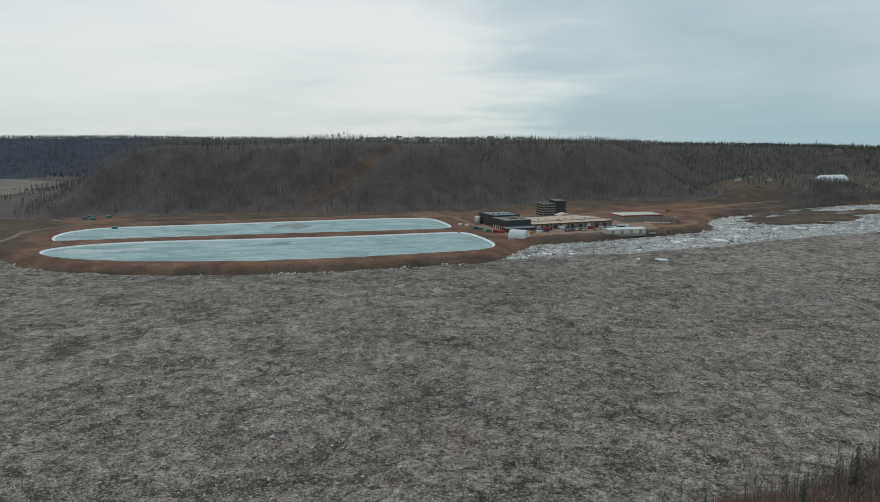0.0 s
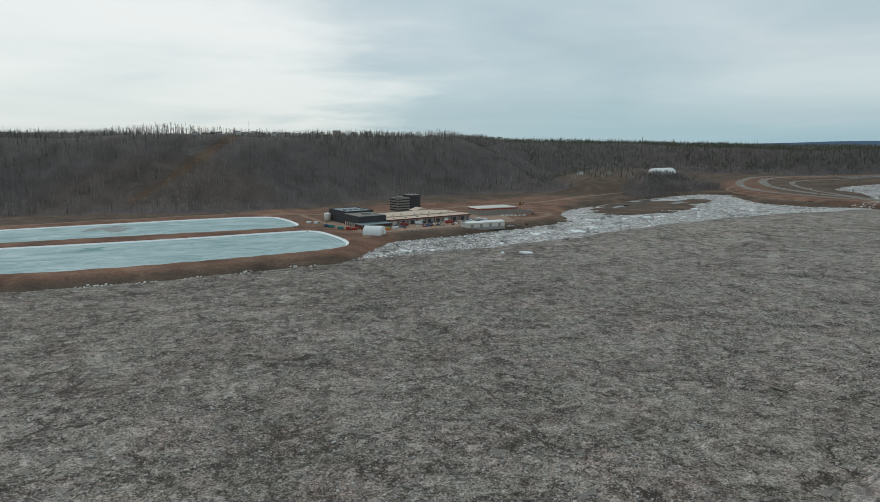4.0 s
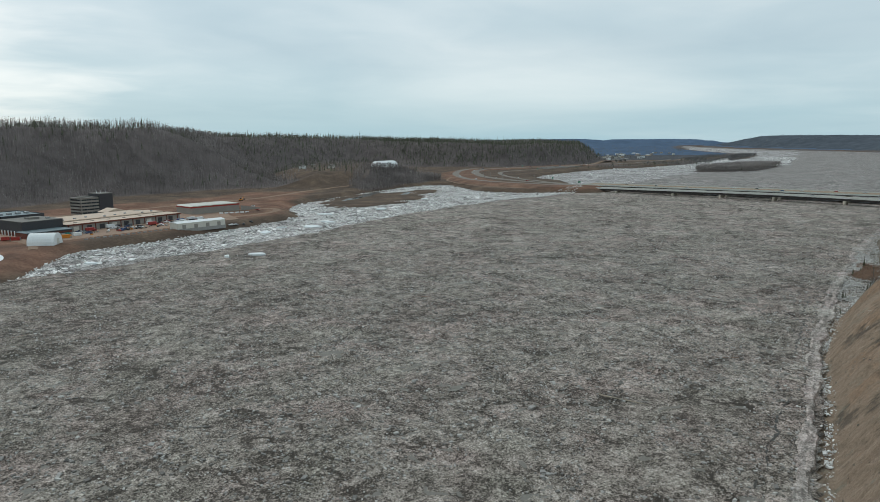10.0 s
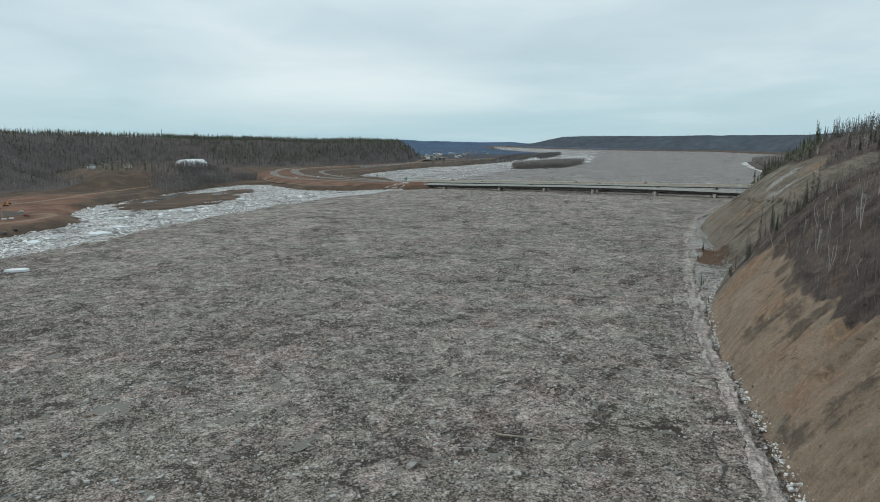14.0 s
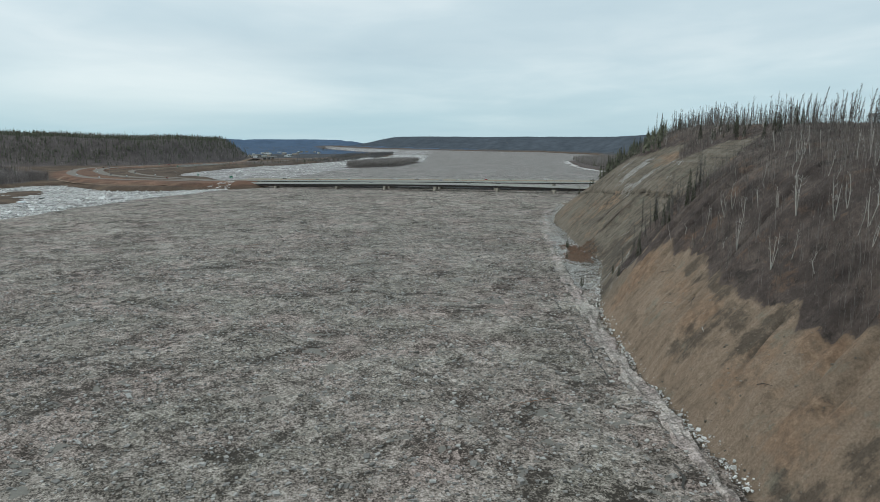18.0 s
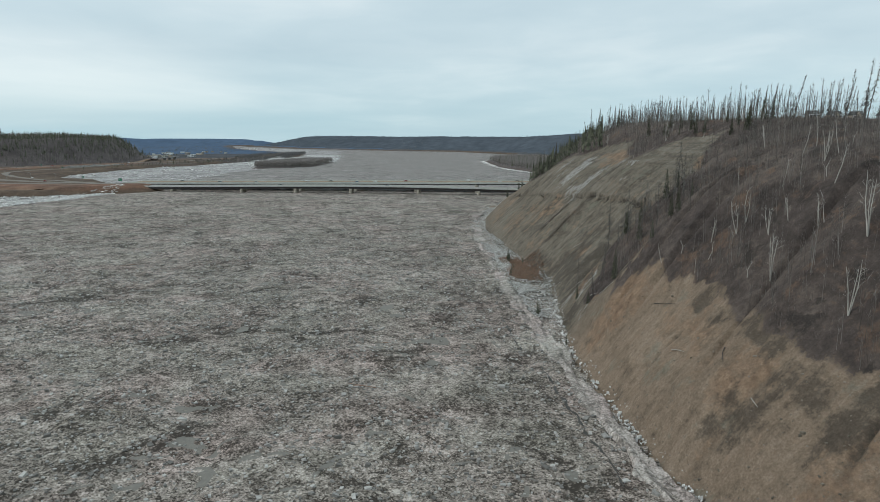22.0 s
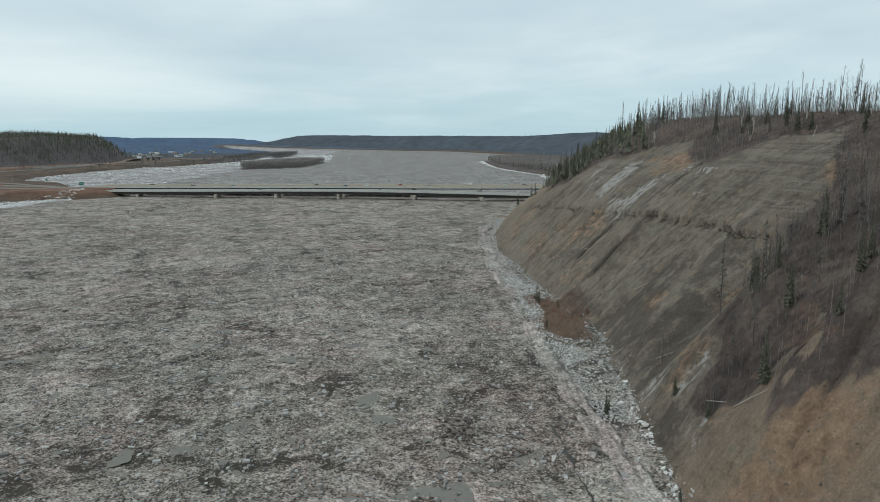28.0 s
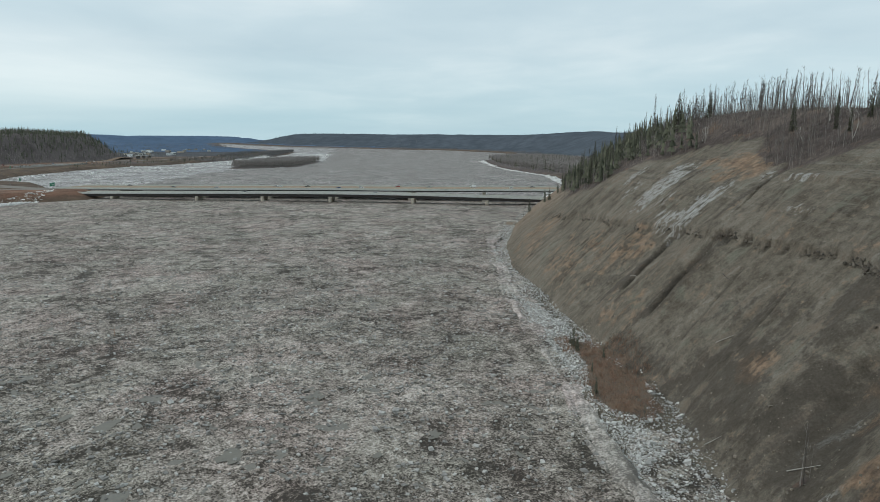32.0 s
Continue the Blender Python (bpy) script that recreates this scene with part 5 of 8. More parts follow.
# pressure lines of snow curving round the near reservoir's end
for inset, width in ((5.0, 0.9), (9.5, 0.7), (15.0, 0.6)):
    arc = [k for k in range(len(POND_NEAR)) if POND_NEAR[k][0] > 0]
    rows = []
    for k in arc:
        px, py = POND_NEAR[k]
        d = Vector((-40 - px, 660 - py)).normalized()
        rows += [(px + d.x * inset, py + d.y * inset, POND_Z + 0.016), (px + d.x * (inset + width), py + d.y * (inset + width), POND_Z + 0.016)]
    line = Shape().add(rows, [(2 * k, 2 * k + 1, 2 * k + 3, 2 * k + 2) for k in range(len(arc) - 1)])
    tagged(new("snow_line", line.mesh("snow_line", M_PALEICE)), "thin white snow line on the reservoir ice", "snow", kind="structure")


M_STILL = plain("still_grey_water", (0.13, 0.128, 0.118), 0.12, 0, 0.3, 0.08, 0.05, 0.5)
for k, (x, y, a, b, turn) in enumerate(((535, 985, 62, 9, 42), (480, 935, 34, 7, 30), (445, 962, 20, 8, 15), (590, 965, 40, 5, 45))):
    ring = []
    for q in range(90):
        t = 6.283 * q / 90
        w = 0.9 + 0.9 * float(fbm(np.array([math.cos(t) * 2 + x]), np.array([math.sin(t) * 2 + y]), 1.2, 5, 8)[0])
        px, py = a * w * math.cos(t), b * w * math.sin(t)
        ca, sa = math.cos(radians(turn)), math.sin(radians(turn))
        ring.append((x + px * ca - py * sa, y + px * sa + py * ca, 1.17))
    tagged(new("water", Shape().add(ring, [tuple(range(90))]).mesh("water", M_STILL)), "still grey pool on the mudflat of the bay", "water", kind="structure")

# ---- roads ----
def ribbon(name, pts, width, material, label, lift=0.35, height=ground_north, kind="structure", category="road"):
    """A road strip laid on the ground along a line of points."""
    path = [Vector(p) for p in pts]
    fine_pts = []
    for k in range(len(path) - 1):
        p0, p1, p2, p3 = path[max(k - 1, 0)], path[k], path[k + 1], path[min(k + 2, len(path) - 1)]
        n = max(2, round((p2 - p1).length / 5))
        for q in range(n):
            t = q / n
            fine_pts.append(0.5 * ((2 * p1) + (p2 - p0) * t + (2 * p0 - 5 * p1 + 4 * p2 - p3) * t * t + (3 * p1 - p0 - 3 * p2 + p3) * t ** 3))
    fine_pts.append(path[-1])
    rows = []
    for k, p in enumerate(fine_pts):
        d = (fine_pts[min(k + 1, len(fine_pts) - 1)] - fine_pts[max(k - 1, 0)]).normalized()
        side = Vector((-d.y, d.x))
        rows.append([p + side * width * s for s in (-0.5, -0.2, 0.2, 0.5)])
    flat_pts = np.array([(q.x, q.y) for r in rows for q in r])
    z = height(flat_pts[:, 0], flat_pts[:, 1]).reshape(-1, 4)
    z = z.max(1)
    for _ in range(3):
        z = np.convolve(np.r_[z[0], z, z[-1]], [0.25, 0.5, 0.25], "valid")
    z = np.repeat(z[:, None], 4, 1) + lift
    z[:, (0, 3)] -= lift * 0.9
    v = np.c_[flat_pts, z.ravel()]
    f = [(4 * k + c, 4 * k + c + 1, 4 * k + c + 5, 4 * k + c + 4) for k in range(len(rows) - 1) for c in range(3)]
    return tagged(new(name, raw_mesh(name, v, f, material)), label, category, kind=kind)


LANE_OUT = [(852, 852), (836, 915), (822, 969), (817, 1035), (842, 1128), (937, 1277), (1073, 1420), (1180, 1480), (1320, 1490)]
LANE_IN = [(885, 880), (888, 957), (893, 1042), (930, 1164), (1004, 1289), (1106, 1394), (1200, 1440), (1290, 1442), (1400, 1437), (1700, 1478), (2000, 1530), (2300, 1650)]
RAMP = [(893, 930), (918, 1010), (945, 1085), (1009, 1200), (1091, 1300), (1176, 1345), (1290, 1365), (1420, 1410)]
ribbon("road", LANE_OUT, 15, M_ASPHALT, "grey asphalt highway curving onto the bridge")
ribbon("road", LANE_IN, 18, M_ASPHALT, "grey asphalt highway lanes curving past the ice")
ribbon("road", RAMP, 11, M_ASPHALT, "grey asphalt slip road")
ribbon("path", [(850, 1180), (805, 1140), (772, 1071), (752, 1013), (742, 950), (765, 885)], 4, M_DIRT, "pale gravel path at the foot of the embankment", 0.3)
ribbon("road", [(-20, 905), (35, 893), (168, 917), (257, 950), (346, 972), (395, 1000), (455, 1045), (520, 1085), (585, 1115), (650, 1180), (700, 1260)], 9,
       M_DIRT, "pale dirt road climbing from the water plant")
ribbon("road", [(-452, 640), (-462, 700), (-478, 765), (-440, 825), (-330, 842), (-200, 878), (-60, 915), (5, 905), (28, 850), (48, 780), (74, 715), (74, 675)], 6,
       M_DIRT, "brown dirt track round the reservoirs", 0.25)
ribbon("path", [(-520, 880), (-470, 850), (-430, 870), (-330, 900)], 6, M_DIRT, "orange dirt track above the reservoirs", 0.25)
ribbon("road", [(250, 830), (300, 850), (322, 832), (300, 800), (240, 780)], 8, M_DIRT, "dirt loop road round the tank house", 0.25)
yard = Shape().add([(40, 770, 5.34), (85, 705, 5.34), (180, 735, 5.34), (255, 765, 5.34), (262, 815, 5.34), (235, 870, 5.34), (60, 880, 5.34)], [tuple(range(7))])
tagged(new("gravel_yard", yard.mesh("gravel_yard", M_GRAVEL)), "gravel yard of the water plant", "yard", kind="structure")

# ---- bridges ----


def bridge(a, b, width, tops, stations, depth, name, label, lamp_at, paving=None):
    """A girder bridge from a to b; tops: (station, deck height)."""
    a, b = Vector(a), Vector(b)
    length = (b - a).length
    turn = math.degrees(math.atan2(b.y - a.y, b.x - a.x))
    root = thing(name, label, "bridge", pose(a.x, a.y, 0, 0, 0, turn))
    xs = [length * k / 36 for k in range(37)]
    st, hz = zip(*tops)

    def zt(s):
        return float(np.interp(s, st, hz))

    def strip(y0, y1, up0, up1):
        sh = Shape()
        p, q = [], []
        for s in xs:
            z = zt(s)
            p += [(s, y0, z + up0), (s, y1, z + up0), (s, y1, z + up1), (s, y0, z + up1)]
        for k in range(len(xs) - 1):
            o = 4 * k
            q += [(o + c, o + (c + 1) % 4, o + 4 + (c + 1) % 4, o + 4 + c) for c in range(4)]
        q += [(0, 1, 2, 3), tuple(4 * (len(xs) - 1) + c for c in (3, 2, 1, 0))]
        return sh.add(p, q)

    w = width / 2
    part("deck", strip(-w, w, -0.35, 0.0), paving or M_ASPHALT, root, "worn asphalt deck")
    for y in (-w, w - 0.35):
        part("barrier", strip(y, y + 0.35, 0.0, 0.95), M_BARRIER, root, "pale concrete barrier")
        part("edge_slab", strip(y - 0.1, y + 0.45, -0.95, -0.02), M_BARRIER, root, "pale concrete edge")
    for k in range(4):
        y = -w + 0.9 + (width - 1.8) * k / 3
        part("girder", strip(y - 0.25, y + 0.25, -depth, -0.36), M_STEEL, root, "dark weathered steel girder")
        part("flange", strip(y - 0.55, y + 0.55, -depth - 0.12, -depth), M_STEEL, root)
    part("lane_line", strip(-0.1, 0.1, 0.004, 0.02), M_BARRIER, root)
    for s in stations:
        z = zt(s) - depth - 0.12
        cap = Shape().box(s - 1.5, s + 1.5, -w * 1.02, w * 1.02, z - 1.3, z)
        pier = part("pier", cap, M_PIER, root, "concrete pier with rounded nose")
        sh = Shape()
        n = 12
        for y in (-w * 0.88, w * 0.88):
            sh.tube((s, y, -4), (s, y, z - 1.25), 1.7, 1.6, n)
        sh.box(s - 0.8, s + 0.8, -w * 0.88, w * 0.88, -4, z - 1.25)
        part("pier_shaft", sh, M_PIER, pier)
    for s in lamp_at:
        pole = Shape().tube((s, -w + 0.1, zt(s) + 0.6), (s, -w + 0.1, zt(s) + 9.0), 0.11, 0.07, 6)
        pole.tube((s, -w + 0.1, zt(s) + 8.9), (s, -w + 2.2, zt(s) + 9.2), 0.06, 0.05, 5)
        lamp = part("lamp_post", pole, M_GALV, root, "thin grey lamp post")
        part("lamp_head", Shape().box(s - 0.15, s + 0.15, -w + 2.0, -w + 2.9, zt(s) + 9.12, zt(s) + 9.28), M_GALV, lamp)
    sh = Shape().prism([(-9, -3), (1.5, -3), (1.5, zt(0) - 0.4), (0, zt(0) - 0.05), (-9, zt(0) - 0.05)], -w - 1.2, w + 1.2)
    part("abutment", sh, M_CONCRETE, root, "pale concrete abutment with wing walls")
    sh = Shape().prism([(length - 1.5, -3), (length + 9, -3), (length + 9, zt(length) - 0.05), (length, zt(length) - 0.05), (length - 1.5, zt(length) - 0.4)], -w - 1.2, w + 1.2)
    part("abutment", sh, M_CONCRETE, root)
    return a, b, zt, turn


NEAR_TOPS = [(0, 5.6), (63, 6.3), (152, 7.5), (220, 8.4), (287, 8.9), (368, 8.6), (440, 7.5), (488, 6.6)]
FAR_TOPS = [(0, 8.0), (150, 9.2), (290, 10.6), (370, 10.8), (450, 11.4), (520, 12.0)]
near_a, near_b, near_z, near_turn = bridge((846, 842), (922, 356), 12.5, NEAR_TOPS, (63, 152, 219, 287, 368, 439), 3.3, "road_bridge",
                                           "low grey girder bridge standing in the ice jam", (287, 368, 439), M_DUSTY)
far_a, far_b, far_z, far_turn = bridge((886, 864), (977, 346), 46.0, FAR_TOPS, (70, 160, 230, 300, 375, 450), 1.9, "road_bridge",
                                       "wide highway bridge with brown dusty lanes behind the low one", (150, 300, 450), M_DUSTY)

# ---- vehicles ----
PAINTS = {"white": (0.72, 0.73, 0.73), "silver": (0.38, 0.39, 0.40), "black": (0.022, 0.023, 0.026), "red": (0.32, 0.035, 0.03), "blue": (0.04, 0.08, 0.18), "grey": (0.13, 0.135, 0.14)}
PAINT = {k: plain(k + "_car_paint", c, 0.35, 0, 3.0, 0.06, 0.5, 0.5) for k, c in PAINTS.items()}


def wheels(root, xs, y, r):
    for x in xs:
        for s in (-1, 1):
            w = part("wheel", Shape().tube((x, s * y - 0.12, r), (x, s * y + 0.12, r), r, r, 10), M_TYRE, root)
            part("rim", Shape().tube((x, s * (y + 0.125) - 0.02, r), (x, s * (y + 0.125) + 0.02, r), r * 0.55, r * 0.55, 8), M_GALV, w)


def vehicle(kind, colour):
    what = {"pickup": "pickup truck", "suv": "sport utility car", "van": "panel van", "truck": "box truck"}[kind]
    root = thing(kind if kind != "pickup" else "pickup_truck", colour + " " + what + " parked or driving on the dusty road", "car" if kind in ("suv", "van") else "truck")
    paint = PAINT[colour]
    if kind == "pickup":
        body = Shape().prism([(-2.8, 0.5), (2.8, 0.5), (2.85, 0.95), (1.3, 1.12), (-2.75, 1.12), (-2.85, 0.9)], -0.95, 0.95)
        cab = Shape().prism([(-0.6, 1.12), (1.35, 1.12), (0.75, 1.85), (-0.45, 1.88)], -0.85, 0.85)
        glass = Shape().prism([(-0.4, 1.22), (1.06, 1.22), (0.66, 1.72), (-0.36, 1.74)], -0.865, 0.865)
        wheels(root, (-1.75, 1.75), 0.85, 0.4)
    elif kind == "suv":
        body = Shape().prism([(-2.35, 0.45), (2.35, 0.45), (2.38, 0.85), (1.2, 1.02), (-2.3, 1.02), (-2.4, 0.8)], -0.92, 0.92)
        cab = Shape().prism([(-2.2, 1.02), (1.2, 1.02), (0.55, 1.66), (-1.9, 1.68)], -0.82, 0.82)
        glass = Shape().prism([(-2.0, 1.1), (0.95, 1.1), (0.48, 1.54), (-1.8, 1.56)], -0.835, 0.835)
        wheels(root, (-1.45, 1.45), 0.82, 0.36)
    elif kind == "van":
        body = Shape().prism([(-2.9, 0.45), (2.9, 0.45), (2.95, 1.0), (2.3, 1.3), (1.7, 2.3), (-2.9, 2.35)], -0.98, 0.98)
        cab = Shape().box(-2.6, 1.4, -0.9, 0.9, 2.3, 2.42, 0.05)
        glass = Shape().prism([(1.2, 1.35), (2.12, 1.35), (1.68, 2.1), (1.2, 2.12)], -0.995, 0.995)
        wheels(root, (-1.8, 1.85), 0.86, 0.37)
    else:
        body = Shape().box(-4.6, 1.9, -1.25, 1.25, 1.05, 3.6, 0.08)
        cab = Shape().prism([(2.0, 0.6), (4.1, 0.6), (4.1, 1.5), (3.7, 2.5), (2.0, 2.6)], -1.1, 1.1)
        glass = Shape().prism([(2.6, 1.55), (4.0, 1.55), (3.62, 2.3), (2.6, 2.35)], -1.115, 1.115)
        wheels(root, (-3.3, -2.2, 3.1), 1.05, 0.5)
        part("chassis", Shape().box(-4.5, 3.9, -0.5, 0.5, 0.55, 1.0), M_TYRE, root)
    part("body", body, paint, root)
    part("cab", cab, paint, root)
    part("windows", glass, M_GLASS, root, "dark glass")
    return root


fleet = {}


def put_vehicle(kind, colour, x, y, z, turn, group):
    if (kind, colour) not in fleet:
        ob = fleet[(kind, colour)] = vehicle(kind, colour)
        ob.matrix_basis = pose(x, y, z, 0, 0, turn)
    else:
        ob = copy_thing(fleet[(kind, colour)], pose(x, y, z, 0, 0, turn))
    ob["group"] = group
    return ob


def on_bridge(a, b, zt, s, off):
    d = (b - a).normalized()
    p = a + d * s + Vector((-d.y, d.x)) * off
    return p.x, p.y, zt(s) + 0.03


for kind, colour, s, off, flip in (("pickup", "black", 262, 8, 0), ("suv", "white", 225, 14, 180), ("pickup", "white", 232, 8, 0), ("suv", "silver", 170, -12, 180),
                                   ("suv", "grey", 120, -4, 0), ("pickup", "grey", 60, 16, 180), ("suv", "white", 322, -3, 0), ("suv", "red", 358, 14, 180),
                                   ("pickup", "silver", 392, 8, 0), ("suv", "blue", 300, -12, 180), ("van", "white", 438, 14, 180), ("suv", "white", 478, -3, 0), ("pickup", "grey", 500, 16, 180)):
    put_vehicle(kind, colour, *on_bridge(far_a, far_b, far_z, s, off), far_turn + flip, "cars on the bridge")
for kind, colour, s, off, flip in (("suv", "white", 12, 2, 180), ("pickup", "grey", 200, -2, 0), ("suv", "silver", 330, 2, 180)):
    put_vehicle(kind, colour, *on_bridge(near_a, near_b, near_z, s, off), near_turn + flip, "cars on the bridge")

KINDS, TINTS = ("pickup", "suv", "suv", "pickup", "van", "truck"), ("white", "white", "silver", "grey", "black", "red", "white", "blue")
for k, (x, y, d) in enumerate(((905, 1110, 62), (935, 1180, 60), (985, 1270, 52), (1060, 1360, 40), (1120, 1410, 30), (1150, 1430, 20), (1245, 1442, -2), (1330, 1440, 0), (960, 1105, 58),
                               (1020, 1215, 52), (830, 1085, 75), (870, 1180, 60), (1010, 1365, 45), (1450, 1440, 8), (1560, 1455, 8), (890, 1010, 85), (1590, 1462, 8), (1680, 1476, 8))):
    put_vehicle(KINDS[k % 4], TINTS[(k * 3) % 8], x, y, zn(x, y) + 0.42, d, "cars on the highway")


M_TANWALL = plain("beige_siding", (0.38, 0.32, 0.25), 0.7, 0, 2, 0.1, 0.3)
# ---- water plant ----
PLANT = pose(108, 759, 5.2, 0, 0, 20.6)


def windows(root, x0, x1, y, z0, z1, n, facing=-1, gap=0.25, axis="x"):
    """A row of panes set proud of a wall."""
    step = (x1 - x0) / n
    for k in range(n):
        a, b = x0 + step * (k + gap / 2), x0 + step * (k + 1 - gap / 2)
        lo, hi = sorted((y, y + 0.06 * facing))
        sh = Shape().box(a, b, lo, hi, z0, z1) if axis == "x" else Shape().box(lo, hi, a, b, z0, z1)
        part("window", sh, M_GLASS, root)


hall = thing("process_hall", "long low plant hall with a pale tan roof", "industrial building", PLANT)
part("wall", Shape().box(0, 108, 0, 64, 0, 5.9), M_WALLGREY, hall, "taupe panel walls")
roof = Shape().prism([(-0.8, 6.0), (108.8, 6.0), (108.8, 6.5), (-0.8, 6.5)], -0.8, 20)
roof.prism([(-0.8, 6.8), (104, 6.8), (104, 7.5), (-0.8, 7.5)], 20, 44)
roof.prism([(-0.8, 6.0), (98, 6.0), (98, 6.6), (-0.8, 6.6)], 44, 64.8)
part("roof", roof, M_TANROOF, hall, "pale tan roof membrane in three steps")
part("fascia", Shape().box(-0.9, 109, -0.95, -0.8, 5.3, 6.45), M_REDBRICK, hall, "dark red fascia")
for k in range(9):
    part("loading_door", Shape().box(5 + 11.3 * k, 9.5 + 11.3 * k, -0.08, 0, 0.1, 4.2), M_CLAD if k % 3 else M_CREAM, hall)
for k in range(8):
    part("roof_vent", Shape().box(8 + 12.5 * k, 9.6 + 12.5 * k, 22 + (k % 3) * 4, 23.6 + (k % 3) * 4, 7.5, 8.6, 0.2), M_GALV, hall)
for k in range(6):
    part("skylight", Shape().box(10 + 15 * k, 13 + 15 * k, 8, 9.6, 6.5, 6.75, 0.08), M_GLASS, hall)
for k in range(10):
    part("pilaster", Shape().box(0.4 + 11.6 * k, 1.2 + 11.6 * k, -0.3, 0, 0, 5.3), M_REDBRICK, hall)

tall = thing("filter_building", "tall charcoal clad block with a flat grey roof", "industrial building", PLANT @ pose(-31, 40, 0))
part("wall", Shape().box(0, 34, 0, 44, 0, 13.2), M_CLAD, tall, "charcoal metal cladding")
part("parapet", Shape().box(-0.2, 34.2, -0.2, 0.4, 13.2, 13.9).box(-0.2, 34.2, 43.6, 44.2, 13.2, 13.9).box(-0.2, 0.4, 0.4, 43.6, 13.2, 13.9).box(33.6, 34.2, 0.4, 43.6, 13.2, 13.9), M_CLAD, tall)
part("roof", Shape().box(0.4, 33.6, 0.4, 43.6, 13.2, 13.35), M_BLUEROOF, tall, "blue-grey roof deck")
for k in range(4):
    part("roof_unit", Shape().box(5 + 7 * k, 8 + 7 * k, 14, 18, 13.35, 15.0, 0.15), M_GALV, tall)
low = thing("pump_building", "charcoal clad block with brick base beside the hall", "industrial building", PLANT @ pose(-34, 2.5, 0))
part("wall", Shape().box(0, 32, 0, 37, 3.2, 11.6), M_CLAD, low, "charcoal metal cladding")
part("base", Shape().box(0.1, 31.9, 0.1, 36.9, 0, 3.2), M_REDBRICK, low, "red brick base")
part("roof", Shape().box(-0.2, 32.2, -0.2, 37.2, 11.6, 12.0), M_GREYROOF, low, "grey gravel roof")
part("roof_unit", Shape().box(13, 21, 14, 22, 12.0, 13.6, 0.2), M_GREYROOF, low)
part("roof_unit", Shape().box(24, 27, 9, 12, 12.0, 13.2, 0.2), M_GALV, low)
for k in range(6):
    part("vent_pipe", Shape().tube((-0.6, 6 + 5 * k, 0), (-0.6, 6 + 5 * k, 4.2), 0.45, 0.45, 8), M_WHITE, low, "white vent pipe")
ann = thing("annex", "low brick annex with a blue-grey metal roof", "industrial building", PLANT @ pose(-39, -14, 0))
part("wall", Shape().box(0, 35, 0, 16, 0, 4.6), M_REDBRICK, ann, "red brown brick walls")
part("band", Shape().box(-0.1, 35.1, -0.1, 0, 3.6, 4.6), M_CLAD, ann, "dark band")
part("roof", Shape().prism([(-0.6, 4.6), (35.6, 4.6), (35.6, 5.0), (-0.6, 5.0)], -0.6, 16.4), M_BLUEROOF, ann, "blue-grey metal roof")
windows(ann, 2, 33, 0, 1.0, 2.6, 9)
for k in range(5):
    part("chiller", Shape().box(17 + 3.6 * k, 20 + 3.6 * k, -4, -1.6, 0, 2.2, 0.15), M_TEAL if k % 2 else M_GALV, ann, "green and grey plant unit")
tank = thing("storage_tank", "round beige steel storage tank", "tank", PLANT @ pose(-36, 78, 0))
part("shell", Shape().tube((0, 0, 0), (0, 0, 9.0), 3.6, 3.6, 20), M_CREAM, tank, "beige steel shell", True)
part("cap", Shape().tube((0, 0, 9.0), (0, 0, 9.9), 3.7, 0.4, 20), M_WHITE, tank, "pale conical cap")

office = thing("office_tower", "five storey office block with window bands beside a dark stair tower", "office building", PLANT @ pose(80, 118, 0))
part("wall", Shape().box(0, 19, 0, 20, 0, 17.0), M_WALLGREY, office, "grey brown panel walls")
for k in range(5):
    z = 1.4 + 3.3 * k
    part("window_band", Shape().box(0.4, 18.8, -0.12, 0, z, z + 1.5).box(-0.12, 0, 0.4, 19.6, z, z + 1.5), M_GLASS, office, "dark ribbon window")
    for q in range(7):
        part("mullion", Shape().box(0.5 + 2.6 * q, 0.7 + 2.6 * q, -0.2, -0.12, z, z + 1.5), M_GALV, office)
part("roof", Shape().box(-0.3, 19.3, -0.3, 20.3, 17.0, 17.6), M_GREYROOF, office)
part("penthouse", Shape().box(4, 14, 6, 14, 17.6, 18.8, 0.1), M_GREYROOF, office)
part("stair_tower", Shape().box(19.05, 34, -1.0, 19, 0, 20.5), M_CLAD, office, "dark charcoal stair tower")
part("stair_roof", Shape().box(18.9, 34.2, -1.2, 19.2, 20.5, 21.0), M_GREYROOF, office)
for k in range(5):
    part("antenna", Shape().tube((21 + 2.4 * k, 6 + (k % 2) * 5, 21), (21 + 2.4 * k, 6 + (k % 2) * 5, 23.2 + (k % 3)), 0.09, 0.06, 5), M_WHITE, office)

hut = thing("gable_hut", "small pale gabled roof building behind the hall", "building", PLANT @ pose(76, 68, 0))
part("wall", Shape().box(0, 20, 0, 14, 0, 6.2), M_WALLGREY, hut)
part("roof", Shape().prism([(-0.8, 6.0), (20.8, 6.0), (10, 9.4)], -0.8, 14.8), M_TANROOF, hut, "pale gable roof")

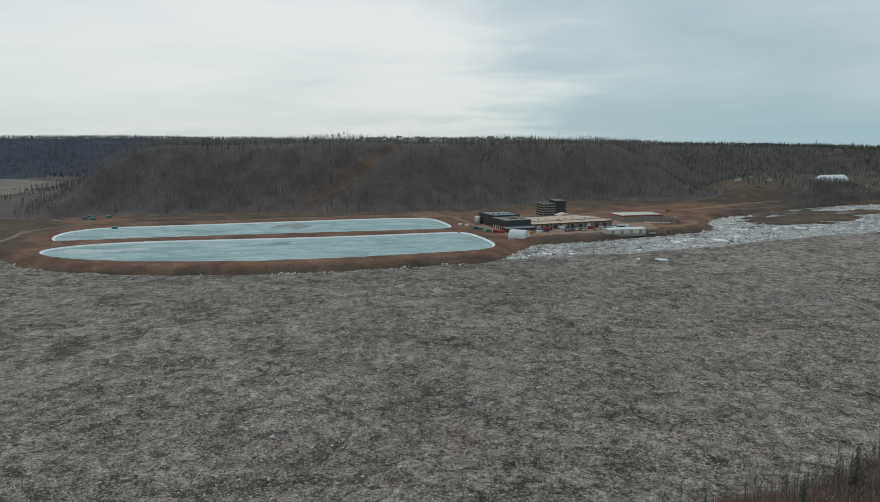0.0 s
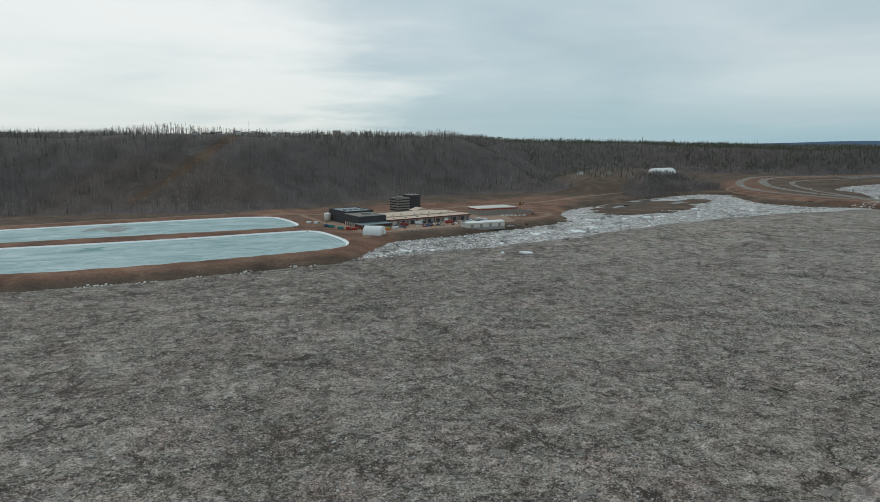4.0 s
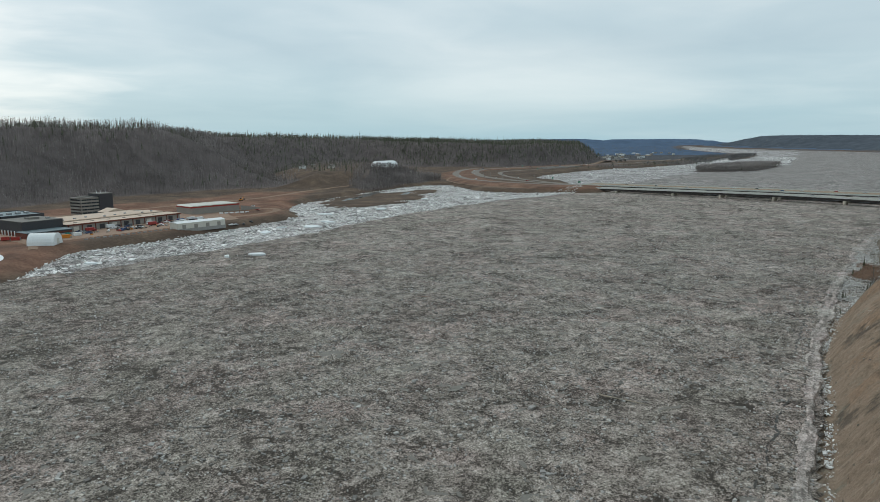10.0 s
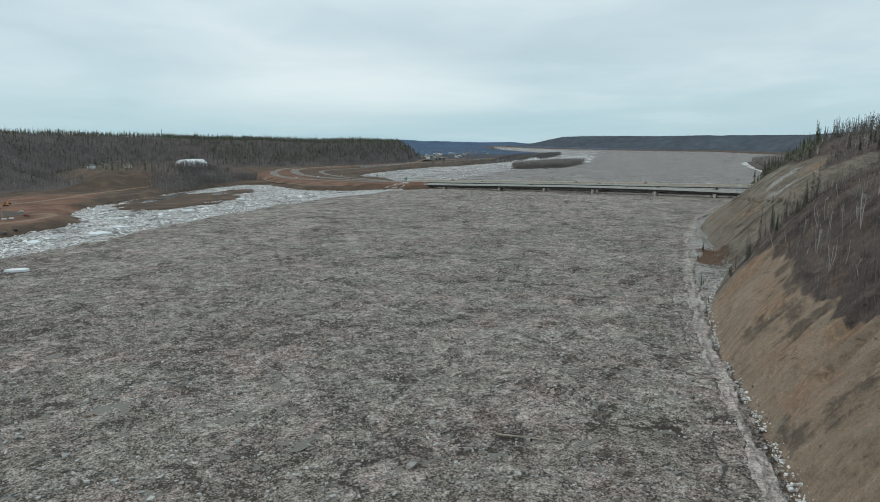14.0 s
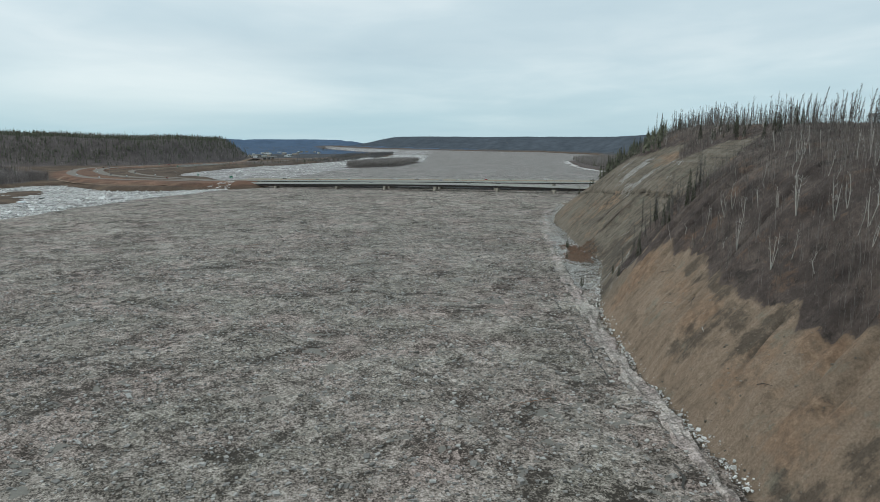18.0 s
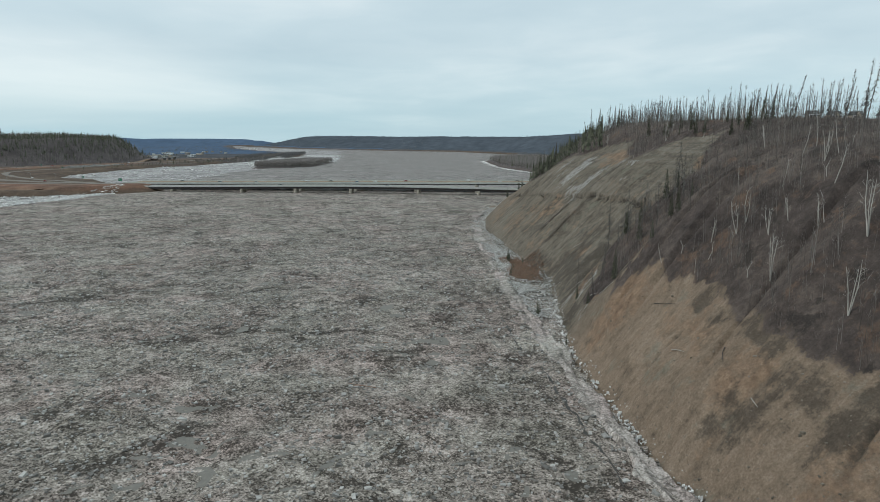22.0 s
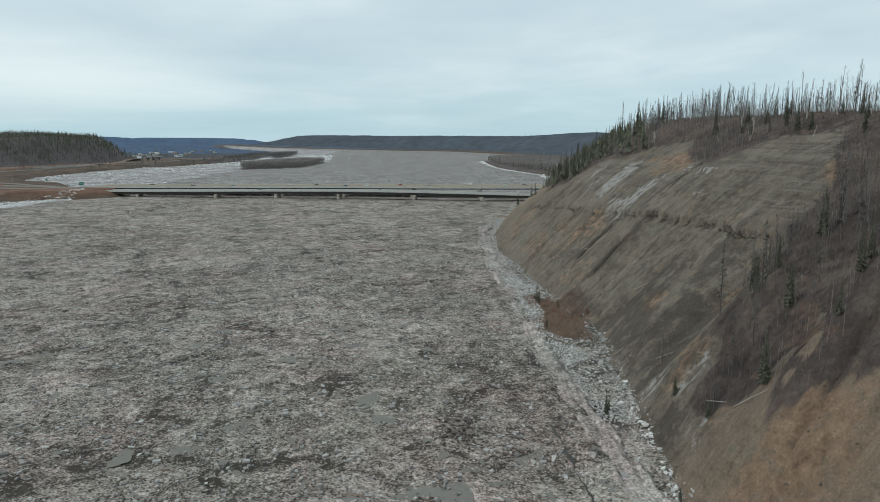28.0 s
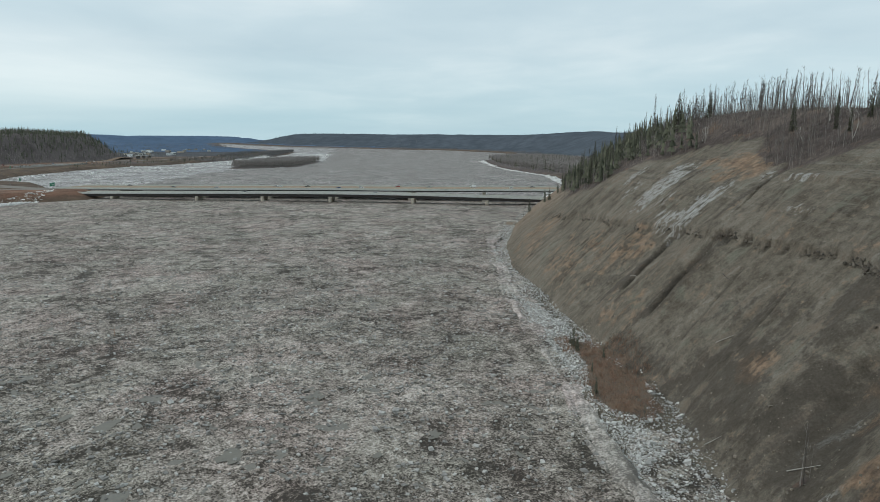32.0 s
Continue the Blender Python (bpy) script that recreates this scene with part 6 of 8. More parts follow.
tent = thing("fabric_shelter", "white fabric quonset shelter on the gravel", "tent", pose(84, 697, 5.2, 0, 0, 62))
arch = [(8.0 * math.cos(math.pi * k / 12), 8.4 * math.sin(math.pi * k / 12) ** 0.85 if 0 < k < 12 else 0.0) for k in range(13)]
part("cover", Shape().prism(arch, -9, 9), M_WHITE, tent, "white fabric cover")
for k in range(7):
    y = -9 + 3 * k
    rib = Shape()
    for (x0, z0), (x1, z1) in zip(arch[:-1], arch[1:]):
        rib.tube((x0 * 1.008, y, z0 * 1.008), (x1 * 1.008, y, z1 * 1.008), 0.10, 0.10, 4, False)
    part("rib", rib, M_WHITE, tent)
part("door", Shape().box(-2.2, 2.2, -9.08, -9.0, 0, 4.4), M_CREAM, tent, "cream roll-up door")

shed = thing("metal_shed", "long cream metal shed at the river's edge", "shed", pose(185, 720, 5.2, 0, 0, 12))
part("wall", Shape().box(0, 45, 0, 14, 0, 4.9), M_CREAM, shed, "cream metal siding")
part("plinth", Shape().box(-0.2, 45.2, -0.2, 14.2, -3.0, 0.0), M_CONCRETE, shed)
part("roof", Shape().prism([(-0.4, 4.9), (14.4, 4.9), (7, 6.1)], -45.4, 0.4), M_WHITE, shed, "white low gable roof").matrix_basis = pose(0, 0, 0, 0, 0, 90)
for k in range(4):
    part("door", Shape().box(4 + 11 * k, 7.4 + 11 * k, -0.07, 0, 0, 3.4), M_WALLGREY, shed)

house = thing("tank_house", "low tank house with a pale roof and red band", "industrial building", pose(231, 832, 5.2, 0, 0, 12))
part("wall", Shape().box(0, 56, 0, 30, 0, 6.4), M_WALLGREY, house, "taupe walls")
part("band", Shape().box(-0.15, 56.15, -0.15, 30.15, 6.4, 7.9), M_RED, house, "dark red fascia band")
part("roof", Shape().prism([(-0.4, 7.9), (56.4, 7.9), (54, 8.7), (2, 8.7)], -0.4, 30.4), M_CREAM, house, "pale roof")
ramp_wall = thing("retaining_wall", "low concrete retaining wall falling beside the tank house", "wall", pose(287, 843, 5.2, 0, 0, 12))
part("wall", Shape().prism([(0, 0), (26, 0), (26, 0.8), (0, 5.5)], -0.3, 0.3), M_WALLGREY, ramp_wall)
for k in range(6):
    b = thing("concrete_block", "white concrete barrier block on bare earth", "barrier", pose(258 + 5.2 * k, 822 - 0.9 * k, 5.3, 0, 0, -12), "barrier blocks by the tank house")
    part("block", Shape().prism([(-0.5, 0), (0.5, 0), (0.28, 1.2), (-0.28, 1.2)], -1.9, 1.9), M_WHITE, b).matrix_basis = pose(0, 0, 0, 0, 0, 90)


def container(colour, material, x, y, turn, group, length=6.1):
    c = thing("shipping_container", colour + " steel shipping container on the gravel", "container", pose(x, y, 5.36, 0, 0, turn), group)
    part("body", Shape().box(0, length, 0, 2.44, 0.1, 2.6), material, c)
    for k in range(8):
        part("corrugation", Shape().box(0.35 + k * (length - 0.8) / 7.5, 0.65 + k * (length - 0.8) / 7.5, -0.06, 0, 0.25, 2.45), material, c)
    part("door", Shape().box(length, length + 0.06, 0.15, 2.3, 0.2, 2.5), M_GALV, c)


for colour, mat, x, y, turn in (("white", M_WHITE, 22, 800, -40), ("white", M_WHITE, 30, 795, -40), ("teal", M_TEAL, 44, 760, -35), ("green", M_TEAL, 52, 745, -32), ("red", M_RED, 60, 738, -30),
                                ("red", M_RED, 66, 733, -28), ("blue", PAINT["blue"], 40, 768, -38), ("white", M_WHITE, 108, 730, 15), ("orange", M_ORANGE, 98, 722, 10)):
    container(colour, mat, x, y, turn, "containers in the yard")
lot = np.random.default_rng(21)
for k in range(58):
    a, b = lot.uniform(4, 112), (-6, -12, -20, -25, -29)[k % 5] + lot.uniform(-1.5, 1.5)
    p = PLANT @ Vector((a, b, 0))
    if (p.x - 186) * 0.985 + (p.y - 714) * 0.17 > -4 and p.y < 735:
        continue
    put_vehicle(KINDS[int(lot.integers(0, 6))], TINTS[int(lot.integers(0, 8))], p.x, p.y, 5.36, 20.6 + (90 if k % 4 < 2 else 0) + lot.uniform(-6, 6), "vehicles in the plant yard")
for k, (x, y) in enumerate(((238, 738), (243, 740), (252, 745), (262, 752), (300, 828), (312, 872), (290, 905))):
    put_vehicle(KINDS[k % 4], TINTS[(k + 1) % 8], x, y, zn(x, y) + 0.1, 30 * k, "vehicles in the plant yard")
for k in range(26):
    x, y = 112 + 4.6 * k, 704 + 1.45 * k + lot.uniform(-1, 1)
    if 184 < x < 234:
        y -= 4
    b = thing("concrete_block", "grey concrete barrier block along the yard edge", "barrier", pose(x, y, zn(x, y), 0, 0, 17), "barrier blocks along the yard")
    part("block", Shape().box(-1.4, 1.4, -0.35, 0.35, 0, 0.9, 0.1), M_CONCRETE, b)

for k in range(44):
    a, b = lot.uniform(-30, 90), lot.uniform(-34, -16)
    p = PLANT @ Vector((a, b, 0))
    if p.y < 735 and p.x > 178 or zn(p.x, p.y) < 4.6:
        continue
    w, d, h = lot.uniform(0.8, 2.6), lot.uniform(0.8, 1.8), lot.uniform(0.5, 1.6)
    mat, tone = ((M_TANWALL, "brown"), (M_GALV, "grey"), (M_ORANGE, "orange"), (M_WHITE, "white"), (M_CLAD, "dark"), (M_TANWALL, "beige"))[k % 6]
    st = thing("stacked_goods", tone + " stack of materials in the plant yard", "stack", pose(p.x, p.y, max(5.36, zn(p.x, p.y)), 0, 0, lot.uniform(0, 90)), "stacked goods in the yard")
    part("pallet", Shape().box(-w / 2 - 0.1, w / 2 + 0.1, -d / 2 - 0.1, d / 2 + 0.1, 0, 0.15), M_TANWALL, st)
    part("load", Shape().box(-w / 2, w / 2, -d / 2, d / 2, 0.15, 0.15 + h, 0.08), mat, st)

digger = thing("excavator", "yellow orange excavator on the dirt slope", "excavator", pose(330, 955, zn(330, 955), 0, 0, 40))
part("track", Shape().box(-2.4, 2.4, -1.6, -0.9, 0, 1.0, 0.2), M_TYRE, digger)
part("track", Shape().box(-2.4, 2.4, 0.9, 1.6, 0, 1.0, 0.2), M_TYRE, digger)
part("body", Shape().box(-2.6, 1.6, -1.4, 1.4, 1.1, 2.4, 0.15), M_ORANGE, digger)
part("cab", Shape().box(0.2, 1.8, 0.2, 1.4, 2.4, 3.6, 0.1), M_GLASS, digger)
part("boom", Shape().tube((1.4, -0.3, 2.0), (5.2, -0.3, 5.4), 0.35, 0.28, 4).tube((5.2, -0.3, 5.4), (7.4, -0.3, 2.2), 0.26, 0.2, 4), M_ORANGE, digger)
part("bucket", Shape().prism([(6.9, 0.8), (8.0, 1.2), (7.7, 2.3), (7.1, 2.4)], -0.9, 0.3), M_TYRE, digger)

red_shed = thing("red_shed", "red walled shed with a white roof by the ponds", "shed", pose(-458, 640, zn(-445, 645), 0, 0, 10))
part("wall", Shape().box(-14, 12, 0, 10, 0, 4.0), M_RED, red_shed, "red siding")
part("roof", Shape().prism([(-0.6, 4.0), (10.6, 4.0), (5, 6.2)], -12.6, 14.6), M_WHITE, red_shed, "white gable roof").matrix_basis = pose(0, 0, 0, 0, 0, 90)
for x, y in ((-475, 880), (-462, 876), (-480, 905), (-452, 900), (-395, 798)):
    t = thing("valve_hut", "small teal valve hut beside the dirt track", "hut", pose(x, y, zn(x, y)), "teal huts by the ponds")
    part("wall", Shape().box(-3, 3, -2, 2, 0, 2.8), M_TEAL, t)
    part("roof", Shape().box(-3.3, 3.3, -2.3, 2.3, 2.8, 3.1, 0.1), M_BLUEROOF, t)

# ---- far side buildings ----
dz = zn(775, 1312)
hangar = thing("fabric_hangar", "large white arched fabric hall among bare trees", "hangar", pose(775, 1312, dz - 0.5, 0, 0, 25))
arch = [(15 * math.cos(math.pi * k / 14), 13 * math.sin(math.pi * k / 14)) for k in range(15)]
part("cover", Shape().prism(arch, -30, 30), M_WHITE, hangar, "white fabric cover", False).matrix_basis = pose(0, 0, 0, 0, 0, 90)
end = Shape()
for s in (-1, 1):
    for k in range(14):
        (x0, z0), (x1, z1) = arch[k], arch[k + 1]
        end.add([(s * 30, x0, z0), (s * 30, x1, z1), (s * 37, x1 * 0.62, z1 * 0.5), (s * 37, x0 * 0.62, z0 * 0.5)], [(0, 1, 2, 3)])
part("end_cap", end, M_WHITE, hangar, "sloping white end panels")


def cottage(x, y, z, turn, wall, roof, label, group, w=11.0, d=9.0, h=5.6, category="house"):
    c = thing("house", label, category, pose(x, y, z, 0, 0, turn), group)
    part("wall", Shape().box(-w / 2, w / 2, -d / 2, d / 2, -0.8, h), wall, c)
    part("roof", Shape().prism([(-d / 2 - 0.5, h - 0.1), (d / 2 + 0.5, h - 0.1), (0, h + 2.9)], -w / 2 - 0.5, w / 2 + 0.5), roof, c).matrix_basis = pose(0, 0, 0, 0, 0, 90)
    part("gable", Shape().prism([(-w * 0.22, h - 0.6), (w * 0.22, h - 0.6), (0, h + 1.9)], -d / 2 - 0.9, 0), wall, c)
    for k, zz0 in ((0, 0.8), (1, 3.2)):
        for q in range(3):
            a = -w / 2 + w * (q + 0.5) / 3
            wnd = part("window", Shape().box(a - 0.75, a + 0.75, -d / 2 - 0.12, -d / 2, zz0, zz0 + 1.4), M_GLASS, c)
            part("window_frame", Shape().box(a - 0.9, a + 0.9, -d / 2 - 0.06, -d / 2 - 0.01, zz0 - 0.15, zz0 + 1.55), M_WHITE, wnd)
    for s in (-1, 1):
        part("corner_trim", Shape().box(s * w / 2 - 0.15, s * w / 2 + 0.15, -d / 2 - 0.14, -d / 2 + 0.15, -0.6, h), M_WHITE, c)
    part("fascia", Shape().box(-w / 2 - 0.5, w / 2 + 0.5, -d / 2 - 0.58, -d / 2 - 0.5, h - 0.35, h + 0.05), M_WHITE, c)
    part("door", Shape().box(w / 2 - 2.4, w / 2 - 1.3, -d / 2 - 0.08, -d / 2, -0.4, 1.9), M_CLAD, c)
    return c


M_BLUEWALL = plain("slate_blue_siding", (0.30, 0.34, 0.36), 0.7, 0, 2, 0.1, 0.3)
M_DARKROOF = plain("dark_shingle_roof", (0.095, 0.100, 0.098), 0.9, 0, 3, 0.15, 0.3)
for k, (x, y, wall, tone) in enumerate(((706, 114, M_BLUEWALL, "slate blue"), (708, 99, M_TANWALL, "beige"), (704, 86, M_TANWALL, "beige"), (702, 68, M_BLUEWALL, "slate blue"), (694, 42, M_TANWALL, "beige"),
                                        (690, 24, M_BLUEWALL, "slate blue"), (684, 4, M_CREAM, "cream"), (676, -16, M_TANWALL, "beige"))):
    cottage(x, y, zs(x, y), 282, wall, M_DARKROOF, tone + " two storey house with dark roof on the hilltop", "hilltop houses", 7.5, 8.0, 5.2)
for x, y, wall, tone in ((598, 1330, M_WHITE, "white"), (640, 1372, M_TANWALL, "beige"), (655, 1318, M_CREAM, "cream"), (845, 1395, M_WHITE, "white"), (880, 1420, M_TANWALL, "beige"), (900, 1400, M_CREAM, "cream")):
    cottage(x, y, zn(x, y), 200, wall, M_GREYROOF, tone + " house at the edge of bare woods", "houses by the woods", 10, 8, 4.4)

# ---- trees ----


def bare_template(seed, twigs=14, width=0.30, lean=0.0, tr=0.0075):
    """A leafless tree one unit high times its size: thin trunk and upward twigs, all triangles."""
    r = np.random.default_rng(seed)
    v, f = [], []
    tip = np.array((lean, 0, 1.0))
    for k in range(3):
        a = 2.094 * k
        v.append((tr * math.cos(a), tr * math.sin(a), 0))
    v.append(tuple(tip))
    f += [(0, 1, 3), (1, 2, 3), (2, 0, 3)]
    for k in range(twigs):
        h = r.uniform(0.32, 0.95)
        a = r.uniform(0, 6.283)
        ln = (0.10 + 0.14 * (1 - h)) * r.uniform(0.7, 1.4)
        base = tip * h
        out = np.array((math.cos(a), math.sin(a), r.uniform(0.7, 1.7)))
        out = out / np.linalg.norm(out) * ln
        side = np.array((-math.sin(a), math.cos(a), 0)) * width * 0.05
        o = len(v)
        v += [tuple(base - side), tuple(base + side), tuple(base + out)]
        f.append((o, o + 1, o + 2))
    return np.array(v), np.array(f)


def spruce_template(seed, layers=6, sides=6, slim=0.13, bare_foot=0.12, tilt=0.0):
    """A ragged spruce: drooping tiers of uneven points round a stem."""
    r = np.random.default_rng(seed)
    v, f = [], []
    for k in range(3):
        v.append((0.012 * math.cos(2.094 * k), 0.012 * math.sin(2.094 * k), 0))
    v.append((tilt, 0, 1))
    f += [(0, 1, 3), (1, 2, 3), (2, 0, 3)]
    for k in range(layers):
        t = k / (layers - 1)
        z1 = bare_foot + (1 - bare_foot) * (k + 1.35) / (layers + 0.35)
        z0 = bare_foot + (1 - bare_foot) * k / (layers + 0.35)
        rad = slim * (1.05 - t) * r.uniform(0.8, 1.25) + 0.012
        o = len(v)
        v.append((tilt * z1, 0, min(z1, 1)))
        turn = r.uniform(0, 6.28)
        for q in range(sides):
            a = turn + 6.283 * q / sides
            rr = rad * (r.uniform(0.8, 1.3) if q % 2 else r.uniform(0.3, 0.6))
            v.append((rr * math.cos(a) + tilt * z0, rr * math.sin(a), z0 - 0.02 * r.uniform(0, 1) * (1 if q % 2 else -1.5)))
        f += [(o, o + 1 + q, o + 1 + (q + 1) % sides) for q in range(sides)]
    return np.array(v), np.array(f)


def shrub_template(seed, twigs=8, width=0.26):
    r = np.random.default_rng(seed)
    v, f = [], []
    for k in range(twigs):
        a, s = r.uniform(0, 6.283), r.uniform(0.15, 0.6)
        b = np.array((r.uniform(-0.25, 0.25), r.uniform(-0.25, 0.25), 0))
        t = b + np.array((math.cos(a) * s, math.sin(a) * s, r.uniform(0.6, 1.1)))
        side = np.array((-math.sin(a), math.cos(a), 0)) * 0.06 * width
        o = len(v)
        v += [tuple(b - side), tuple(b + side), tuple(t)]
        f.append((o, o + 1, o + 2))
    return np.array(v), np.array(f)


def grove(name, templates, x, y, z, size, material, label, seed, squash=None):
    """Many small trees joined into one stuff object."""
    if not len(x):
        return None
    r = np.random.default_rng(seed)
    pick = r.integers(0, len(templates), len(x))
    vs, fs, o = [], [], 0
    for k, (tv, tf) in enumerate(templates):
        m = np.where(pick == k)[0]
        if not len(m):
            continue
        a = r.uniform(0, 6.283, len(m))
        ca, sa = np.cos(a)[:, None], np.sin(a)[:, None]
        sz = size[m][:, None]
        wide = sz if squash is None else sz * squash[m][:, None]
        p = np.stack([(tv[None, :, 0] * ca - tv[None, :, 1] * sa) * wide + x[m][:, None], (tv[None, :, 0] * sa + tv[None, :, 1] * ca) * wide + y[m][:, None],
                      tv[None, :, 2] * sz + z[m][:, None] - 0.3], -1)
        vs.append(p.reshape(-1, 3))
        fs.append((tf[None] + o + len(tv) * np.arange(len(m))[:, None, None]).reshape(-1, 3))
        o += len(m) * len(tv)
    return tagged(new(name, raw_mesh(name, np.concatenate(vs), np.concatenate(fs), material, flat=True)), label, "trees", kind="stuff")


BARE = [bare_template(k, 11, 0.36, 0.03 * (k % 3 - 1), 0.012) for k in range(7)]
BARE_THIN = [bare_template(50 + k, 20, 0.11, 0.05 * (k % 3 - 1)) for k in range(7)]
BARE_LIGHT = [bare_template(80 + k, 9, 0.10, 0.07 * (k % 3 - 1)) for k in range(7)]
BARE_FAR = [bare_template(20 + k, 12, 0.8, 0) for k in range(5)]
SPRUCE = [spruce_template(k, 5, 5, 0.12 + 0.015 * (k % 3)) for k in range(6)]
SPRUCE_FAR = [spruce_template(30 + k, 4, 5, 0.15) for k in range(4)]
SHRUB = [shrub_template(k) for k in range(5)]


gen = np.random.default_rng(99)
# leafless woods on the north slope
n = 150000
x, y = gen.uniform(-860, 1950, n), gen.uniform(840, 2000, n)
w = wood_mask(x, y)
h = inside_dist(x, y, HILL_NORTH)
dens = np.where(h < 230, 0.55, np.where(h < 420, 0.10, 0.0)) * np.where(x > 650, 0.45, 1.0)
k = (gen.uniform(0, 1, n) < dens * (0.25 + w)) & (w > 0.2) & (h > -4)
x, y, w = x[k], y[k], w[k]
sz = gen.uniform(7.5, 16.5, len(x)) * np.where(w < 0.6, 0.45, 1.0) * (1 + 0.25 * fbm(x, y, 90, 2, 14))
grove("bare_woods", BARE, x, y, ground_north(x, y), sz, M_BARE, "leafless grey aspen woods covering the hillside", 1)
# spruces among them, thickest on the brow and the promontory
n = 85000
x, y = gen.uniform(-860, 1950, n), gen.uniform(880, 2100, n)
w, h = wood_mask(x, y), inside_dist(x, y, HILL_NORTH)
spot = fbm(x, y, 120, 3, 66)
p = np.where(h > 150, 0.02 + 0.17 * smooth((spot + 0.08) / 0.2), 0.012 + 0.05 * smooth((spot - 0.15) / 0.2)) * np.where(h > 420, 0.5, 1) + np.where(x > 640, np.where(x > 1150, 0.75, 0.28), 0.0) * smooth((h - 10) / 60)
k = (gen.uniform(0, 1, n) < p) & (w > 0.5) & (h < 520)
x, y = x[k], y[k]
grove("spruce_woods", SPRUCE, x, y, ground_north(x, y), gen.gamma(12, 0.92, len(x)), M_SPRUCE, "dark spruces among the bare woods", 2)
# aspen strip by the bay and the scrub at the hill's foot
n = 9000
x, y = gen.uniform(530, 840, n), gen.uniform(1010, 1280, n)
k = inside_dist(x, y, STRIP_WOOD) + fbm(x, y, 25, 2, 4) * 8 > 0
x, y = x[k], y[k]
grove("bare_woods", BARE, x, y, ground_north(x, y), gen.uniform(9, 15, len(x)), M_BARE, "strip of leafless aspens by the icy bay", 3)
n = 5000
x, y = gen.uniform(480, 1080, n), gen.uniform(1150, 1620, n)
k = (inside_dist(x, y, BENCH) > -20) & (fbm(x, y, 90, 3, 52) > -0.05) & (np.hypot(x - 775, y - 1312) > 48) & (np.hypot(x - 620, y - 1345) > 30)
x, y = x[k], y[k]
grove("bare_woods", BARE, x, y, ground_north(x, y), gen.uniform(6, 11, len(x)), M_BARE, "leafless trees on the bench round the white hall", 4)
x, y = gen.uniform(540, 1000, 420), gen.uniform(1180, 1560, 420)
k = (inside_dist(x, y, BENCH) > 0) & (fbm(x, y, 50, 2, 5) > 0.0) & (np.hypot(x - 775, y - 1312) > 44)
x, y = x[k], y[k]
grove("spruce_woods", SPRUCE, x, y, ground_north(x, y), gen.uniform(8, 16, len(x)), M_SPRUCE, "dark spruces round the white hall", 5)
n = 16000
x, y = gen.uniform(-640, 560, n), gen.uniform(800, 1180, n)
h = inside_dist(x, y, HILL_NORTH)
k = (h > -110) & (h < 30) & (soil_mask(x, y) < 0.3) & (fbm(x, y, 35, 3, 24) > -0.05) & (inside_dist(x, y, POND_FAR) < -25)
x, y = x[k], y[k]
grove("scrub", SHRUB, x, y, ground_north(x, y), gen.uniform(1.2, 3.2, len(x)), M_SCRUB, "low leafless scrub at the foot of the hill", 6)
# far woods: west ridge, valley flats, island, south ridge
n = 20000
x, y = gen.uniform(-2300, -250, n), gen.uniform(1350, 3200, n)
k = (wood_mask(x, y) > 0.5) & (inside_dist(x, y, RIVER) < -15) & (gen.uniform(0, 1, n) < 0.7) & (inside_dist(x, y, HILL_NORTH) < 0)
x, y = x[k], y[k]
grove("far_woods", BARE_FAR, x, y, ground_north(x, y), gen.uniform(11, 18, len(x)), M_WEST, "dark leafless woods on the distant ridge", 7)
n = 7000
x, y = gen.uniform(-2300, 2600, n), gen.uniform(2000, 3600, n)
k = (wood_mask(x, y) > 0.5) & (gen.uniform(0, 1, n) < 0.7)
x, y = x[k], y[k]
grove("far_woods", SPRUCE_FAR, x, y, ground_north(x, y), gen.uniform(10, 17, len(x)), M_SPRUCE, "distant spruce woods on the plateau", 8)
SPIT = [(2150, 1390), (2350, 1490), (2800, 1640), (3050, 1740), (2700, 1760), (2300, 1600), (2080, 1420), (1800, 1400), (1700, 1345), (1900, 1360)]
for k, (poly, count, mat, tmpl, lo, hi, lab) in enumerate((
        (ISLAND, 5200, M_ISLE, BARE_FAR, 10, 17, "leafless willow and poplar on the river island"), (ISLAND, 60, M_SPRUCE, SPRUCE_FAR, 9, 15, "few spruces on the river island"),
        (ISLET, 2000, M_FARTREE, BARE_FAR, 9, 14, "leafless woods on a distant bar"), (SPIT, 2600, M_FARTREE, BARE_FAR, 8, 13, "leafless woods on the far shore"),
        (SPIT, 350, M_SPRUCE, SPRUCE_FAR, 6, 12, "spruces on the far shore"), (SOUTH_FLAT, 10000, M_ISLE, BARE_FAR, 12, 19, "leafless woods on the flat beyond the bridge"),
        (SOUTH_FLAT, 520, M_SPRUCE, SPRUCE_FAR, 15, 24, "spruces on the flat beyond the bridge"))):
    px, py = [p[0] for p in poly], [p[1] for p in poly]
    x, y = gen.uniform(min(px), max(px), count * 3), gen.uniform(min(py), max(py), count * 3)
    m = inside_dist(x, y, poly) > 0
    x, y = x[m][:count], y[m][:count]
    z = np.maximum(ground_north(x, y), far_rise(x, y) + 0.2)
    grove("far_woods", tmpl, x, y, z, gen.uniform(lo, hi, len(x)), mat, lab, 40 + k)
n = 22000
x, y = gen.uniform(1350, 4500, n), gen.uniform(-300, 2700, n)
h = inside_dist(x, y, RIDGE_SOUTH)
k = (h > 0) & (h < 420)
x, y = x[k], y[k]
grove("far_woods", BARE_FAR, x, y, ground_north(x, y), gen.uniform(4, 8, len(x)), M_FARWOOD, "leafless woods on the far southern ridge", 60)
n = 15000
x, y = gen.uniform(1250, 4300, n), gen.uniform(1340, 3100, n)
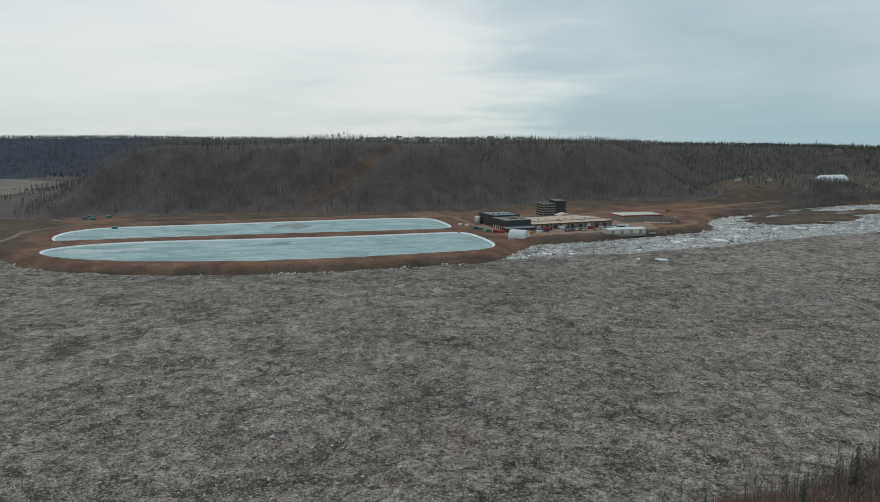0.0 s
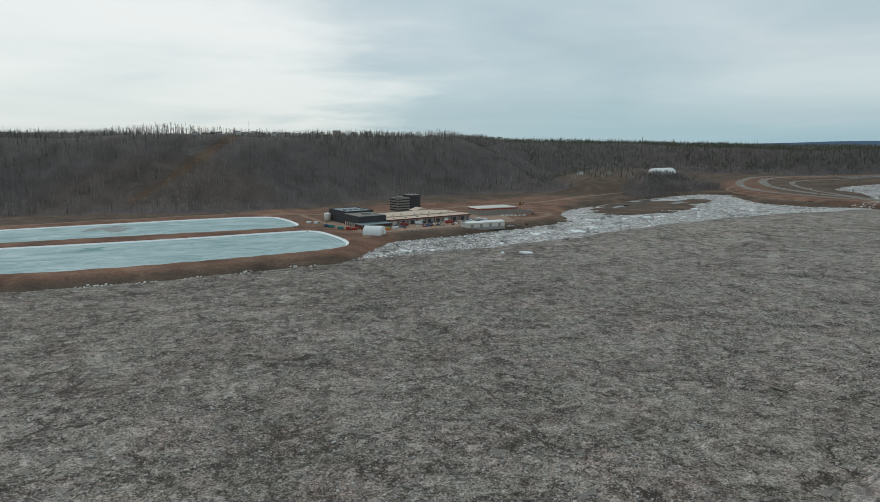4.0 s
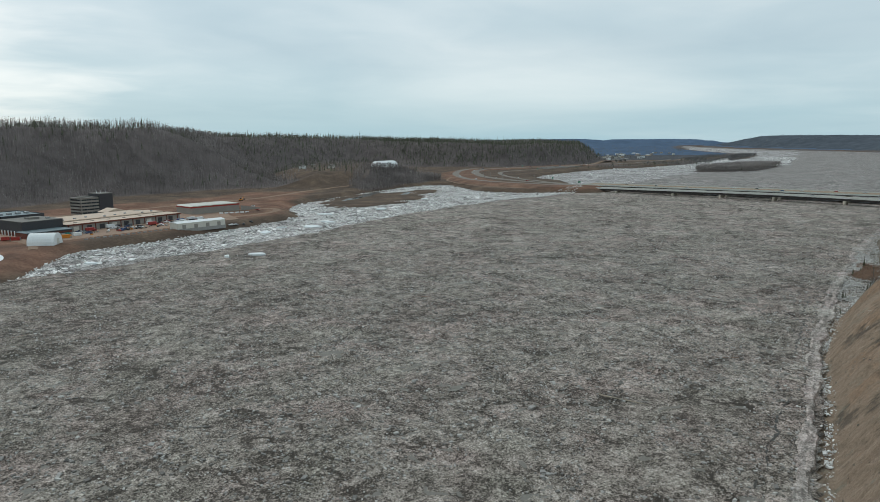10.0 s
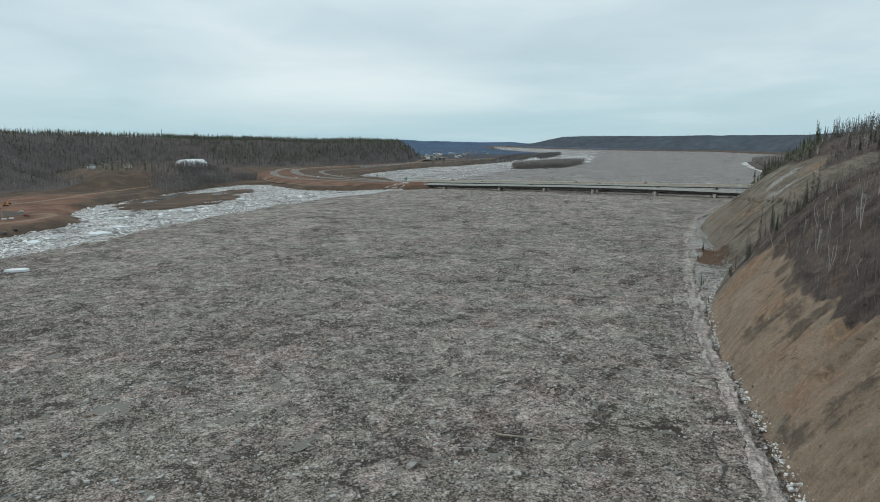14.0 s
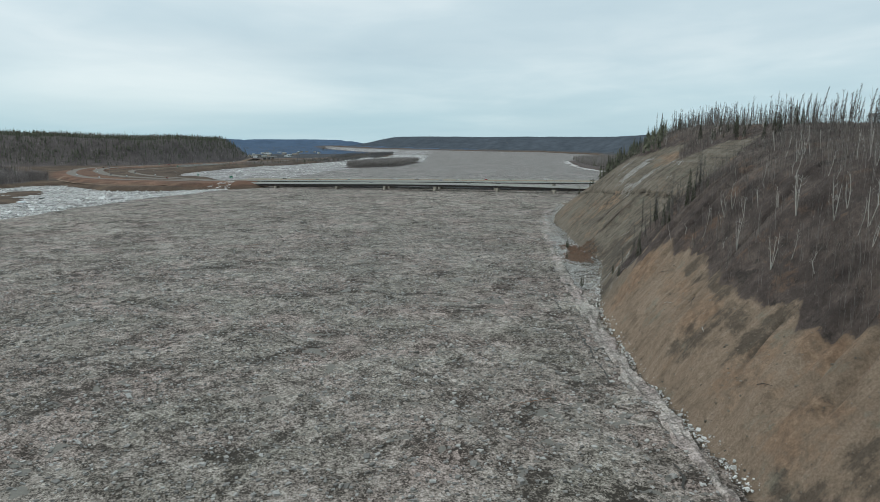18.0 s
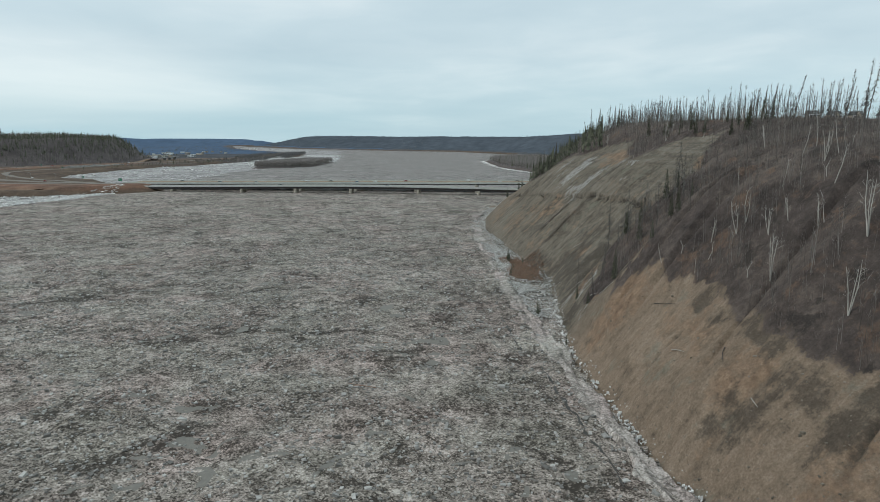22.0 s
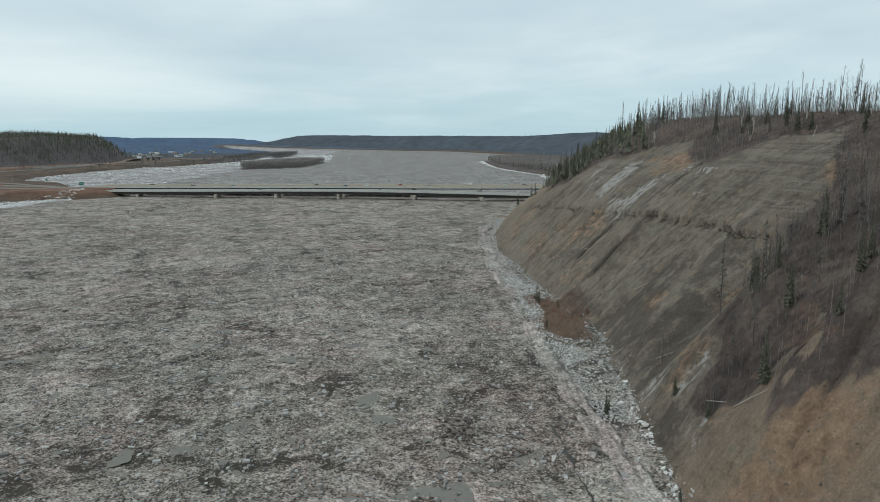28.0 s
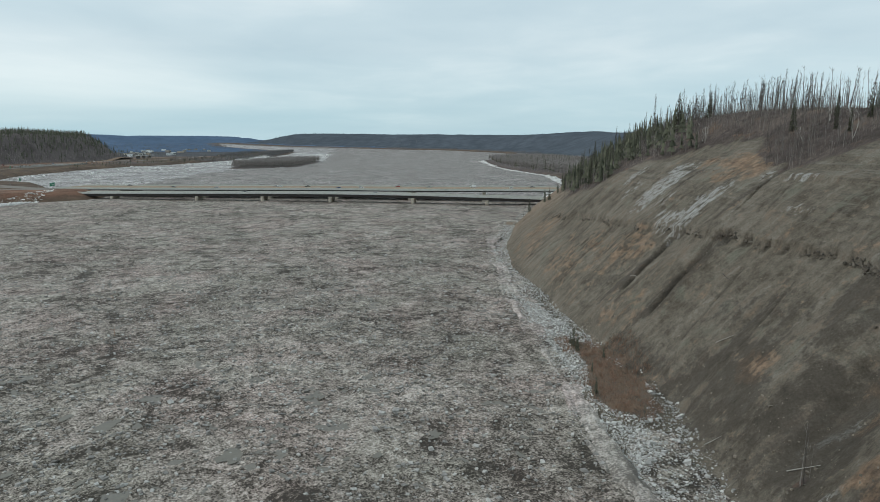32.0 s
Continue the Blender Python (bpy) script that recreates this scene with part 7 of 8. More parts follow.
k = (inside_dist(x, y, RIVER) < -12) & (inside_dist(x, y, HILL_NORTH) < 0) & (line_dist(x, y, LANE_IN) > 25) & (fbm(x, y, 200, 3, 90) > -0.12)
x, y = x[k], y[k]
grove("far_woods", BARE_FAR, x, y, ground_north(x, y), gen.uniform(4, 9, len(x)), M_FARTREE, "leafless woods across the valley floor", 61)
k = gen.uniform(0, 1, len(x)) < 0.05
grove("far_woods", SPRUCE_FAR, x[k] + 6, y[k], ground_north(x[k] + 6, y[k]), gen.uniform(6, 11, int(k.sum())), M_SPRUCE, "dark spruces across the valley floor", 63)
x, y = gen.uniform(1200, 2000, 420), gen.uniform(1290, 1420, 420)
k = (inside_dist(x, y, RIVER) < -3) & (inside_dist(x, y, RIVER) > -40) & (line_dist(x, y, LANE_IN) > 14)
x, y = x[k], y[k]
grove("far_woods", SPRUCE_FAR, x, y, ground_north(x, y), gen.uniform(4, 9, len(x)), M_SPRUCE, "dark spruces along the far shore", 62)

# brush on the clay bank
n = 125000
x, y = gen.uniform(-120, 900, n), gen.uniform(-160, 350, n)
h = inside_dist(x, y, HILL_SOUTH)
b = brush_mask(x, y)
k = (h > 3) & (h < np.where(x < 470, 108, 140)) & (gen.uniform(0, 1, n) < b * (0.35 + 0.65 * smooth((fbm(x, y, 14, 3, 81) + 0.25) / 0.3)))
x, y, h = x[k], y[k], h[k]
grove("brush", SHRUB, x, y, ground_south(x, y), gen.uniform(0.9, 2.8, len(x)), M_SCRUB, "leafless brown brush on the upper bank", 70)
x, y = gen.uniform(20, 100, 7000), gen.uniform(55, 135, 7000)
k = (brush_mask(x, y) > 0.5) & (fbm(x, y, 9, 3, 12) > -0.2)
x, y = x[k], y[k]
grove("brush", SHRUB, x, y, ground_south(x, y), gen.uniform(1.2, 3.4, len(x)), M_WILLOW, "reddish leafless brush on the brow of the bank", 73)
n = 95000
x, y = gen.uniform(60, 800, n), gen.uniform(0, 350, n)
h = inside_dist(x, y, HILL_SOUTH)
k = (h > 4) & (h < np.where(x < 480, 88, 125)) & (brush_mask(x, y) > 0.6) & (fbm(x, y, 12, 3, 18) + gen.uniform(-0.25, 0.25, n) > -0.12)
x, y = x[k], y[k]
grove("saplings", BARE_LIGHT, x, y, ground_south(x, y), gen.gamma(5, 0.85, len(x)) + 1.2, M_SAPLING, "thin leafless saplings on the upper bank", 71)
n = 12000
x, y = gen.uniform(424, 490, n), gen.uniform(276, 310, n)
k = (inside_dist(x, y, WILLOW_SHELF) > -1.6 + 3.5 * fbm(x, y, 6, 3, 9)) & (inside_dist(x, y, RIVER) < -1)
x, y = x[k][:3000], y[k][:3000]
grove("willow_brush", SHRUB, x, y, np.maximum(ground_south(x, y), 0.2), gen.gamma(3, 0.28, len(x)) + 0.25, M_WILLOW, "russet leafless willows on the shelf below the bank", 72)


n = 30000
x, y = gen.uniform(150, 700, n), gen.uniform(140, 345, n)
h = inside_dist(x, y, HILL_SOUTH)
k = (h > 1.5) & (h < 60) & (brush_mask(x, y) < 0.5) & (fbm(x, y, 11, 3, 63) > 0.16)
x, y = x[k][:3600], y[k][:3600]
grove("grass_tufts", SHRUB, x, y, ground_south(x, y), gen.uniform(0.5, 1.2, len(x)), M_SCRUB, "dead grass and twigs holding on the clay face", 73)
x, y = x[::5] + 2.0, y[::5]
grove("grass_tufts", SHRUB, x, y, ground_south(x, y), gen.uniform(0.5, 1.3, len(x)), M_WILLOW, "russet willow shoots on the clay face", 74)


# ---- single trees on the near bank ----
def limb_shape(shape, r, a, b, rad, depth):
    """A bent limb with smaller ones off it."""
    a, b = Vector(a), Vector(b)
    mid = (a + b) / 2 + Vector((r.uniform(-1, 1), r.uniform(-1, 1), r.uniform(0, 1))) * (b - a).length * 0.06
    shape.tube(a, mid, rad, rad * 0.75, 5, False).tube(mid, b, rad * 0.75, rad * 0.35, 5, False)
    if depth:
        for k in range(3):
            t = r.uniform(0.3, 0.9)
            p = a.lerp(b, t)
            d = (b - a).normalized()
            side = Vector((r.uniform(-1, 1), r.uniform(-1, 1), r.uniform(0.2, 1.0))).normalized()
            limb_shape(shape, r, p, p + (d * 0.6 + side * 0.8) * (b - a).length * r.uniform(0.22, 0.4), rad * 0.42, depth - 1)


def birch(seed, height, stems, label):
    r = random.Random(seed)
    root = thing("birch_tree", label, "tree")
    for k in range(stems):
        lean = Vector((r.uniform(-0.22, 0.22), r.uniform(-0.22, 0.22), 1))
        top = lean * height * r.uniform(0.75, 1.0)
        sh = Shape()
        mid = top * 0.5 + Vector((r.uniform(-0.7, 0.7), r.uniform(-0.7, 0.7), 0))
        sh.tube((0, 0, -0.4), mid, 0.11, 0.07, 5, False).tube(mid, top, 0.07, 0.02, 5, False)
        part("trunk", sh, M_BIRCH, root, "white birch bark", True)
        limbs = Shape()
        for q in range(9):
            t = r.uniform(0.3, 0.97)
            p = mid * (t / 0.5) if t < 0.5 else mid.lerp(top, (t - 0.5) * 2)
            d = Vector((r.uniform(-1, 1), r.uniform(-1, 1), r.uniform(0.5, 1.3))).normalized()
            limb_shape(limbs, r, p, p + d * height * r.uniform(0.08, 0.20), 0.022, 1)
        tagged(part("crown", limbs, M_BIRCH, root, "", True), "pale bare limbs", kind="stuff")
    return root


def snag(seed, height, lean, label, dense=105, material=M_DEADSPRUCE, reach=0.075):
    """A tall thin half-dead spruce: straight stem, short drooping twigs."""
    r = random.Random(seed)
    root = thing("spruce_tree", label, "tree")
    top = Vector((lean * height, 0, height))
    part("trunk", Shape().tube((0, 0, -0.5), top, 0.15, 0.03, 6, False), M_TRUNK, root, "grey bark", True)
    tw = Shape()
    for k in range(dense):
        t = r.uniform(0.25, 1.0)
        p = top * t
        a = r.uniform(0, 6.283)
        ln = height * reach * (1.25 - t) * r.uniform(0.6, 1.4) + 0.15
        e = p + Vector((math.cos(a) * ln, math.sin(a) * ln, -ln * r.uniform(0.1, 0.5)))
        side = Vector((-math.sin(a), math.cos(a), 0.25)) * (0.055 + 0.022 * ln)
        tw.add([p - side, p + side, e], [(0, 1, 2)])
        tw.add([p.lerp(e, 0.4) - side * 1.6, p.lerp(e, 0.4) + side * 1.6, e + Vector((0, 0, -0.25 * ln))], [(0, 1, 2)])
    part("crown", tw, material, root, "sparse twiggy crown")
    return root


def full_spruce(seed, height, label):
    r = random.Random(seed)
    root = thing("spruce_tree", label, "tree")
    part("trunk", Shape().tube((0, 0, -0.5), (0, 0, height), 0.2, 0.03, 6, False), M_TRUNK, root, "grey brown bark", True)
    cr = Shape()
    for k in range(250):
        t = 0.05 + 0.95 * (k + r.uniform(0, 1)) / 250
        a = r.uniform(0, 6.283)
        ln = height * 0.125 * (1.04 - t) ** 0.85 * r.uniform(0.45, 1.25) + 0.10
        p = Vector((0, 0, height * t))
        e = p + Vector((math.cos(a) * ln, math.sin(a) * ln, -ln * r.uniform(-0.05, 0.55)))
        s = Vector((-math.sin(a), math.cos(a), r.uniform(-0.3, 0.3))) * (0.08 + 0.13 * ln)
        m = p.lerp(e, r.uniform(0.5, 0.7))
        cr.add([p, m - s, e, m + s], [(0, 1, 2, 3)])
        cr.add([p.lerp(e, 0.3), m + Vector((0, 0, -0.25 * ln - 0.08)), e], [(0, 1, 2)])
    part("crown", cr, M_SPRUCE, root, "dark green drooping boughs")
    return root


def aspen(seed, height, label, lean=0.0):
    r = random.Random(seed)
    root = thing("aspen_tree", label, "tree")
    top = Vector((lean * height, 0, height))
    part("trunk", Shape().tube((0, 0, -0.5), top, 0.13, 0.03, 6, False), M_TRUNK, root, "grey bark", True)
    limbs = Shape()
    for q in range(11):
        t = r.uniform(0.5, 0.98)
        p = top * t
        d = Vector((r.uniform(-1, 1), r.uniform(-1, 1), r.uniform(0.8, 1.8))).normalized()
        limb_shape(limbs, r, p, p + d * height * r.uniform(0.07, 0.15), 0.026, 1)
    tagged(part("crown", limbs, M_TRUNK, root, "", True), "thin bare limbs", kind="stuff")
    return root


BIRCHES = [birch(k, h, s, "white leafless birch leaning on the brushy bank") for k, (h, s) in enumerate(((8, 2), (9, 1), (6, 1), (9.5, 3), (7, 1), (8, 2)))]
SNAGS = [snag(k, h, l, "tall thin half-dead spruce on the bank's crest") for k, (h, l) in enumerate(((15, 0.02), (17, 0.10), (14, 0.20), (19, 0.05), (12, -0.04), (16, 0.16)))]
FULLS = [full_spruce(k, h, "dark green spruce on the clay bank") for k, h in enumerate((8, 12, 15, 10))]
ASPENS = [aspen(k, h, "thin leafless aspen on the bank's crest", l) for k, (h, l) in enumerate(((12, 0.0), (14, 0.05), (10, -0.05), (13, 0.1)))]
used_first = set()


def plant_tree(kinds, k, x, y, scale=1.0, turn=None, group="", z=None, tip=0.0):
    ob = kinds[k % len(kinds)]
    m = pose(x, y, (zs(x, y) if z is None else z), tip, 0, gen.uniform(0, 360) if turn is None else turn) @ Matrix.Scale(scale, 4)
    if ob.name in used_first:
        ob = copy_thing(ob, m)
    else:
        used_first.add(ob.name)
    ob.matrix_basis = m
    if group:
        ob["group"] = group
    return ob


def on_bank(u, h):
    """A point h metres in from the clay bank's foot at the east coordinate u."""
    foot = [(p[0], p[1]) for p in HILL_SOUTH[2:22]]
    y = float(np.interp(u, [p[0] for p in foot], [p[1] for p in foot]))
    return u + 0.31 * h, y - 0.95 * h


def crest(count, u0, u1, h0, h1, kinds, lo, hi, group, turn=None):
    for k in range(count):
        u, hh = gen.uniform(u0, u1), gen.uniform(h0, h1)
        x, y = on_bank(u, hh)
        plant_tree(kinds, int(gen.integers(0, 60)), x, y, gen.uniform(lo, hi), None if turn is None else turn + gen.uniform(-35, 35), group)


crest(90, 380, 700, 88, 112, SNAGS, 0.6, 1.0, "thin spruces on the crest", -75)
crest(125, 410, 680, 90, 120, ASPENS, 0.8, 1.2, "leafless aspens on the crest")
crest(22, 230, 400, 92, 150, ASPENS, 0.8, 1.2, "leafless aspens on the crest")
crest(72, 590, 860, 40, 92, FULLS + SNAGS[:5], 0.75, 1.3, "spruces on the falling crest")
crest(26, 430, 520, 74, 96, FULLS, 0.35, 0.8, "young spruces under the crest")
crest(9, 170, 420, 100, 190, SNAGS, 0.8, 1.3, "thin spruces on the crest", -75)
for k, (x, y, sc) in enumerate([(286.5, 206.3, 1.5), (275, 199.7, 1.5), (266, 194.5, 1.5), (300, 218.8, 1.3), (324, 222, 1.3), (307, 209, 1.0), (329, 227, 1.0), (336, 238, 0.8), (333, 233.6, 0.9), (274, 212, 1.2), (323, 231, 0.8), (325, 220, 1.2), (312.7, 213.5, 0.9), (272, 208, 1.0), (264, 204, 1.2), (314, 217, 0.9), (303, 209, 0.9), (277, 197, 1.2), (388, 205, 1.2), (342, 205, 1.1), (294, 188, 1.2)]):
    plant_tree(BIRCHES, (3, 0, 5)[k % 3] if sc > 1.25 else k, x, y, sc * 0.85, None, "birches on the brushy bank")
for k, (x, y, sc, thin) in enumerate([(370, 243, 1.0, 0), (375, 246.5, 0.8, 1), (353, 250, 0.6, 0), (365, 253.5, 0.75, 1), (374, 262, 0.55, 0), (358, 257.6, 0.45, 0), (367, 249.3, 0.9, 1), (374, 248, 0.7, 1), (383, 247.5, 0.85, 1), (377, 246.4, 0.9, 1)]):
    plant_tree(SNAGS if thin else FULLS, 3 * k, x, y, sc * (0.95 if thin else 1.05), None, "spruces in the gully")
plant_tree(SNAGS, 0, 386, 252.5, 1.1, 0, "spruces in the gully")
crest(34, 225, 335, 26, 80, BIRCHES, 0.6, 1.1, "birches on the brushy bank")
crest(20, 400, 640, 66, 90, BIRCHES, 0.6, 1.0, "birches on the brushy bank")
crest(10, 150, 235, 30, 70, BIRCHES, 0.7, 1.0, "birches on the brushy bank")
crest(16, 344, 378, 8, 40, FULLS + SNAGS[:3], 0.45, 0.95, "spruces in the gully")
crest(5, 362, 384, 20, 40, SNAGS, 0.8, 1.0, "thin spruces in the gully", 0)
crest(16, 740, 900, 8, 45, FULLS, 0.4, 0.8, "spruces by the bridge head")
for k, (x, y, sc) in enumerate(((379, 275.5, 0.62), (381, 275, 0.3), (477, 302, 0.4), (473, 300.6, 0.45), (456.5, 296.2, 0.3), (441.6, 294.8, 0.35), (468.5, 293.5, 0.25), (480, 303, 0.35), (345, 263, 0.4), (475, 301, 0.38))):
    plant_tree(FULLS, k, x, y, sc, None, "young spruces on the shore shelf")
for k, (x, y) in enumerate([(412, 176), (456, 164), (414, 169), (447, 160), (419, 164), (408, 165), (432, 157), (418, 157), (403, 202), (428, 202), (450, 184)]):
    plant_tree(SNAGS[1:3] + SNAGS[5:], k, x, y, 1.05 + 0.12 * (k % 4), -75 + 9 * (k % 5 - 2), "leaning dead spruces on the hilltop")
n = 6000
x, y = gen.uniform(425, 800, n), gen.uniform(120, 330, n)
h = inside_dist(x, y, HILL_SOUTH)
k = (h > 89) & (h < 116) & (gen.uniform(0, 1, n) < 0.22 + 0.25 * smooth(fbm(x, y, 25, 2, 31) * 2))
x, y = x[k], y[k]
grove("aspen_stand", BARE_THIN, x, y, ground_south(x, y), gen.uniform(7, 15, len(x)), M_TRUNK, "thin grey leafless trees along the bank's crest", 77)
n = 700
x, y = gen.uniform(540, 900, n), gen.uniform(260, 350, n)
h = inside_dist(x, y, HILL_SOUTH)
k = (h > 30) & (h < 85) & (brush_mask(x, y) > 0.5)
x, y = x[k], y[k]
grove("spruce_woods", SPRUCE, x, y, ground_south(x, y), gen.uniform(8, 16, len(x)), M_SPRUCE, "close set spruces on the falling crest", 75)
n = 2200
x, y = gen.uniform(20, 130, n), gen.uniform(40, 170, n)
h = inside_dist(x, y, HILL_SOUTH)
k = (h > 24) & (h < 90) & (x > 45)
x, y = x[k], y[k]
grove("saplings", BARE, x, y, ground_south(x, y), gen.uniform(3, 6, len(x)), M_SCRUB, "dense leafless thicket on the slope", 76)
# trees below the starting point
for k, (x, y, kinds, sc) in enumerate(((52, 88, FULLS, 0.55), (60, 92, SNAGS, 0.5), (66, 98, FULLS, 0.5), (47, 92, BIRCHES, 0.9), (38, 88, FULLS, 0.5), (72, 96, SNAGS, 0.6), (78, 98, ASPENS, 0.8),
                                       (84, 104, SNAGS, 0.6), (75, 104, FULLS, 0.4), (90, 100, ASPENS, 0.9), (33, 84, ASPENS, 0.6), (56, 96, BIRCHES, 0.6))):
    plant_tree(kinds, k, x, y, sc, None, "trees below the hillside")

# trunks fallen on the clay face
for k, (x, y, ln, turn, dark) in enumerate(((321, 237.5, 9, 213, 1), (449.8, 266.5, 4, 250, 0), (420.4, 272.4, 3, 240, 0), (470, 264, 4, 200, 1), (400, 262, 5, 230, 0), (300, 236, 4, 215, 0),
                                            (285, 229, 5, 170, 1), (352, 252, 6, 225, 0), (360, 256, 7, 200, 0), (270, 226, 3, 190, 0), (505, 285, 3, 260, 0), (240, 214, 4, 220, 1))):
    dx, dy = math.cos(radians(turn)), math.sin(radians(turn))
    a0, b0 = Vector((x - dx * ln / 2, y - dy * ln / 2, 0)), Vector((x + dx * ln / 2, y + dy * ln / 2, 0))
    a0.z, b0.z = zs(a0.x, a0.y), zs(b0.x, b0.y)
    mid = (a0 + b0) / 2
    mid.z = max(mid.z, zs(x, y))
    lg = thing("fallen_trunk", ("dark" if dark else "pale grey") + " fallen trunk lying on the clay bank", "log", pose(x, y, mid.z), "fallen trunks on the bank")
    part("trunk", Shape().tube(a0 - mid + Vector((0, 0, 0.15)), Vector((dy * ln * 0.06, -dx * ln * 0.06, 0.15)), 0.10, 0.075, 6).tube(Vector((dy * ln * 0.06, -dx * ln * 0.06, 0.15)), b0 - mid + Vector((0, 0, 0.15)), 0.075, 0.03, 6), M_STEEL if dark else M_BIRCH, lg, "", True)

# ---- drift and debris on the ice ----
log = thing("drift_log", "pale stripped drift log lying on the ice", "log", pose(183, 259, float(ice_z(np.array([183.0]), np.array([259.0]))[0]) + 0.35, 0, 2, -66))
part("trunk", Shape().tube((-7.5, 0, 0), (0, 0.25, 0.05), 0.26, 0.22, 8).tube((0, 0.25, 0.05), (7.5, -0.1, 0.1), 0.22, 0.10, 8), M_TANWALL, log, "bare weathered wood", True)
part("root_stub", Shape().tube((-7.4, 0, 0), (-8.4, 0.5, 0.5), 0.2, 0.08, 6).tube((-7.3, 0, 0), (-8.1, -0.6, 0.2), 0.18, 0.06, 6), M_TANWALL, log)
for k in range(40):
    x, y = gen.uniform(40, 560), gen.uniform(240, 560)
    if inside_dist(np.array([x]), np.array([y]), RIVER)[0] < 8:
        continue
    ln = gen.uniform(1.2, 4.5)
    b = thing("drift_branch", "thin brown drift branch caught in the ice", "branch", pose(x, y, float(ice_z(np.array([x]), np.array([y]))[0]) + 0.25, 0, gen.uniform(-8, 8), gen.uniform(0, 180)), "driftwood on the ice")
    part("stem", Shape().tube((-ln, 0, 0), (ln, gen.uniform(-0.5, 0.5), 0.2), 0.11, 0.05, 5).tube((0, 0, 0.1), (ln * 0.6, ln * 0.3, 0.3), 0.06, 0.03, 4), M_WILLOW if k % 2 else M_TANWALL, b, "", True)
for k, (x, y, s) in enumerate(((200, 585, 4.2), (180, 590, 2.0), (300, 700, 6.0), (250, 690, 4.5), (330, 725, 5.0), (100, 620, 3.0), (360, 790, 6.5), (440, 800, 5.0), (275, 712, 3.5), (560, 880, 6.0))):
    fl = thing("ice_floe", "large white slab of ice stranded on the jam", "ice floe", pose(x, y, 0.5, gen.uniform(-4, 4), gen.uniform(-4, 4), gen.uniform(0, 180)), "large ice slabs")
    ring = [(s * gen.uniform(0.7, 1.25) * math.cos(6.283 * q / 9) * 1.4, s * gen.uniform(0.7, 1.15) * math.sin(6.283 * q / 9)) for q in range(9)]
    sh = Shape().add([(px, py, -0.7) for px, py in ring] + [(px * 0.94, py * 0.94, 0.45) for px, py in ring],
                     [tuple(range(8, -1, -1)), tuple(range(9, 18))] + [(q, (q + 1) % 9, 9 + (q + 1) % 9, 9 + q) for q in range(9)])
    part("slab", sh, M_SNOW, fl)

# ---- far town, signs, masts, puddles ----
town = np.random.default_rng(31)
for k in range(34):
    t = town.uniform(0, 1)
    x, y = 2050 + 900 * t + town.uniform(-60, 60), 1900 + 260 * t + town.uniform(-170, 170)
    w, d, h = town.uniform(9, 24), town.uniform(7, 12), town.uniform(4.5, 8.5)
    b = thing("town_building", "pale flat roofed town building far down the valley", "building", pose(x, y, zn(x, y), 0, 0, town.uniform(0, 90)), "town buildings")
    part("wall", Shape().box(-w / 2, w / 2, -d / 2, d / 2, -1.5, h), (M_WHITE, M_CREAM, M_TANWALL, M_WALLGREY)[k % 4], b)
    part("roof", Shape().box(-w / 2 - 0.4, w / 2 + 0.4, -d / 2 - 0.4, d / 2 + 0.4, h, h + 0.6, 0.2), (M_WHITE, M_GREYROOF, M_BLUEROOF)[k % 3], b)
    part("window_band", Shape().box(-w / 2 + 1, w / 2 - 1, -d / 2 - 0.1, -d / 2, h * 0.45, h * 0.7), M_GLASS, b)
ribbon("road", [(1420, 1410), (1600, 1465), (1850, 1600), (2050, 1640), (2250, 1600), (2450, 1680)], 16, M_DIRT, "bare earth works and road in the valley", 0.8)
over = thing("overpass", "low concrete overpass far down the valley", "bridge", pose(1960, 1620, zn(1960, 1620) + 1.5, 0, 0, 15))
part("deck", Shape().box(-60, 60, -6, 6, 6.0, 7.6), M_CONCRETE, over)
for s in (-38, 0, 38):
    part("pier", Shape().box(s - 1, s + 1, -5, 5, -4, 6.0), M_CONCRETE, over)
M_SIGN = plain("green_sign_face", (0.02, 0.20, 0.11), 0.5, 0, 2, 0.08, 0.3)
for x, y, turn in ((1290, 1428, 60), (1235, 1320, 60), (868, 868, 10), (990, 1040, 60)):
    z = zn(x, y)
    sg = thing("road_sign", "green highway sign on two posts", "sign", pose(x, y, z, 0, 0, turn), "highway signs")
    part("panel", Shape().box(-4, 4, -0.06, 0.06, 3.0, 6.4), M_SIGN, sg, "green panel")
    for k, s in enumerate((-2.0, 0.4)):
        part("lettering", Shape().box(s - 1.2, s + 1.6, -0.09, -0.07, 4.9 - k * 0.9, 5.3 - k * 0.9), M_WHITE, sg, "white bars")
    for s in (-2.6, 2.6):
        part("post", Shape().tube((s, 0.15, -0.5), (s, 0.15, 6.2), 0.12, 0.12, 6), M_GALV, sg)
for k in range(16):
    t = k / 15
    q = t * (len(LANE_IN) - 4)
    i, fr = int(q), q - int(q)
    (x0, y0), (x1, y1) = LANE_IN[i], LANE_IN[i + 1]
    x, y = x0 + (x1 - x0) * fr + 10, y0 + (y1 - y0) * fr - 6
    z = zn(x, y)
    lp = thing("street_lamp", "tall grey street lamp beside the highway", "lamp", pose(x, y, z, 0, 0, 30 * k), "highway lamps")
    part("pole", Shape().tube((0, 0, -0.5), (0, 0, 11), 0.13, 0.08, 6), M_GALV, lp)
    part("arm", Shape().tube((0, 0, 10.9), (2.4, 0, 11.3), 0.06, 0.05, 5), M_GALV, lp)
    part("lamp_head", Shape().box(2.2, 3.1, -0.17, 0.17, 11.22, 11.4, 0.05), M_GALV, lp)
rock_x, rock_y = town.uniform(1300, 1560, 2600), town.uniform(1290, 1420, 2600)
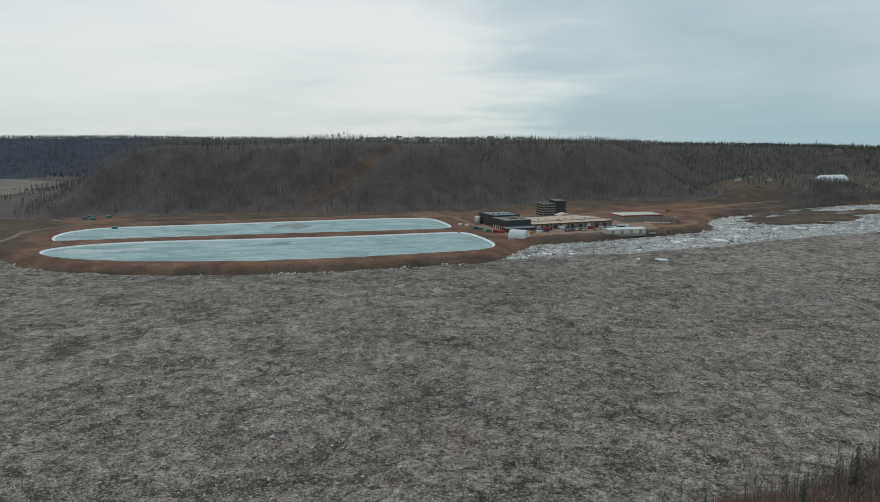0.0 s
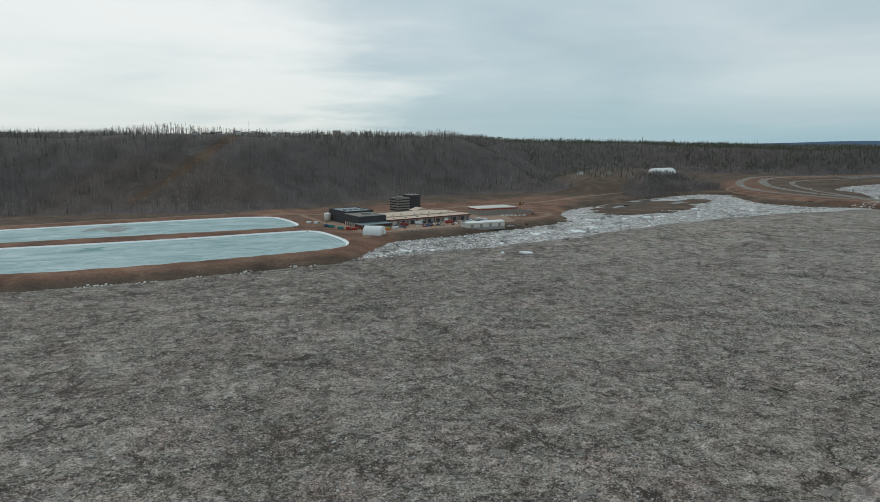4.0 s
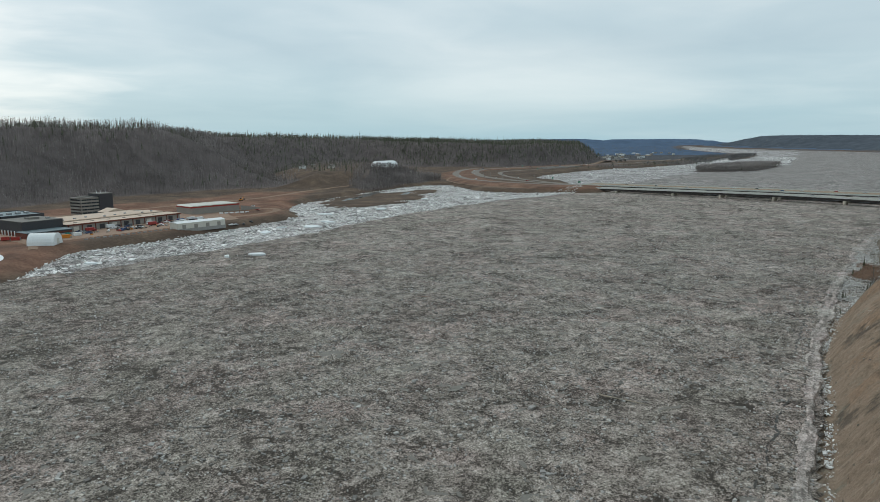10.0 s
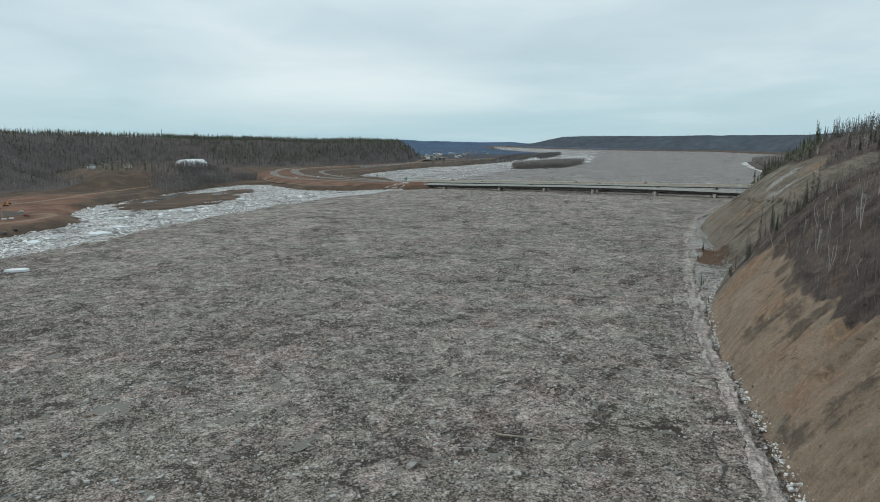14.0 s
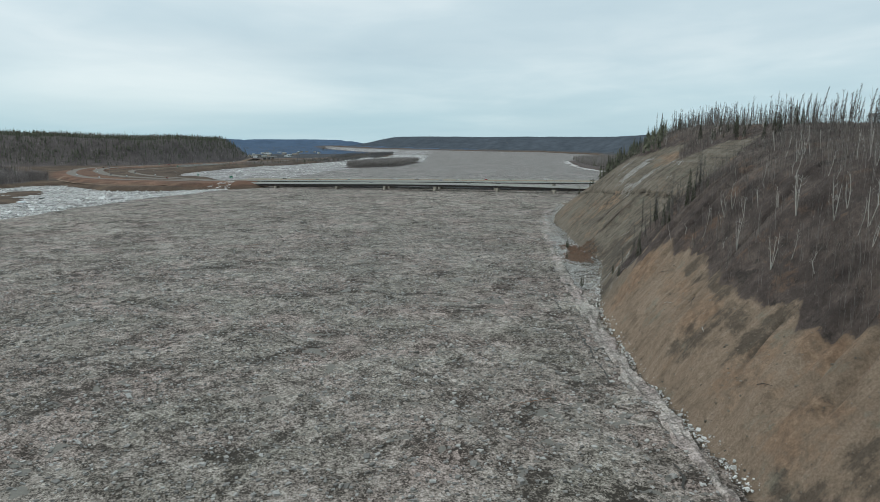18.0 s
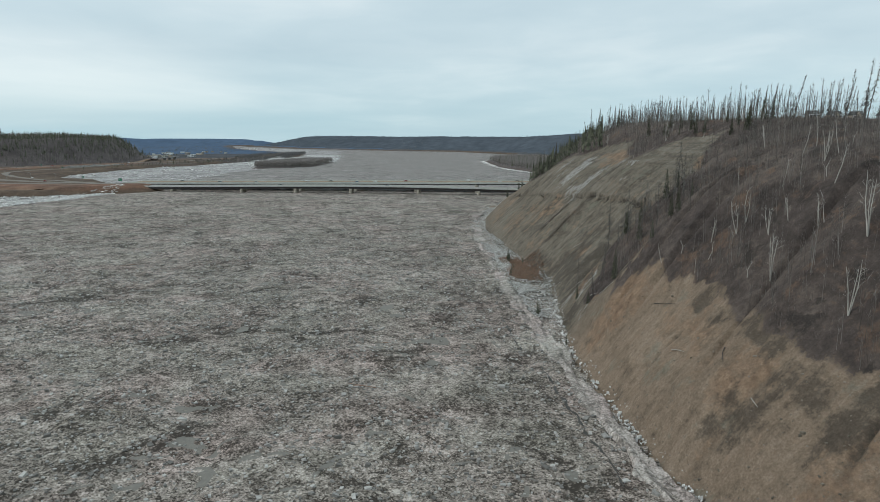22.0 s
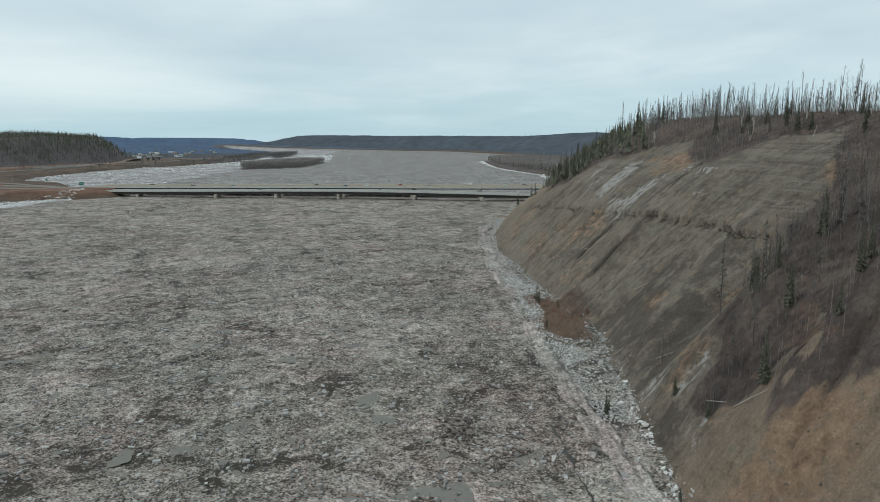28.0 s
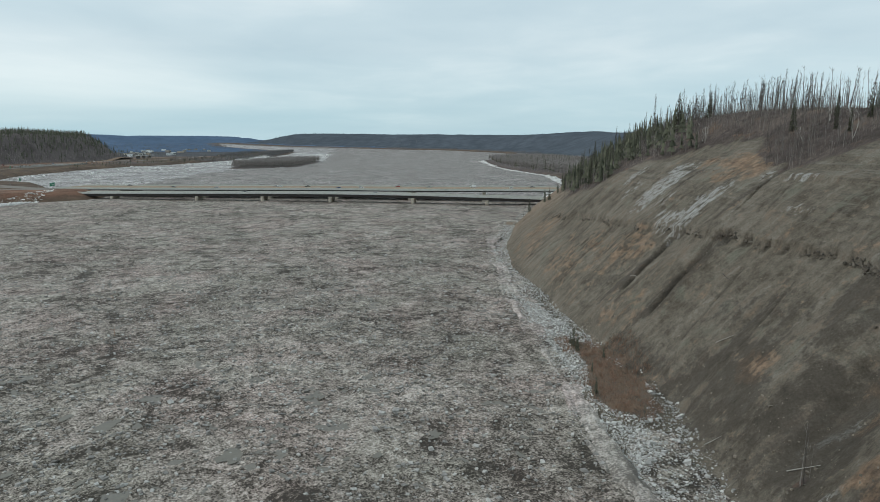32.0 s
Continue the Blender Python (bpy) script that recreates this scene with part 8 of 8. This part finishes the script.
k = (line_dist(rock_x, rock_y, [(1330, 1395), (1420, 1412), (1540, 1436)]) < 16)
rock_x, rock_y = rock_x[k], rock_y[k]
vv, ff = lumps(len(rock_x), rock_x, rock_y, ground_north(rock_x, rock_y) + 0.8, town.uniform(1.5, 3.5, len(rock_x)), 0.7, 44)
tagged(new("riprap", raw_mesh("riprap", vv, ff, M_CONCRETE, flat=True)), "grey riprap stones beside the highway", "stones", kind="stuff")
for x, y, h in ((-640, 2550, 62), (-110, 2500, 52), (480, 2700, 45)):
    z = zn(x, y)
    ms = thing("radio_mast", "thin lattice radio mast on the horizon", "mast", pose(x, y, z))
    part("lattice", Shape().tube((0, 0, 0), (0, 0, h), 0.9, 0.5, 4), M_GALV, ms)
    part("antenna", Shape().tube((0, 0, h), (0, 0, h + 6), 0.2, 0.1, 4), M_RED, ms)
for k in range(60):
    x, y = town.uniform(-300, 1600), town.uniform(1500, 2200)
    if inside_dist(np.array([x]), np.array([y]), HILL_NORTH)[0] < 330:
        continue
    cottage(x, y, zn(x, y) + 3, town.uniform(0, 360), (M_WHITE, M_CREAM, M_TANWALL)[k % 3], (M_GREYROOF, M_DARKROOF)[k % 2], "pale house on the wooded plateau", "plateau houses", 15, 10, 7)
M_LEAD = plain("dark_wet_crack", (0.068, 0.062, 0.054), 0.5, 0, 0.8, 0.2, 0.2, 0.2)
for crack in ([(261.8, 246.6), (285, 254.4), (303, 261.5), (322.4, 268)], [(226, 229.8), (206.4, 224.3), (193.7, 219), (186.6, 218), (172.8, 210.5)],
              [(135.6, 193), (143.6, 196.5), (152, 201.3), (168.3, 211.2)],
              [(330, 273), (352, 281), (371, 287)]):
    pts = []
    for (x0, y0), (x1, y1) in zip(crack[:-1], crack[1:]):
        n = max(2, int(math.hypot(x1 - x0, y1 - y0) / 0.8))
        pts += [(x0 + (x1 - x0) * k / n, y0 + (y1 - y0) * k / n) for k in range(n)]
    px, py = np.array([p[0] for p in pts]), np.array([p[1] for p in pts])
    px, py = px + 1.1 * fbm(px, py, 4, 3, 14), py + 1.1 * fbm(px, py, 4, 3, 41)
    tx, ty = np.gradient(px), np.gradient(py)
    ln = np.hypot(tx, ty) + 1e-9
    wide = np.clip(0.17 + 0.6 * fbm(px * 3, py * 3, 5, 3, 8), 0.03, 0.55) * np.sin(np.linspace(0.05, math.pi - 0.05, len(px))) ** 0.3
    rows = []
    for side in (-1, 1):
        qx, qy = px - side * ty / ln * wide, py + side * tx / ln * wide
        rows.append(np.stack([qx, qy, ice_z(qx, qy) + 0.22], -1))
    n = len(px)
    tagged(new("ice_crack", raw_mesh("ice_crack", np.concatenate(rows), [(k, k + 1, n + k + 1, n + k) for k in range(n - 1)], M_LEAD)), "dark wet crack in the ice jam", "crack", kind="structure")
M_MUD = plain("muddy_meltwater", (0.195, 0.178, 0.150), 0.45, 0, 0.6, 0.06, 0.1, 0.12)
SPOTS = [(394, 360, 2.3), (398, 392, 1.5), (373, 329, 2.5), (356, 310, 1.0), (350, 305, 1.5), (376, 379, 0.7), (361, 352, 1.2), (335, 364, 2.5), (346, 352, 0.6), (378, 407, 0.9), (370, 320, 0.6), (424, 356, 0.9), (366, 317, 0.6), (376, 395, 0.9), (394, 361, 2.4), (399, 393, 2.0), (378, 380, 0.8), (400, 404, 1.2), (425, 358, 1.5), (401, 334, 1.0), (413, 326, 1.6), (398, 339, 0.6), (377, 395, 0.9), (440, 338, 0.7), (150, 300, 2.5), (250, 420, 3), (60, 240, 2.5)]
for x, y, r in SPOTS:
    ring = []
    for q in range(36):
        a = 6.283 * q / 36
        rr = r * (0.45 + 1.1 * vnoise(np.array([math.cos(a) * 2.3 + x]), np.array([math.sin(a) * 2.3 + y]), 5)[0])
        ring.append((x + rr * 1.5 * math.cos(a), y + rr * 0.75 * math.sin(a)))
    rx, ry = np.array([p[0] for p in ring]), np.array([p[1] for p in ring])
    level = float(np.median(ice_z(rx, ry))) + 0.12
    tagged(new("meltwater_pool", Shape().add([(px, py, level) for px, py in ring], [tuple(range(36))]).mesh("meltwater_pool", M_MUD)), "still muddy meltwater pool in the ice jam", "pool", "meltwater pools")
heap = np.random.default_rng(15)
hxx, hyy = heap.normal(362, 3.5, 120), heap.normal(306, 2.0, 120)
vv, ff = lumps(120, hxx, hyy, ice_z(hxx, hyy) + 0.2, heap.uniform(0.25, 0.9, 120), 0.6, 5)
tagged(new("debris_pile", raw_mesh("debris_pile", vv, ff, M_SCRUB, flat=True)), "dark heap of earth and debris on the ice", "debris", kind="stuff")
